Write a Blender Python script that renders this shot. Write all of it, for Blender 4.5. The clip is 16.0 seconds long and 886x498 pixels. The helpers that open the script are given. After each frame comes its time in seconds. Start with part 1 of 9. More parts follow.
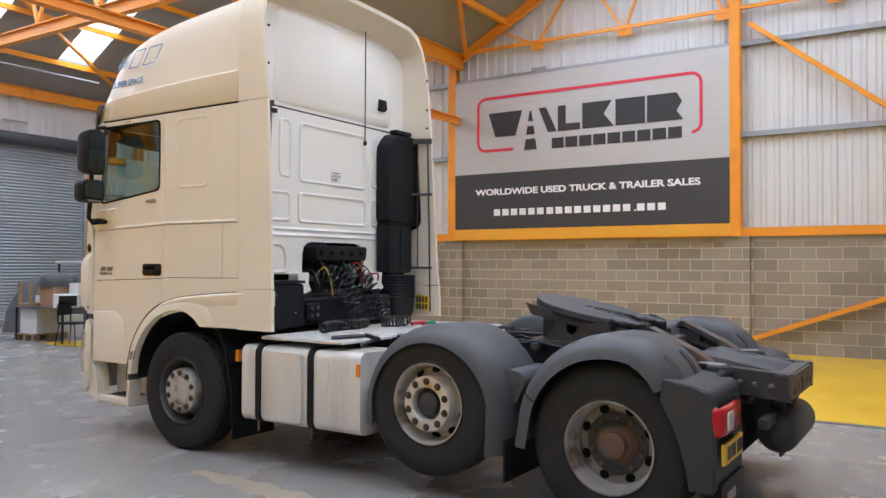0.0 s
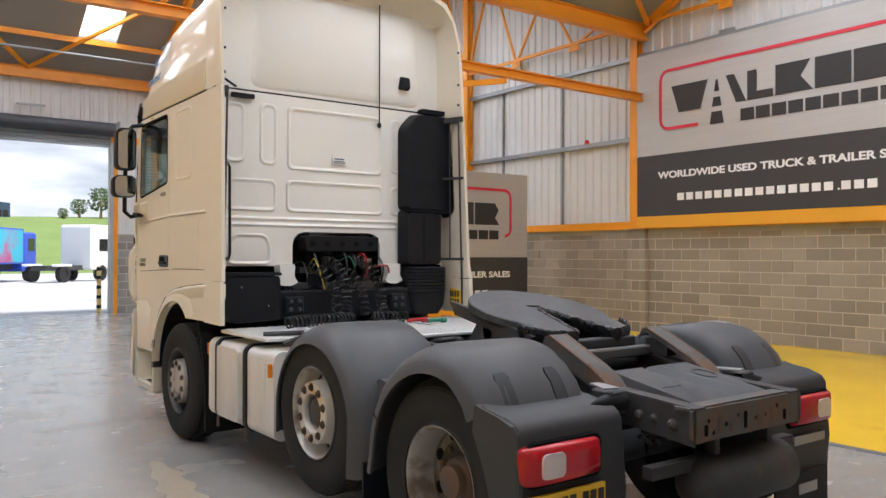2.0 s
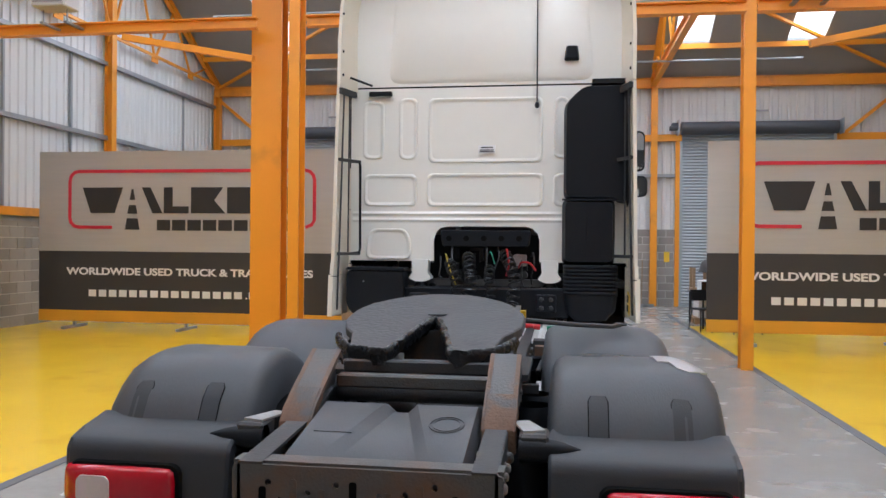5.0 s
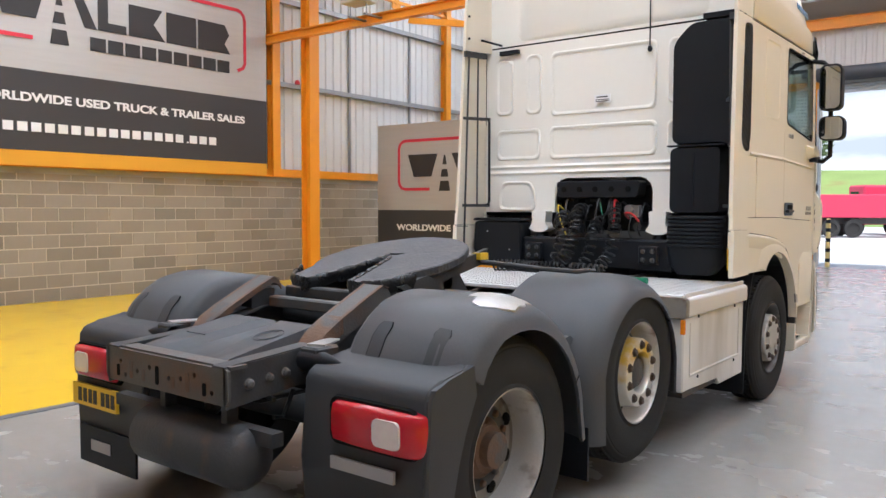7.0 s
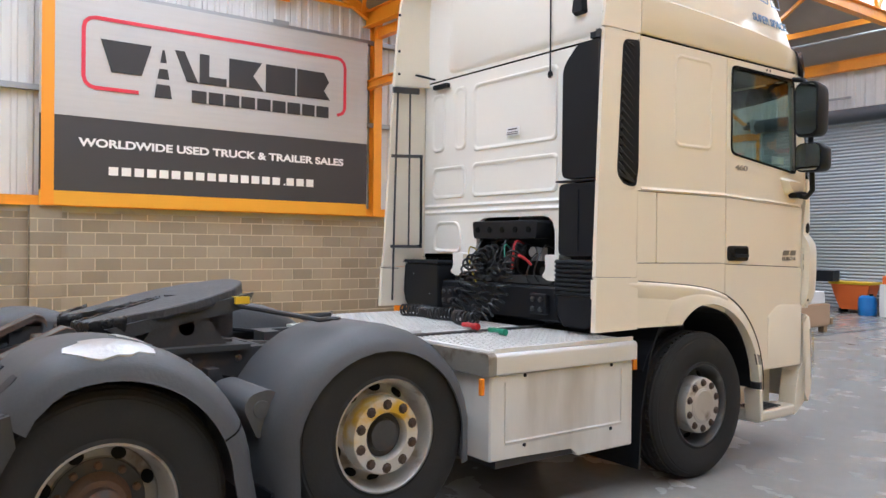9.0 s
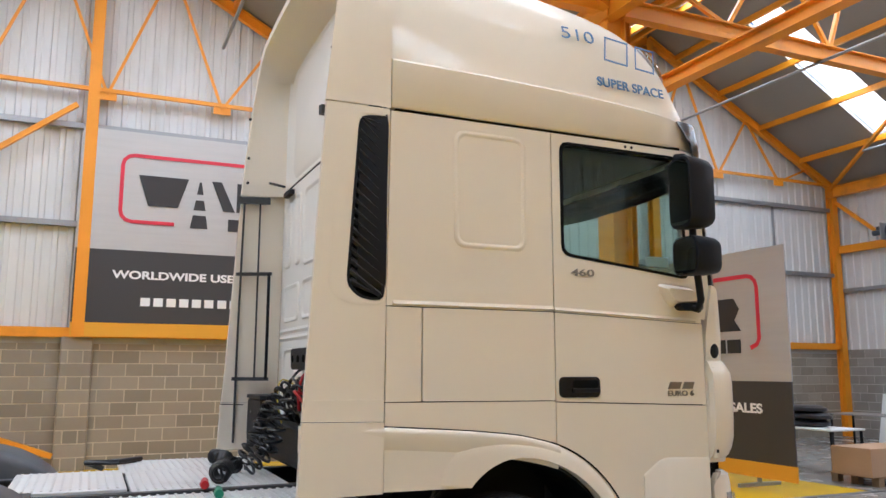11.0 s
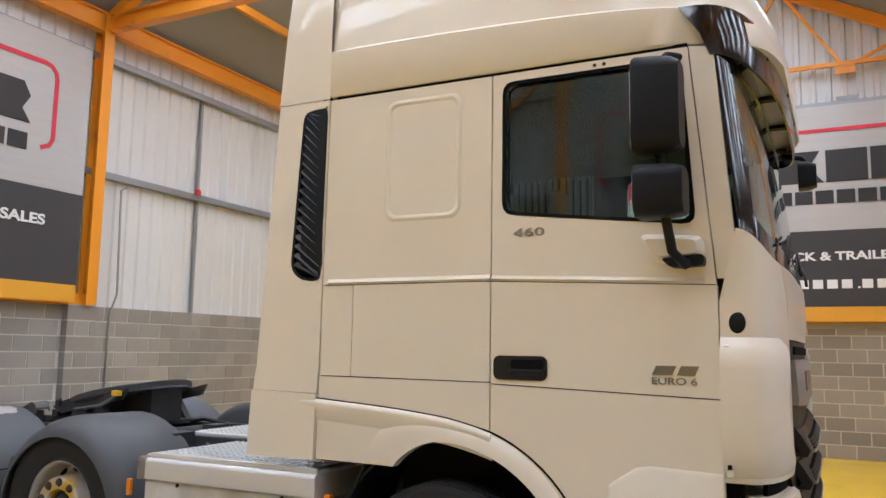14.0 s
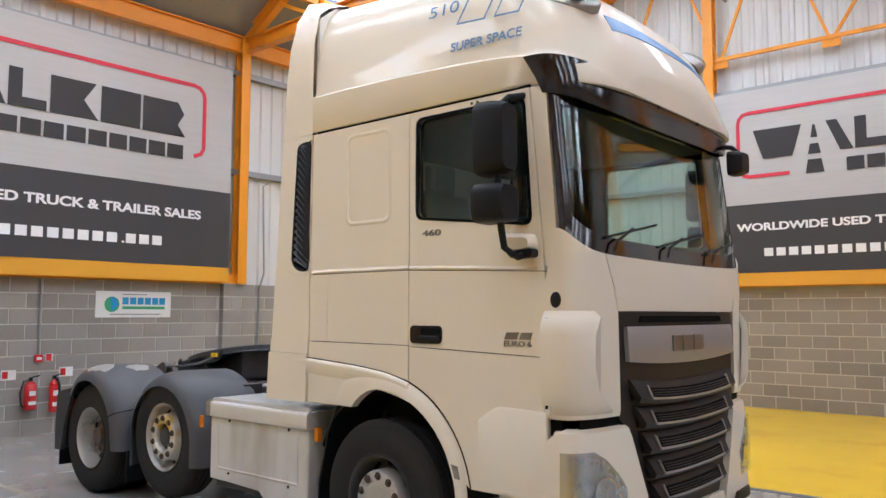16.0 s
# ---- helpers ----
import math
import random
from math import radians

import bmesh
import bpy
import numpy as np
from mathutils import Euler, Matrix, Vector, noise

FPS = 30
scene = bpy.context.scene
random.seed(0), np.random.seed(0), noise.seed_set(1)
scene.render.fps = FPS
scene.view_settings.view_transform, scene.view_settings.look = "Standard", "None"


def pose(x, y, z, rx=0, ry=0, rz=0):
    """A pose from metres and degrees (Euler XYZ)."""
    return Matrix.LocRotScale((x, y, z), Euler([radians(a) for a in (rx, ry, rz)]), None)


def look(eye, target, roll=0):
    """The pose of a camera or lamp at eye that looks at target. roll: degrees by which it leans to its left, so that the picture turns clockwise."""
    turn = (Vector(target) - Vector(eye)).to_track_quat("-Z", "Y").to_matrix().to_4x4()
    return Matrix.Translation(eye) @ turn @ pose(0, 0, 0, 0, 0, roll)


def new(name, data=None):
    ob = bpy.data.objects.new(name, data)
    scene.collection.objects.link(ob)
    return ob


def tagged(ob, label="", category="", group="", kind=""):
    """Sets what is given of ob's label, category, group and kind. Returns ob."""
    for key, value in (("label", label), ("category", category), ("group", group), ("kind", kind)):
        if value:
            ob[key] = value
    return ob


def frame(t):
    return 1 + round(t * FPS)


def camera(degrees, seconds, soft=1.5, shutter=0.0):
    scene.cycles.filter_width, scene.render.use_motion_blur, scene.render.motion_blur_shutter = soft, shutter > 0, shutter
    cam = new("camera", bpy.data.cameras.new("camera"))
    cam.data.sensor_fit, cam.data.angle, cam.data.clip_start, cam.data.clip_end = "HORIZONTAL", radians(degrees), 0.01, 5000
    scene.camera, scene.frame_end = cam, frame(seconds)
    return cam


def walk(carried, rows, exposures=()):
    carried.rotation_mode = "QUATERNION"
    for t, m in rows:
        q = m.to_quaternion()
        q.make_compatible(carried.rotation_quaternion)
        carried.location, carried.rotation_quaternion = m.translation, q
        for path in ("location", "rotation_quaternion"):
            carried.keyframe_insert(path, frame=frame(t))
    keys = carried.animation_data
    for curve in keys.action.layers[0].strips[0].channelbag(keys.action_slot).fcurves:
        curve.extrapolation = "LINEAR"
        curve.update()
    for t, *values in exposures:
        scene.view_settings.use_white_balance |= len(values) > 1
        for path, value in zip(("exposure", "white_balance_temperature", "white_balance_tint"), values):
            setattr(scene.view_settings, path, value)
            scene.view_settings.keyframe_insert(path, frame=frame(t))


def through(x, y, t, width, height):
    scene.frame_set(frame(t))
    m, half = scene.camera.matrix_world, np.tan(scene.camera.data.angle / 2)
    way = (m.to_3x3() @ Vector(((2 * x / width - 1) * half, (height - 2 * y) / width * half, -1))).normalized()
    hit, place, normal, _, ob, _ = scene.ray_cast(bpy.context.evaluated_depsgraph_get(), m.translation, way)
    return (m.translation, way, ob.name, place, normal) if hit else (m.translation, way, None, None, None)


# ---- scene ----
cam = camera(58.5, 16.0)
PATH = [
    (0, (-5.963, -1.797, 1.595), (-4.282, -0.714, 1.638), 0.2),
    (0.5, (-5.466, -2.329, 1.602), (-3.886, -1.103, 1.633), -0.0),
    (1, (-4.887, -2.708, 1.592), (-3.424, -1.344, 1.616), -0.1),
    (1.5, (-4.255, -3.02, 1.614), (-2.929, -1.523, 1.633), -0.1),
    (2, (-3.573, -3.187, 1.611), (-2.386, -1.577, 1.627), 0.1),
    (2.5, (-2.862, -3.308, 1.616), (-1.856, -1.579, 1.633), 0.3),
    (3, (-2.182, -3.405, 1.611), (-1.372, -1.576, 1.624), 0.4),
    (3.5, (-1.463, -3.462, 1.633), (-0.906, -1.541, 1.645), 0.5),
    (4, (-0.773, -3.488, 1.638), (-0.48, -1.509, 1.648), 0.6),
    (4.5, (-0.061, -3.5, 1.655), (-0.065, -1.5, 1.658), 0.5),
    (5, (0.646, -3.519, 1.646), (0.353, -1.54, 1.639), 0.5),
    (5.2, (0.918, -3.506, 1.653), (0.509, -1.549, 1.638), 0.5),
    (7.3, (3.416, -2.681, 1.554), (2.111, -1.171, 1.441), 0.3),
    (7.5, (3.6, -2.508, 1.566), (2.249, -1.037, 1.451), 0.4),
    (8, (4.076, -2.026, 1.605), (2.613, -0.666, 1.499), 0.3),
    (8.5, (4.372, -1.439, 1.599), (2.826, -0.171, 1.53), 0.4),
    (9, (4.677, -0.813, 1.591), (3.07, 0.376, 1.581), 0.6),
    (9.5, (4.854, -0.141, 1.573), (3.192, 0.969, 1.645), 0.6),
    (10, (4.992, 0.584, 1.611), (3.281, 1.609, 1.761), 0.5),
    (10.2, (5.004, 0.876, 1.643), (3.275, 1.864, 1.824), 0.3),
    (12.3, (4.946, 3.663, 1.644), (2.987, 3.867, 1.992), 1.2),
    (12.5, (4.939, 3.93, 1.644), (2.965, 3.99, 1.965), 1.1),
    (13, (4.938, 4.612, 1.677), (2.984, 4.298, 1.964), 0.9),
    (13.5, (4.875, 5.281, 1.624), (3.01, 4.616, 1.905), 0.8),
    (14, (4.746, 5.816, 1.628), (2.974, 4.923, 1.882), 0.9),
    (14.5, (4.717, 6.356, 1.651), (3.03, 5.306, 1.872), 0.7),
    (15, (4.811, 6.819, 1.642), (3.183, 5.674, 1.842), 0.5),
    (15.5, (4.85, 7.325, 1.673), (3.281, 6.097, 1.852), 0.3),
    (16, (4.957, 7.809, 1.683), (3.448, 6.507, 1.846), 0.1),
]
walk(cam, [(t, look(eye, target, roll)) for t, eye, target, roll in PATH], [(0, 0.25, 5500, 10), (1.2, 0.21, 5500, 10), (1.7, 0.19, 5900, 10), (2.5, 0.14, 6000, 10), (3.0, 0.11, 6150, 10), (3.5, 0.11, 5900, 10), (5.0, 0.21, 5600, 10), (7.5, 0.52, 5800, 10), (8.5, 0.52, 5850, 10), (9.0, 0.47, 5600, 10), (10.0, 0.31, 5600, 10), (12.5, 0.09, 5600, 10), (13.5, 0.18, 5600, 10), (14.5, 0.21, 5600, 10), (16.0, 0.21, 5600, 10)])

# ---- world, sun and daylight through the roof ----
world = bpy.data.worlds.new("sky")
scene.world = world
world.use_nodes = True
_wn = world.node_tree.nodes
_sky = _wn.new("ShaderNodeTexSky")
_sky.sky_type, _sky.sun_disc = "NISHITA", False
_sky.sun_elevation, _sky.sun_rotation = radians(48), radians(150)
_sky.air_density, _sky.dust_density, _sky.ozone_density = 1.0, 4.0, 1.0
world.node_tree.links.new(_sky.outputs[0], _wn["Background"].inputs[0])
_wn["Background"].inputs[1].default_value = 0.15

sun = new("sun", bpy.data.lights.new("sun", "SUN"))
sun.data.energy, sun.data.angle, sun.data.color = 4.2, radians(8), (1.0, 0.96, 0.9)
sun.matrix_world = look((0, 0, 30), (-6, 10, 0))

# hall measures: side walls, end walls, valley and ridges
HX, YS, YN, YV = 10.28, -4.15, 20.5, 8.1
ZE, ZR = 6.6, 10.0
RIDGES = (1.98, 14.3)
BRICK_TOP = 2.2
FZ = -0.062
SKY_X = (-7.4, -4.4, -1.5, 1.5, 4.2, 7.2)
SLOPES = ((YS, 1.98), (YV, 1.98), (YV, 14.3), (YN, 14.3))
SLOPE_LEN = math.hypot(6.25, ZR - ZE)
SLOPE_ANGLE = math.atan2(ZR - ZE, 6.25)
LAMP_POWER = 115


def slope_point(foot, ridge, s):
    """Point (y, z) at the part s of the way from a slope's foot to its ridge."""
    return foot + (ridge - foot) * s, ZE + (ZR - ZE) * s


for _foot, _ridge in SLOPES:
    for _x in SKY_X:
        lamp = new("skylight_lamp", bpy.data.lights.new("skylight_lamp", "AREA"))
        lamp.data.shape, lamp.data.size, lamp.data.size_y = "RECTANGLE", 0.93, SLOPE_LEN * 0.64
        lamp.data.energy, lamp.data.color = LAMP_POWER * (1.0 if _ridge < YV else 0.76), (0.90, 0.955, 1.0)
        _y, _z = slope_point(_foot, _ridge, 0.52)
        lamp.matrix_world = Matrix.Translation((_x, _y, _z + 0.16)) @ Euler(
            ((SLOPE_ANGLE if _ridge > _foot else -SLOPE_ANGLE), 0, 0)).to_matrix().to_4x4()

# ---- materials ----
def mat(name, base, rough=0.5, metal=0.0, vary=0.12, scale=3.0, grain=40.0, bump=0.05, spec=0.5, stain=None, stain_amount=0.0,
        stain_scale=1.2, coat=0.0, per_object=0.0, stretch=(1, 1, 1), rough_vary=0.1, soft=0.0, coat_rough=0.08):
    """A surface with broad and fine variation, optional stains and fine relief."""
    m = bpy.data.materials.new(name)
    m.use_nodes = True
    n, l = m.node_tree.nodes, m.node_tree.links
    b = n["Principled BSDF"]
    b.inputs["Metallic"].default_value = metal
    b.inputs["Specular IOR Level"].default_value = spec
    b.inputs["Coat Weight"].default_value = coat
    b.inputs["Coat Roughness"].default_value = coat_rough
    co = n.new("ShaderNodeTexCoord")
    mp = n.new("ShaderNodeMapping")
    mp.inputs["Scale"].default_value = stretch
    l.new(co.outputs["Object"], mp.inputs["Vector"])

    def noise_tex(sc, detail=4.0):
        t = n.new("ShaderNodeTexNoise")
        t.inputs["Scale"].default_value, t.inputs["Detail"].default_value = sc, detail
        l.new(mp.outputs[0], t.inputs["Vector"])
        return t

    big, fine = noise_tex(scale), noise_tex(grain, 3.0)
    mix = n.new("ShaderNodeMix")
    mix.data_type, mix.blend_type = "RGBA", "MIX"
    dark = tuple(c * (1 - vary) for c in base)
    light = tuple(min(1, c * (1 + vary)) for c in base)
    mix.inputs[6].default_value, mix.inputs[7].default_value = (*dark, 1), (*light, 1)
    add = n.new("ShaderNodeMath")
    add.operation = "MULTIPLY_ADD"
    add.inputs[1].default_value = 0.35
    l.new(fine.outputs[0], add.inputs[0])
    sub = n.new("ShaderNodeMath")
    sub.operation = "MULTIPLY"
    sub.inputs[1].default_value = 0.65
    l.new(big.outputs[0], sub.inputs[0])
    l.new(sub.outputs[0], add.inputs[2])
    l.new(add.outputs[0], mix.inputs[0])
    colour = mix.outputs[2]
    if per_object:
        info = n.new("ShaderNodeObjectInfo")
        isl = n.new("ShaderNodeNewGeometry")
        pick = n.new("ShaderNodeMath")
        pick.operation = "ADD"
        l.new(info.outputs["Random"], pick.inputs[0])
        l.new(isl.outputs["Random Per Island"], pick.inputs[1])
        fr = n.new("ShaderNodeMath")
        fr.operation = "FRACT"
        l.new(pick.outputs[0], fr.inputs[0])
        mr = n.new("ShaderNodeMapRange")
        mr.inputs["To Min"].default_value, mr.inputs["To Max"].default_value = 1 - per_object, 1 + per_object
        l.new(fr.outputs[0], mr.inputs["Value"])
        hv = n.new("ShaderNodeHueSaturation")
        l.new(mr.outputs[0], hv.inputs["Value"])
        l.new(colour, hv.inputs["Color"])
        colour = hv.outputs[0]
    if stain:
        st = noise_tex(stain_scale, 6.0)
        ramp = n.new("ShaderNodeValToRGB")
        ramp.color_ramp.elements[0].position = 0.62 - 0.25 * stain_amount
        ramp.color_ramp.elements[1].position = min(1.0, 0.78 - 0.2 * stain_amount + soft)
        ramp.color_ramp.interpolation = "EASE"
        l.new(st.outputs[0], ramp.inputs[0])
        mx = n.new("ShaderNodeMix")
        mx.data_type = "RGBA"
        l.new(ramp.outputs[0], mx.inputs[0])
        l.new(colour, mx.inputs[6])
        mx.inputs[7].default_value = (*stain, 1)
        colour = mx.outputs[2]
    l.new(colour, b.inputs["Base Color"])
    rr = n.new("ShaderNodeMapRange")
    rr.inputs["To Min"].default_value = max(0.02, rough - rough_vary)
    rr.inputs["To Max"].default_value = min(1, rough + rough_vary)
    l.new(big.outputs[0], rr.inputs["Value"])
    l.new(rr.outputs[0], b.inputs["Roughness"])
    if bump:
        bp = n.new("ShaderNodeBump")
        bp.inputs["Strength"].default_value, bp.inputs["Distance"].default_value = bump, 0.01
        l.new(fine.outputs[0], bp.inputs["Height"])
        l.new(bp.outputs[0], b.inputs["Normal"])
    return m


M_CRACK = mat("dirty_floor_crack", (0.10, 0.095, 0.09), 0.8, 0, 0.2, 5, 40, 0.1)
M_SCUFF = mat("brown_tyre_scuff", (0.335, 0.285, 0.215), 0.45, 0, 0.25, 3, 20, 0.05)


def glass_mat(name, tint=(0.85, 0.93, 0.9), rough=0.0, through=0.75):
    """Thin pane: clear tinted pass-through with a mirror film by Fresnel gloss."""
    m = bpy.data.materials.new(name)
    m.use_nodes = True
    n, l = m.node_tree.nodes, m.node_tree.links
    n.remove(n["Principled BSDF"])
    tr, gl, mx = n.new("ShaderNodeBsdfTransparent"), n.new("ShaderNodeBsdfGlossy"), n.new("ShaderNodeMixShader")
    tr.inputs[0].default_value = (*[c * through for c in tint], 1)
    gl.inputs["Roughness"].default_value = rough
    gl.inputs["Color"].default_value = (0.9, 0.95, 0.95, 1)
    lw, pw, sc = n.new("ShaderNodeLayerWeight"), n.new("ShaderNodeMath"), n.new("ShaderNodeMath")
    lw.inputs[0].default_value = 0.5
    pw.operation, sc.operation = "POWER", "MULTIPLY_ADD"
    pw.inputs[1].default_value = 4.0
    sc.inputs[1].default_value, sc.inputs[2].default_value = 0.9, 0.035
    l.new(lw.outputs["Facing"], pw.inputs[0])
    l.new(pw.outputs[0], sc.inputs[0])
    l.new(sc.outputs[0], mx.inputs[0])
    l.new(tr.outputs[0], mx.inputs[1])
    l.new(gl.outputs[0], mx.inputs[2])
    l.new(mx.outputs[0], n["Material Output"].inputs[0])
    return m


M_ORANGE = mat("orange_steel_paint", (0.78, 0.30, 0.01), 0.42, 0, 0.08, 1.5, 30, 0.02, stain=(0.55, 0.22, 0.02), stain_amount=0.15)
M_GALV = mat("galvanised_steel", (0.33, 0.34, 0.35), 0.45, 0.6, 0.15, 3, 60, 0.03)
M_CLAD = mat("white_cladding", (0.63, 0.63, 0.62), 0.5, 0, 0.05, 1.2, 12, 0.02, stain=(0.55, 0.54, 0.52), stain_amount=0.12, stretch=(1, 1, 0.25))
M_ROOF = mat("grey_roof_lining", (0.27, 0.258, 0.238), 0.8, 0, 0.1, 1, 20, 0.05, stain=(0.3, 0.28, 0.26), stain_amount=0.2)
M_BLOCK = mat("painted_concrete_block", (0.29, 0.252, 0.202), 0.85, 0, 0.18, 5, 120, 0.35, spec=0.25, per_object=0.2)
M_BLOCK_GREY = mat("bare_grey_concrete_block", (0.30, 0.28, 0.255), 0.88, 0, 0.2, 4, 120, 0.4, spec=0.2, per_object=0.14, stain=(0.46, 0.445, 0.42), stain_amount=0.35, stain_scale=0.9, soft=0.25)
M_MORTAR = mat("grey_mortar", (0.60, 0.525, 0.42), 0.9, 0, 0.12, 8, 90, 0.2, spec=0.2)
M_MORTAR_DARK = mat("grey_mortar_dark", (0.52, 0.49, 0.44), 0.9, 0, 0.12, 8, 90, 0.2, spec=0.2)
def concrete_mat(name):
    """Sealed workshop concrete: cloudy grey, brown traffic stains, a worn uneven gloss and a slight ripple from trowelling."""
    m = mat(name, (0.30, 0.284, 0.262), 0.42, 0, 0.14, 0.55, 14, 0.04, spec=0.4, stain=(0.235, 0.21, 0.178), stain_amount=0.30, stain_scale=0.5, soft=0.8)
    n, l = m.node_tree.nodes, m.node_tree.links
    b = n["Principled BSDF"]
    co = n.new("ShaderNodeTexCoord")

    def noise_at(scale, detail, stretch):
        mp, t = n.new("ShaderNodeMapping"), n.new("ShaderNodeTexNoise")
        mp.inputs["Scale"].default_value = stretch
        t.inputs["Scale"].default_value, t.inputs["Detail"].default_value = scale, detail
        l.new(co.outputs["Object"], mp.inputs["Vector"])
        l.new(mp.outputs[0], t.inputs["Vector"])
        return t
    gloss, ripple, dirt = noise_at(1.7, 9, (1, 1.3, 1)), noise_at(3.6, 4, (1, 1.4, 1)), noise_at(9.0, 8, (1, 1, 1))
    g = n.new("ShaderNodeMapRange")
    g.inputs["From Min"].default_value, g.inputs["From Max"].default_value = 0.35, 0.68
    g.inputs["To Min"].default_value, g.inputs["To Max"].default_value = 0.19, 0.31
    l.new(gloss.outputs[0], g.inputs["Value"])
    l.new(g.outputs[0], b.inputs["Roughness"])
    bp = n.new("ShaderNodeBump")
    bp.inputs["Strength"].default_value, bp.inputs["Distance"].default_value = 0.04, 0.010
    l.new(ripple.outputs[0], bp.inputs["Height"])
    l.new(bp.outputs[0], b.inputs["Normal"])
    old = b.inputs["Base Color"].links[0].from_socket
    mx, r = n.new("ShaderNodeMix"), n.new("ShaderNodeMapRange")
    mx.data_type, mx.blend_type = "RGBA", "MULTIPLY"
    r.inputs["From Min"].default_value, r.inputs["From Max"].default_value = 0.3, 0.75
    r.inputs["To Min"].default_value, r.inputs["To Max"].default_value = 0.0, 0.3
    l.new(dirt.outputs[0], r.inputs["Value"])
    l.new(r.outputs[0], mx.inputs[0])
    l.new(old, mx.inputs[6])
    mx.inputs[7].default_value = (0.72, 0.69, 0.65, 1)
    l.new(mx.outputs[2], b.inputs["Base Color"])
    return m


M_CONCRETE = concrete_mat("polished_concrete")
M_YELLOW_FLOOR = mat("yellow_resin_floor", (0.80, 0.50, 0.012), 0.22, 0, 0.06, 0.8, 18, 0.02, stain=(0.70, 0.42, 0.01), stain_amount=0.2, rough_vary=0.08)
M_LINE = mat("dark_grey_line_paint", (0.12, 0.12, 0.125), 0.5, 0, 0.15, 4, 40, 0.05)
M_SHUTTER = mat("grey_shutter_steel", (0.36, 0.39, 0.41), 0.42, 0.3, 0.08, 1.0, 20, 0.02)
M_SHUTTER_DARK = mat("dark_shutter_box", (0.06, 0.065, 0.075), 0.5, 0.2, 0.1, 3, 20, 0.02)
M_BANNER_SILVER = mat("silver_banner_sheet", (0.48, 0.47, 0.46), 0.5, 0.2, 0.13, 1.0, 60, 0.04, stretch=(0.8, 0.8, 14))
M_BANNER_DARK = mat("charcoal_banner_sheet", (0.045, 0.043, 0.045), 0.55, 0, 0.1, 1.5, 60, 0.03)
M_BANNER_BLACK = mat("black_banner_ink", (0.028, 0.026, 0.027), 0.55, 0, 0.1, 2, 60, 0.02)
M_BANNER_RED = mat("red_banner_ink", (0.62, 0.03, 0.06), 0.5, 0, 0.06, 2, 60, 0.02)
M_WHITE_INK = mat("white_ink", (0.82, 0.82, 0.82), 0.5, 0, 0.04, 2, 60, 0.02)

# ---- building helpers ----
def box(bm, x0, x1, y0, y1, z0, z1):
    v = [bm.verts.new((x, y, z)) for z in (z0, z1) for y in (y0, y1) for x in (x0, x1)]
    for f in ((0, 2, 3, 1), (4, 5, 7, 6), (0, 1, 5, 4), (2, 6, 7, 3), (1, 3, 7, 5), (0, 4, 6, 2)):
        bm.faces.new([v[i] for i in f])
    return v


def bar(bm, a, b, w, h, up=(0, 0, 1)):
    """A straight bar of width w and height h from a to b."""
    a, b = Vector(a), Vector(b)
    d = (b - a).normalized()
    u = Vector(up)
    if abs(d.dot(u)) > 0.98:
        u = Vector((1, 0, 0))
    s = d.cross(u).normalized()
    u = s.cross(d).normalized()
    ring = [[bm.verts.new(p + s * (w / 2 * i) + u * (h / 2 * j)) for i, j in ((-1, -1), (1, -1), (1, 1), (-1, 1))] for p in (a, b)]
    for k in range(4):
        bm.faces.new((ring[0][k], ring[0][(k + 1) % 4], ring[1][(k + 1) % 4], ring[1][k]))
    bm.faces.new(ring[0][::-1])
    bm.faces.new(ring[1])


def beam(bm, a, b, w, h, up=(0, 0, 1), t=0.018):
    """A rolled I section from a to b: two flanges of width w and a web, h deep."""
    a, b = Vector(a), Vector(b)
    d = (b - a).normalized()
    u = Vector(up)
    if abs(d.dot(u)) > 0.98:
        u = Vector((1, 0, 0))
    u = (u - d * u.dot(d)).normalized()
    for k in (-1, 1):
        bar(bm, a + u * k * (h - t) / 2, b + u * k * (h - t) / 2, w, t, u)
    bar(bm, a, b, t * 0.8, h - 2 * t, u)


def tube(bm, points, r, sides=8, closed_ends=True):
    """A round tube through the points."""
    pts = [Vector(p) for p in points]
    rings, side = [], None
    for i, p in enumerate(pts):
        d = (pts[min(i + 1, len(pts) - 1)] - pts[max(i - 1, 0)]).normalized()
        if side is None:
            side = d.orthogonal().normalized()
        side = (side - d * side.dot(d)).normalized()
        o = d.cross(side)
        rad = r[i] if isinstance(r, (list, tuple)) else r
        rings.append([bm.verts.new(p + side * (rad * math.cos(2 * math.pi * k / sides)) + o * (rad * math.sin(2 * math.pi * k / sides))) for k in range(sides)])
    for a, b in zip(rings, rings[1:]):
        for k in range(sides):
            bm.faces.new((a[k], a[(k + 1) % sides], b[(k + 1) % sides], b[k]))
    if closed_ends:
        bm.faces.new(rings[0][::-1])
        bm.faces.new(rings[-1])
    return rings


def lathe(bm, profile, sides=32, axis="x", centre=(0, 0, 0)):
    """A surface of revolution: profile of (along, radius) about the axis through centre."""
    c = Vector(centre)
    rings = []
    for s, r in profile:
        ring = []
        for k in range(sides):
            a = 2 * math.pi * k / sides
            p = {"x": (s, r * math.cos(a), r * math.sin(a)), "y": (r * math.cos(a), s, r * math.sin(a)), "z": (r * math.cos(a), r * math.sin(a), s)}[axis]
            ring.append(bm.verts.new(c + Vector(p)))
        rings.append(ring)
    for a, b in zip(rings, rings[1:]):
        for k in range(sides):
            bm.faces.new((a[k], a[(k + 1) % sides], b[(k + 1) % sides], b[k]))
    return rings


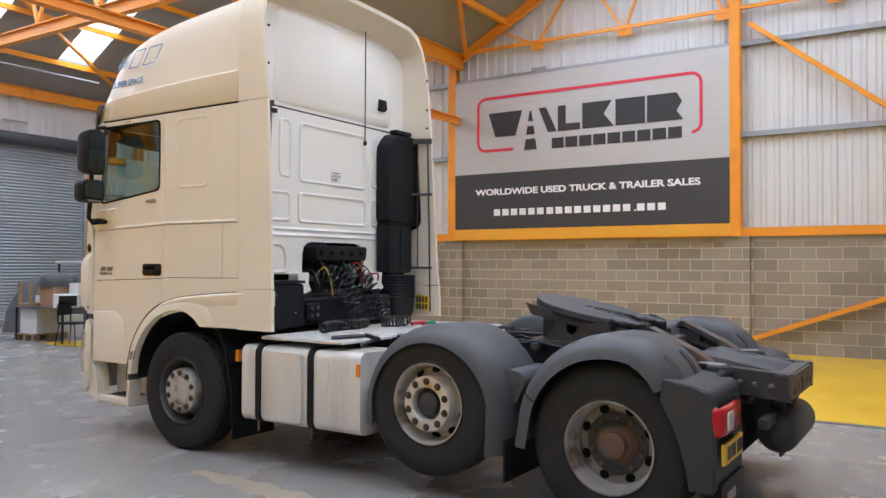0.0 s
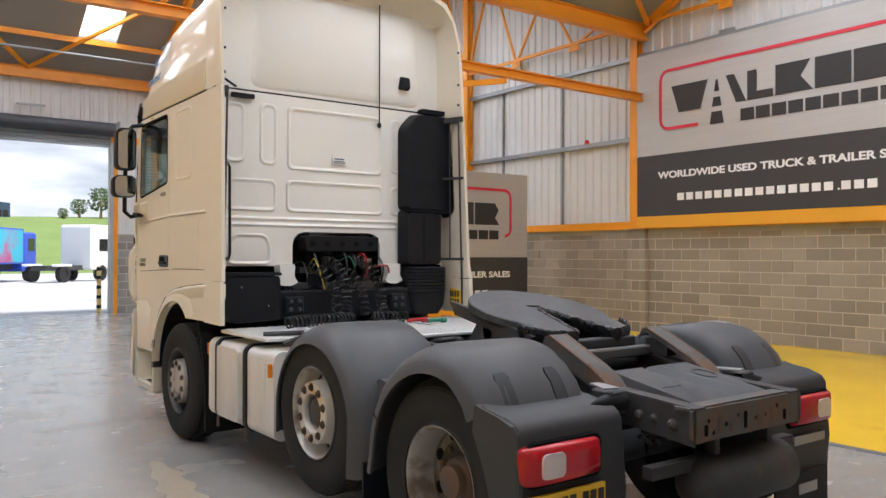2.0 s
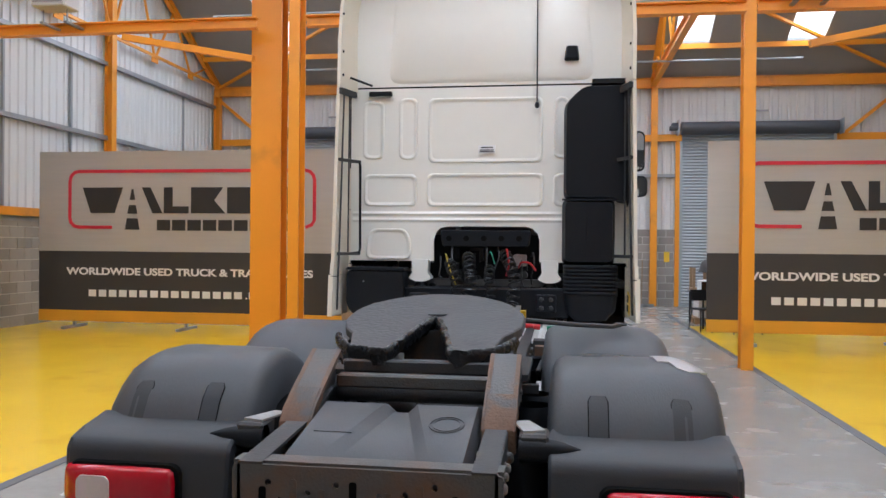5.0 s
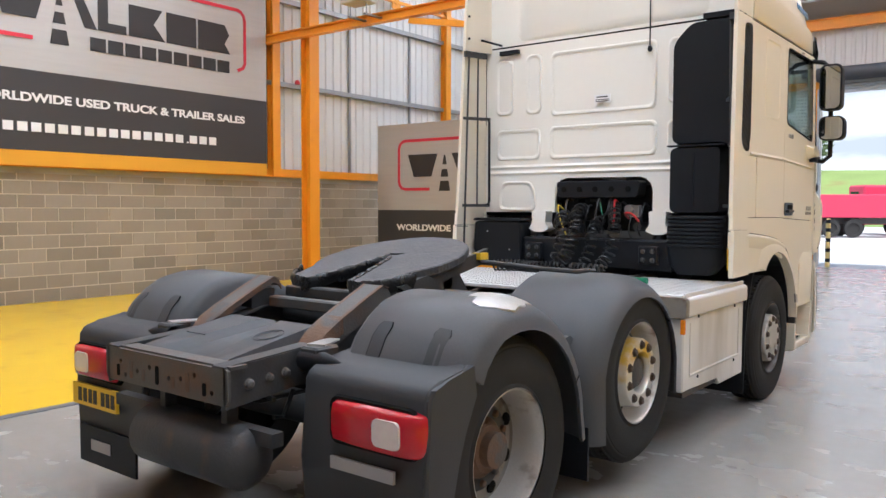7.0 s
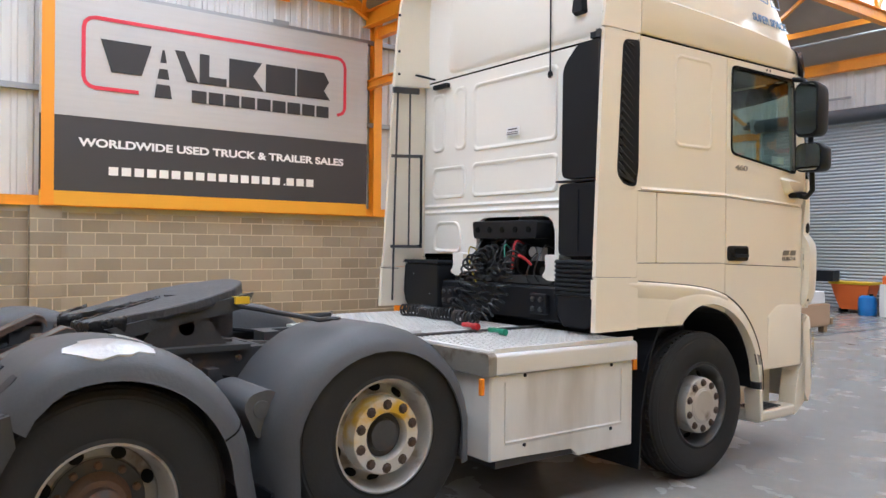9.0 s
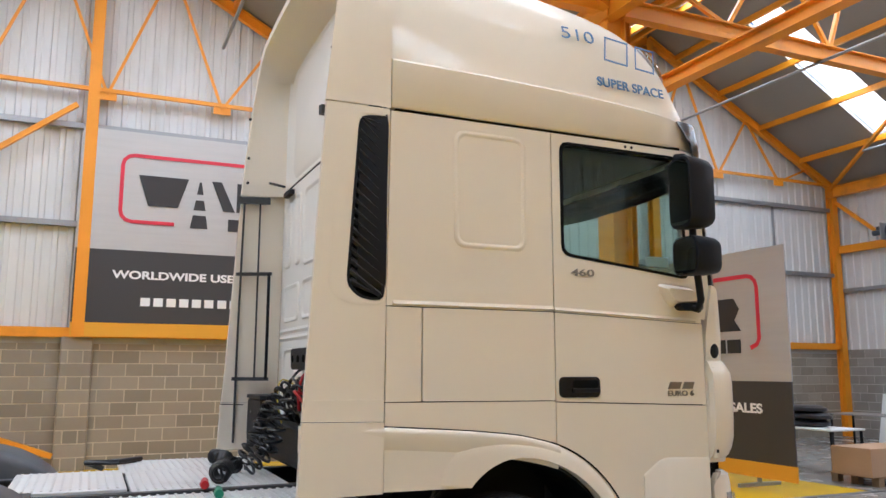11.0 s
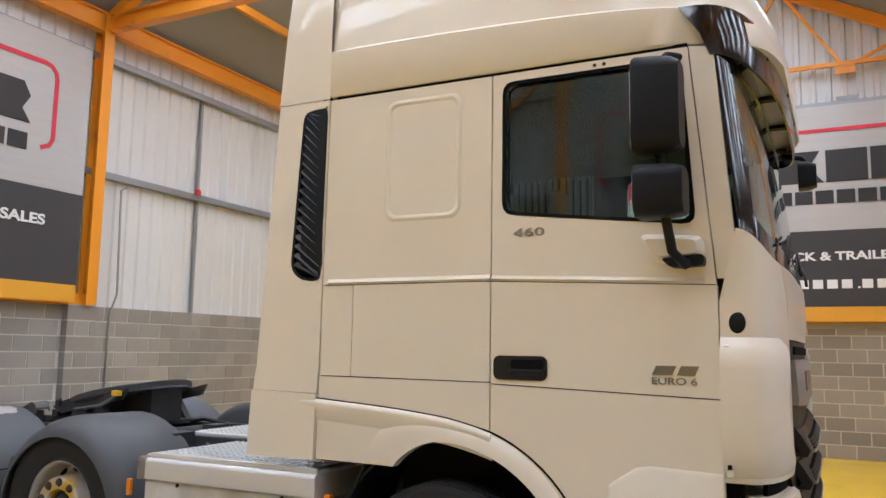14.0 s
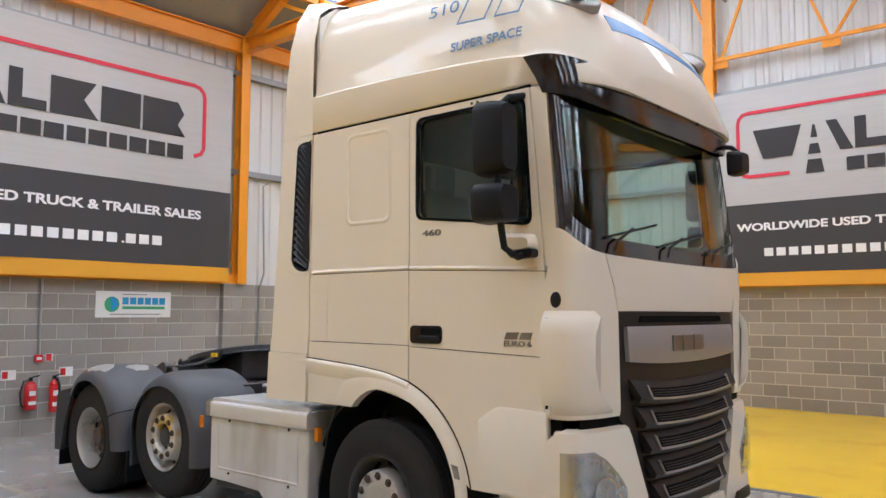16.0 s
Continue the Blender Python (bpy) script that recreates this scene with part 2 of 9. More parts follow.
def loft(bm, rings, closed=True, caps=True):
    """Skin rings of equal count of points."""
    made = [[bm.verts.new(p) for p in ring] for ring in rings]
    n = len(made[0])
    for a, b in zip(made, made[1:]):
        for k in range(n if closed else n - 1):
            bm.faces.new((a[k], a[(k + 1) % n], b[(k + 1) % n], b[k]))
    if caps and closed:
        bm.faces.new(made[0][::-1])
        bm.faces.new(made[-1])
    return made


def prism(bm, outline, axis, lo, hi):
    """An outline of 2D points pushed along an axis from lo to hi."""
    def put(p, s):
        return {"x": (s, p[0], p[1]), "y": (p[0], s, p[1]), "z": (p[0], p[1], s)}[axis]
    return loft(bm, [[put(p, lo) for p in outline], [put(p, hi) for p in outline]])


def rounded(x0, x1, y0, y1, r, n=4):
    """Outline of a rectangle with round corners."""
    out = []
    for cx, cy, a0 in ((x1 - r, y1 - r, 0), (x0 + r, y1 - r, 90), (x0 + r, y0 + r, 180), (x1 - r, y0 + r, 270)):
        for k in range(n + 1):
            a = radians(a0 + 90 * k / n)
            out.append((cx + r * math.cos(a), cy + r * math.sin(a)))
    return out


def mesh_of(bm, name, material, smooth=False, bevel=0.0):
    if bevel:
        bmesh.ops.bevel(bm, geom=list(bm.edges), offset=bevel, segments=1, affect="EDGES", clamp_overlap=True)
    bmesh.ops.recalc_face_normals(bm, faces=bm.faces)
    me = bpy.data.meshes.new(name)
    bm.to_mesh(me)
    bm.free()
    me.materials.append(material)
    if smooth:
        me.shade_smooth()
        me.set_sharp_from_angle(angle=radians(smooth if smooth > 1 else 35))
    return me


def part(name, bm, material, parent=None, label="", smooth=False, bevel=0.0):
    """Links a bmesh as one mesh object, under a thing or a part where one is given."""
    ob = new(name, mesh_of(bm, name, material, smooth, bevel))
    if parent is not None:
        ob.parent = parent
    if label:
        ob["label"] = label
    return ob


LEVEL = 0.0  # height from which the places of things are counted


def thing(name, label, category, at=(0, 0, 0), group="", kind=""):
    """An Empty at a thing's base, to which its parts belong."""
    ob = new(name)
    ob.location = (at[0], at[1], at[2] + LEVEL)
    ob.empty_display_size = 0.1
    return tagged(ob, label, category, group, kind)


def structure(name, bm, material, label, category, smooth=False, bevel=0.0):
    return tagged(part(name, bm, material, None, "", smooth, bevel), label, category, "", "structure")


def lettering(text, size, material, matrix, parent, name="lettering", label="", width=None, thick=0.002, bold=0.012):
    """Words in the built-in font as a mesh, centred at the matrix."""
    cu = bpy.data.curves.new("words", "FONT")
    cu.body, cu.size, cu.align_x, cu.align_y, cu.extrude = text, size, "CENTER", "CENTER", thick
    cu.offset = size * bold
    ob = new("words", cu)
    me = bpy.data.meshes.new_from_object(ob.evaluated_get(bpy.context.evaluated_depsgraph_get()))
    bpy.data.objects.remove(ob)
    xs = [v.co.x for v in me.vertices]
    if width and xs:
        k = width / (max(xs) - min(xs))
        for v in me.vertices:
            v.co.x *= k
    me.transform(matrix)
    me.materials.clear()
    me.materials.append(material)
    me.name = name
    out = new(name, me)
    out.parent = parent
    if label:
        out["label"] = label
    return out

# ---- floor ----
B = bmesh.new
bm = B()
box(bm, -HX - 0.3, HX + 0.3, YS - 0.3, YN + 0.3, FZ - 0.2, FZ)
structure("floor", bm, M_CONCRETE, "worn polished grey concrete floor with scuffs and stains", "floor")
for _x0, _x1 in ((-HX, -3.25), (3.44, HX)):
    bm = B()
    box(bm, _x0, _x1, YS + 0.02, 12.3 if _x0 < 0 else 14.4, FZ, FZ + 0.004)
    structure("floor_yellow", bm, M_YELLOW_FLOOR, "glossy yellow resin floor zone beside the truck bay", "floor")
    bm = B()
    _e = -3.25 if _x0 < 0 else 3.34
    box(bm, _e, _e + 0.1, YS + 0.02, 17.6, FZ, FZ + 0.005)
    structure("trim_floor_line", bm, M_LINE, "dark grey painted line edging the yellow floor", "floor line")

# cracks and tyre scuffs in the bay
rnd = random.Random(31)
for x, y, ang, n in ((-4.3, 2.0, 100, 9), (-4.9, 0.2, 40, 8), (-2.6, 9.5, 80, 9), (4.6, 3.4, 70, 8), (-3.1, 6.0, 60, 7), (3.0, -2.6, 20, 6), (4.3, 6.5, 110, 7)):
    bm = B()
    px, py, a = x, y, radians(ang)
    rings = []
    for k in range(n):
        w = 0.004 * math.sin(math.pi * (k + 0.6) / n) + 0.001
        d = Vector((-math.sin(a), math.cos(a), 0))
        rings.append([Vector((px, py, FZ + 0.0006)) + d * w, Vector((px, py, FZ + 0.0006)) - d * w])
        px, py = px + 0.16 * math.cos(a), py + 0.16 * math.sin(a)
        a += rnd.uniform(-0.75, 0.75)
    loft(bm, rings, closed=False)
    structure("floor_crack", bm, M_CRACK, "thin dirty crack in the concrete floor", "floor crack")
for x, y0, y1, w in ((-1.75, 1.0, 3.4, 0.16), (1.75, -3.2, 0.0, 0.05)):
    bm = B()
    rings = []
    n = 24
    for k in range(n + 1):
        f = k / n
        ww = w * math.sin(math.pi * min(1, max(0.02, f))) ** 0.5 * (0.8 + 0.2 * math.sin(k * 1.7))
        xx = x + 0.10 * math.sin(f * 3.1 + x)
        rings.append([(xx - ww, y0 + (y1 - y0) * f, FZ + 0.0004), (xx + ww, y0 + (y1 - y0) * f, FZ + 0.0004)])
    loft(bm, rings, closed=False)
    structure("floor_scuff", bm, M_SCUFF, "faint brown tyre scuff on the concrete floor", "floor mark")

# ---- block walls ----
BL, BH, JOINT = 0.45, (BRICK_TOP - FZ) / 10, 0.015


def block_mesh(length, material, deep=0.03):
    bm = B()
    v = box(bm, -length / 2 + JOINT / 2, length / 2 - JOINT / 2, -0.003, deep, JOINT / 2, BH - JOINT / 2)
    bm.verts.ensure_lookup_table()
    for k in (0, 1, 4, 5):
        bm.verts[k].co.x *= 1 - 0.006 / length
        bm.verts[k].co.z += 0.003 if k < 2 else -0.003
    return mesh_of(bm, "block", material)


def block_wall(name, label, place, spans, near, mats=(None, None), light=None):
    """A wall of concrete blocks. place maps (along, out, up) to the world; spans: runs along the wall; near: the run whose blocks are single objects."""
    face, mortar = mats
    core = B()
    for a, b, out in spans:
        for w in box(core, a + (0.012 if out else 0), b - (0.012 if out else 0), 0.004 - out, 0.2, FZ, BRICK_TOP):
            w.co = place(w.co.x, w.co.y, w.co.z)
    wall = structure(name, core, mortar, label, "wall")
    meshes = {}
    rest, count = B(), 0
    for a, b, out in spans:
        rows = 10
        for r in range(rows):
            cuts = [a - (BL / 2 if r % 2 else 0)]
            while cuts[-1] < b:
                cuts.append(cuts[-1] + BL)
            if out:
                cuts = [a - JOINT / 2, b + JOINT / 2] if r % 2 else [a - JOINT / 2, a + 0.14, a + 0.38, b + JOINT / 2]
            for s, e in zip(cuts, cuts[1:]):
                if not out:
                    s, e = max(s, a), min(e, b)
                if e - s < 0.06:
                    continue
                mid = (s + e) / 2
                m = light if light and light[0] < mid < light[1] else face
                if near[0] < mid < near[1] and count < 290:
                    count += 1
                    key = (round(e - s, 3), m.name, out)
                    if key not in meshes:
                        meshes[key] = block_mesh(e - s, m, 0.03 + out)
                    ob = new("block", meshes[key])
                    up = FZ + r * BH
                    o, dx, dy = place(mid, -out, up), place(mid + 1, -out, up), place(mid, -out + 1, up)
                    ob.matrix_world = Matrix.Translation(o) @ Matrix((dx - o, dy - o, (0, 0, 1))).transposed().to_4x4()
                    ob.parent = wall
                else:
                    v = box(rest, s + JOINT / 2, e - JOINT / 2, -0.003 - out, 0.02, FZ + r * BH + JOINT / 2, FZ + r * BH + BH - JOINT / 2)
                    for w in v:
                        w.co = place(w.co.x, w.co.y, w.co.z)
    if rest.verts:
        ob = part("block_rest", rest, face, wall)
        ob["kind"] = "stuff"
    else:
        rest.free()
    return wall


def with_piers(a, b, piers, out=0.11, half=0.25):
    """Runs of a wall between a and b, thicker at the piers."""
    runs, x = [], a
    for p in piers:
        runs += [(x, p - half, 0.0), (p - half, p + half, out)]
        x = p + half
    return runs + [(x, b, 0.0)]


block_wall("wall_east", "tan painted concrete block dado wall with piers", lambda a, o, u: Vector((HX + o, a, u)),
           with_piers(YS, YN, (1.76, 8.3, 14.3)), (0.0, 8.5), (M_BLOCK, M_MORTAR))
block_wall("wall_west", "tan painted concrete block dado wall with piers", lambda a, o, u: Vector((-HX - o, -a, u)),
           with_piers(-YN, -YS, (-14.3, -1.76)), (-8.5, -0.2), (M_BLOCK, M_MORTAR))
block_wall("wall_south", "grey concrete block dado wall with lime bloom", lambda a, o, u: Vector((-a, YS - o, u)),
           with_piers(-HX, HX, (-3.2, 3.2)), (-0.8, 5.0), (M_BLOCK_GREY, M_MORTAR_DARK), None)
# grey capping strip on top of the blocks
M_CAP = mat("grey_painted_capping", (0.34, 0.345, 0.34), 0.6, 0, 0.12, 2, 40, 0.05, stain=(0.26, 0.25, 0.23), stain_amount=0.3)
for side, ends in ((1, ((YS + 0.02, 1.50), (2.02, 8.04), (8.56, 14.04), (14.56, YN - 0.02))), (-1, ((YS + 0.02, 1.50), (2.02, 14.04), (14.56, YN - 0.02)))):
    for y0, y1 in ends:
        bm = B()
        x0, x1 = sorted((side * (HX - 0.014), side * (HX + 0.03)))
        box(bm, x0, x1, y0, y1, 2.09, 2.193)
        structure("wall_capping", bm, M_CAP, "grey painted capping strip above the blocks", "trim")
DOORS = ((-8.4, -4.0), (-2.1, 2.15), (4.15, 8.35))
block_wall("wall_north", "grey concrete block dado wall between roller doors", lambda a, o, u: Vector((a, YN + o, u)),
           [(-HX, -8.4, 0), (-4.0, -2.1, 0), (2.15, 4.15, 0), (8.35, HX, 0)], (-4.1, 4.2), (M_BLOCK_GREY, M_MORTAR_DARK))

# ---- profiled cladding above the blocks ----
def cladding(name, place, lo, hi, bottom, top_of, holes=()):
    """Corrugated sheet: vertical trapezoid ribs, cut at doors."""
    bm = B()
    pitch = 0.25
    prof = ((0, 0), (0.13, 0), (0.155, -0.03), (0.225, -0.03), (0.25, 0))
    xs = []
    x = lo
    while x < hi:
        for p, d in prof[:-1]:
            if x + p < hi:
                xs.append((x + p, d))
        x += pitch
    xs.append((hi, 0))
    for (x0, d0), (x1, d1) in zip(xs, xs[1:]):
        b = bottom
        for h0, h1, hz in holes:
            if h0 <= (x0 + x1) / 2 <= h1:
                b = hz
        vs = [bm.verts.new(place(*p)) for p in ((x0, d0, b), (x1, d1, b), (x1, d1, top_of(x1)), (x0, d0, top_of(x0)))]
        bm.faces.new(vs)
    ob = structure(name, bm, M_CLAD, "white profiled steel cladding above the block wall", "cladding")
    return ob


def gable_top(y):
    d = min(abs(y - r) for r in RIDGES)
    return ZR - (ZR - ZE) * d / 6.25 + 0.05


cladding("wall_cladding_east", lambda a, o, u: Vector((HX + 0.1 + o, a, u)), YS, YN, BRICK_TOP, gable_top)
cladding("wall_cladding_west", lambda a, o, u: Vector((-HX - 0.1 - o, a, u)), YS, YN, BRICK_TOP, gable_top)
cladding("wall_cladding_south", lambda a, o, u: Vector((a, YS - 0.1 - o, u)), -HX, HX, BRICK_TOP, lambda x: ZE + 0.1)
cladding("wall_cladding_north", lambda a, o, u: Vector((a, YN + 0.1 + o, u)), -HX, HX, BRICK_TOP, lambda x: ZE + 0.1,
         [(a, b, 5.0 if a != -2.1 else 4.72) for a, b in DOORS])
# outer skin that closes the hall
bm = B()
for s in (-1, 1):
    box(bm, s * (HX + 0.2), s * (HX + 0.3), YS - 0.3, YN + 0.3, 0, ZE)
    for r in RIDGES:
        prism(bm, [(r - 6.25, ZE), (r + 6.25, ZE), (r, ZR + 0.2)], "x", s * (HX + 0.2), s * (HX + 0.3))
box(bm, -HX - 0.2, HX + 0.2, YS - 0.3, YS - 0.2, 0, ZE)
_edges = [-HX - 0.2, -8.4, -4.0, -2.1, 2.15, 4.15, 8.35, HX + 0.2]
for a, b in zip(_edges[::2], _edges[1::2]):
    box(bm, a, b, YN + 0.2, YN + 0.3, 0, ZE)
for a, b in DOORS:
    box(bm, a, b, YN + 0.2, YN + 0.3, 5.0 if a != -2.1 else 4.72, ZE)
structure("wall_outer_skin", bm, M_CLAD, "plain outer steel skin of the hall", "wall")

# ---- roof ----
bm = B()
for foot, ridge in SLOPES:
    cuts = [-HX - 0.2] + [v for x in SKY_X for v in (x - 0.475, x + 0.475)] + [HX + 0.2]

    def roof_piece(x0, x1, s0, s1):
        (ya, za), (yb, zb) = slope_point(foot, ridge, s0), slope_point(foot, ridge, s1)
        loft(bm, [[(x0, ya, za + k), (x1, ya, za + k), (x1, yb, zb + k), (x0, yb, zb + k)] for k in (0.06, 0.14)])
    for x0, x1 in zip(cuts[::2], cuts[1::2]):
        roof_piece(x0, x1, 0, 1)
    for x in SKY_X:
        roof_piece(x - 0.475, x + 0.475, 0, 0.19)
        roof_piece(x - 0.475, x + 0.475, 0.85, 1)
tagged(part("ceiling", bm, M_ROOF), "grey lined pitched roof with long rooflights", "ceiling", "", "structure")

# ---- steel frame ----
def one_beam(a, b, w, h, up=(0, 0, 1), name="steel_beam", label="orange painted rolled steel beam", cat="steel beam"):
    bm = B()
    beam(bm, a, b, w, h, up)
    return structure(name, bm, M_ORANGE, label, cat)


def one_rod(a, b, w, h=None, name="steel_brace", label="orange painted steel bracing member", cat="steel brace"):
    bm = B()
    bar(bm, a, b, w, h or w)
    return structure(name, bm, M_ORANGE, label, cat)


COL = "orange painted steel column of the hall frame"
for s in (-1, 1):
    for y in (1.76, 8.3, 14.3):
        one_beam((s * (HX - 0.1), y, BRICK_TOP), (s * (HX - 0.1), y, ZE if y == 8.3 else ZR - 0.2), 0.2, 0.2, (1, 0, 0), "steel_column", COL, "column")
    for y in (YS + 0.12, YN - 0.12):
        one_beam((s * (HX - 0.1), y, FZ), (s * (HX - 0.1), y, ZE), 0.2, 0.2, (1, 0, 0), "steel_column", COL, "column")
        one_beam((s * (3.35 if y > 0 else 3.25), y, FZ if y > 0 else BRICK_TOP), (s * (3.35 if y > 0 else 3.25), y, ZE), 0.18, 0.2, (0, 1, 0), "steel_column", COL, "column")
    one_beam((s * (3.38 if s < 0 else 3.26), YV + 0.1, FZ), (s * (3.38 if s < 0 else 3.26), YV + 0.1, ZE), 0.17, 0.3 if s < 0 else 0.2, (0, 1, 0), "steel_column", COL, "column")
one_beam((-3.98, YV + 0.52, FZ), (-3.98, YV + 0.52, ZE + 0.6), 0.5, 0.30, (0, 1, 0), "steel_column", "heavy orange painted steel stanchion in the hall", "column")
one_beam((-9.1, 8.35, FZ), (-9.1, 8.35, ZE), 0.26, 0.26, (1, 0, 0), "steel_column", "heavy orange painted steel column standing off the wall", "column")
one_rod((-HX + 0.1, 8.35, 6.2), (-9.1, 8.35, 6.2), 0.16, 0.2)
# eave beams, valley beam and tie beams
for y in (YS + 0.15, YN - 0.15):
    one_beam((-HX, y, ZE - 0.12), (HX, y, ZE - 0.12), 0.16, 0.3)
one_beam((-HX, YV, ZE - 0.12), (HX, YV, ZE - 0.12), 0.18, 0.34)
for x0, x1 in ((-HX, -4.0), (-3.2, 3.2), (3.36, HX)):
    one_beam((x0, YV, 5.05), (x1, YV, 5.05), 0.16, 0.17)
for s in (-1, 1):
    one_rod((s * 6.2, YV, 4.9), (s * 4.05, YV, 4.5), 0.1)
    for y0, y1 in ((YS, YV), (YV, YN)):
        r = (y0 + y1) / 2
        # inner frame: heavy bottom chord, rafters, web
        x = s * 3.3
        one_beam((x, y0 + 0.2, ZE - 0.1), (x, y1 - 0.2, ZE - 0.1), 0.16, 0.26)
        for foot in (y0, y1):
            one_beam((x, foot, ZE - 0.05), (x, r, ZR - 0.15), 0.14, 0.24)
        # gable frame: light chord and webs
        x = s * (HX - 0.12)
        one_rod((x, y0 + 0.2, ZE + 0.08), (x, y1 - 0.2, ZE + 0.08), 0.07)
        for foot in (y0, y1):
            one_beam((x, foot, ZE - 0.05), (x, r, ZR - 0.15), 0.12, 0.2)
        for x, w in ((s * 3.3, 0.06), (s * (HX - 0.12), 0.05)):
            lo = [y0 + (y1 - y0) * k / 6 for k in range(1, 6)]
            hi = [y0 + (y1 - y0) * (k + 0.5) / 6 for k in range(6)]
            bm = B()
            for k, yl in enumerate(lo):
                for yh in (hi[k], hi[k + 1]):
                    zt = ZR - (ZR - ZE) * abs(yh - r) / 6.25 - 0.15
                    bar(bm, (x, yl, ZE), (x, yh, zt), w, w)
                box(bm, x - 0.012, x + 0.012, yl - 0.16, yl + 0.16, ZE - 0.1, ZE + 0.08)
            structure("truss_web", bm, M_ORANGE, "orange steel lattice web of a roof truss", "truss")
# purlins and roof bracing
for foot, ridge in SLOPES:
    for s in (0.2, 0.42, 0.64, 0.86):
        y, z = slope_point(foot, ridge, s)
        one_rod((-HX, y, z - 0.02), (HX, y, z - 0.02), 0.07, 0.14, "purlin", "orange painted roof purlin", "purlin")
    for x0, x1 in ((-3.4, -10.1), (3.4, 10.1), (-3.4, 0.0), (3.4, 0.0)):
        (ya, za), (yb, zb) = slope_point(foot, ridge, 0.03), slope_point(foot, ridge, 0.6)
        one_rod((x1, ya, za - 0.1), (x0, yb, zb - 0.1), 0.08)
# wall girts, mullions and the rail over the blocks
for s in (-1, 1):
    x = s * (HX + 0.02)
    bm = B()
    bar(bm, (s * (HX - 0.02), YS + 0.05, 2.28), (s * (HX - 0.02), YN - 0.05, 2.28), 0.16, 0.17)
    structure("wall_rail", bm, M_ORANGE, "orange steel rail along the top of the blocks", "rail")
    for z in (4.2, 6.0):
        bm = B()
        bar(bm, (x, YS, z), (x, YN, z), 0.12, 0.1)
        structure("wall_girt", bm, M_GALV, "galvanised steel wall girt", "girt")
    for y in (-3.2, 10.74, 12.95, 18.32, 3.6, 5.8):
        bm = B()
        bar(bm, (s * (HX + 0.05), y, BRICK_TOP), (s * (HX + 0.05), y, 6.0), 0.05, 0.06)
        structure("wall_mullion", bm, M_GALV, "galvanised steel sheeting post", "post")
    for a, b in (((-3.62, 2.25), (1.5, 6.35)), ((-3.68, 2.1), (1.5, 0.2))):
        one_rod((s * (HX - 0.14), a[0], a[1]), (s * (HX - 0.14), b[0], b[1]), 0.09)
for z in (4.2, 6.0):
    bm = B()
    bar(bm, (-HX, YS - 0.02, z), (HX, YS - 0.02, z), 0.12, 0.1)
    structure("wall_girt", bm, M_GALV, "galvanised steel wall girt", "girt")
bm = B()
bar(bm, (-3.35, YS + 0.02, 2.28), (HX, YS + 0.02, 2.28), 0.16, 0.17)
structure("wall_rail", bm, M_ORANGE, "orange steel rail along the top of the blocks", "rail")
for x in (-7.93, -5.5, 5.5, 7.93):
    bm = B()
    bar(bm, (x, YS - 0.05, BRICK_TOP), (x, YS - 0.05, 6.0), 0.06, 0.05)
    structure("wall_mullion", bm, M_GALV, "galvanised steel sheeting post", "post")

# ---- truck: shapes ----
M_CREAM = mat("cream_truck_paint", (0.80, 0.735, 0.61), 0.42, 0, 0.012, 0.8, 18, 0.004, spec=0.3, coat=0.38, rough_vary=0.02, coat_rough=0.05)
M_CREAM_BACK = mat("chalky_white_truck_paint", (0.82, 0.80, 0.74), 0.36, 0, 0.03, 1.2, 18, 0.01, coat=0.25, stain=(0.70, 0.67, 0.61), stain_amount=0.1, soft=0.3)
M_BLACK = mat("black_moulded_plastic", (0.0105, 0.0115, 0.0145), 0.48, 0, 0.2, 4, 120, 0.12, spec=0.2)
M_WING = mat("weathered_grey_plastic", (0.075, 0.077, 0.083), 0.48, 0, 0.22, 3.5, 160, 0.10, spec=0.32, stain=(0.11, 0.111, 0.113), stain_amount=0.3, stain_scale=3, soft=0.25, stretch=(1, 0.35, 0.35))
M_WING_DARK = mat("dark_grey_plastic", (0.042, 0.043, 0.047), 0.5, 0, 0.22, 3.5, 160, 0.10, spec=0.32, stain=(0.06, 0.061, 0.063), stain_amount=0.25, stain_scale=3, soft=0.25)
M_GLOSS_BLACK = mat("gloss_black_trim", (0.008, 0.008, 0.009), 0.12, 0, 0.1, 3, 40, 0.01, coat=0.5)
# shade in gaps, slots and holes put in as near-black; seals use it too
M_GAP = mat("black_gap_and_seal", (0.006, 0.006, 0.006), 0.9, 0, 0.1, 4, 40, 0.0, spec=0.1)
M_VISOR = mat("smoked_visor_plastic", (0.010, 0.008, 0.0075), 0.14, 0, 0.1, 3, 40, 0.01, coat=0.3)
M_RUBBER = mat("tyre_rubber", (0.031, 0.030, 0.0295), 0.8, 0, 0.2, 5, 80, 0.15, spec=0.15, stain=(0.042, 0.04, 0.037), stain_amount=0.3, stain_scale=4, soft=0.25)
M_RIM = mat("dull_aluminium_rim", (0.52, 0.505, 0.475), 0.42, 0.5, 0.22, 5, 90, 0.08, stain=(0.22, 0.18, 0.14), stain_amount=0.45, stain_scale=6)
# front wheel rims, much darker than the rims of the middle wheels
M_BARREL = mat("dark_grey_rim", (0.085, 0.084, 0.083), 0.45, 0.3, 0.3, 6, 90, 0.1, stain=(0.26, 0.25, 0.23), stain_amount=0.25, stain_scale=5, soft=0.1)
M_DISC = mat("dirty_wheel_disc", (0.27, 0.25, 0.22), 0.5, 0.4, 0.25, 6, 90, 0.1, stain=(0.13, 0.09, 0.06), stain_amount=0.45, stain_scale=7)
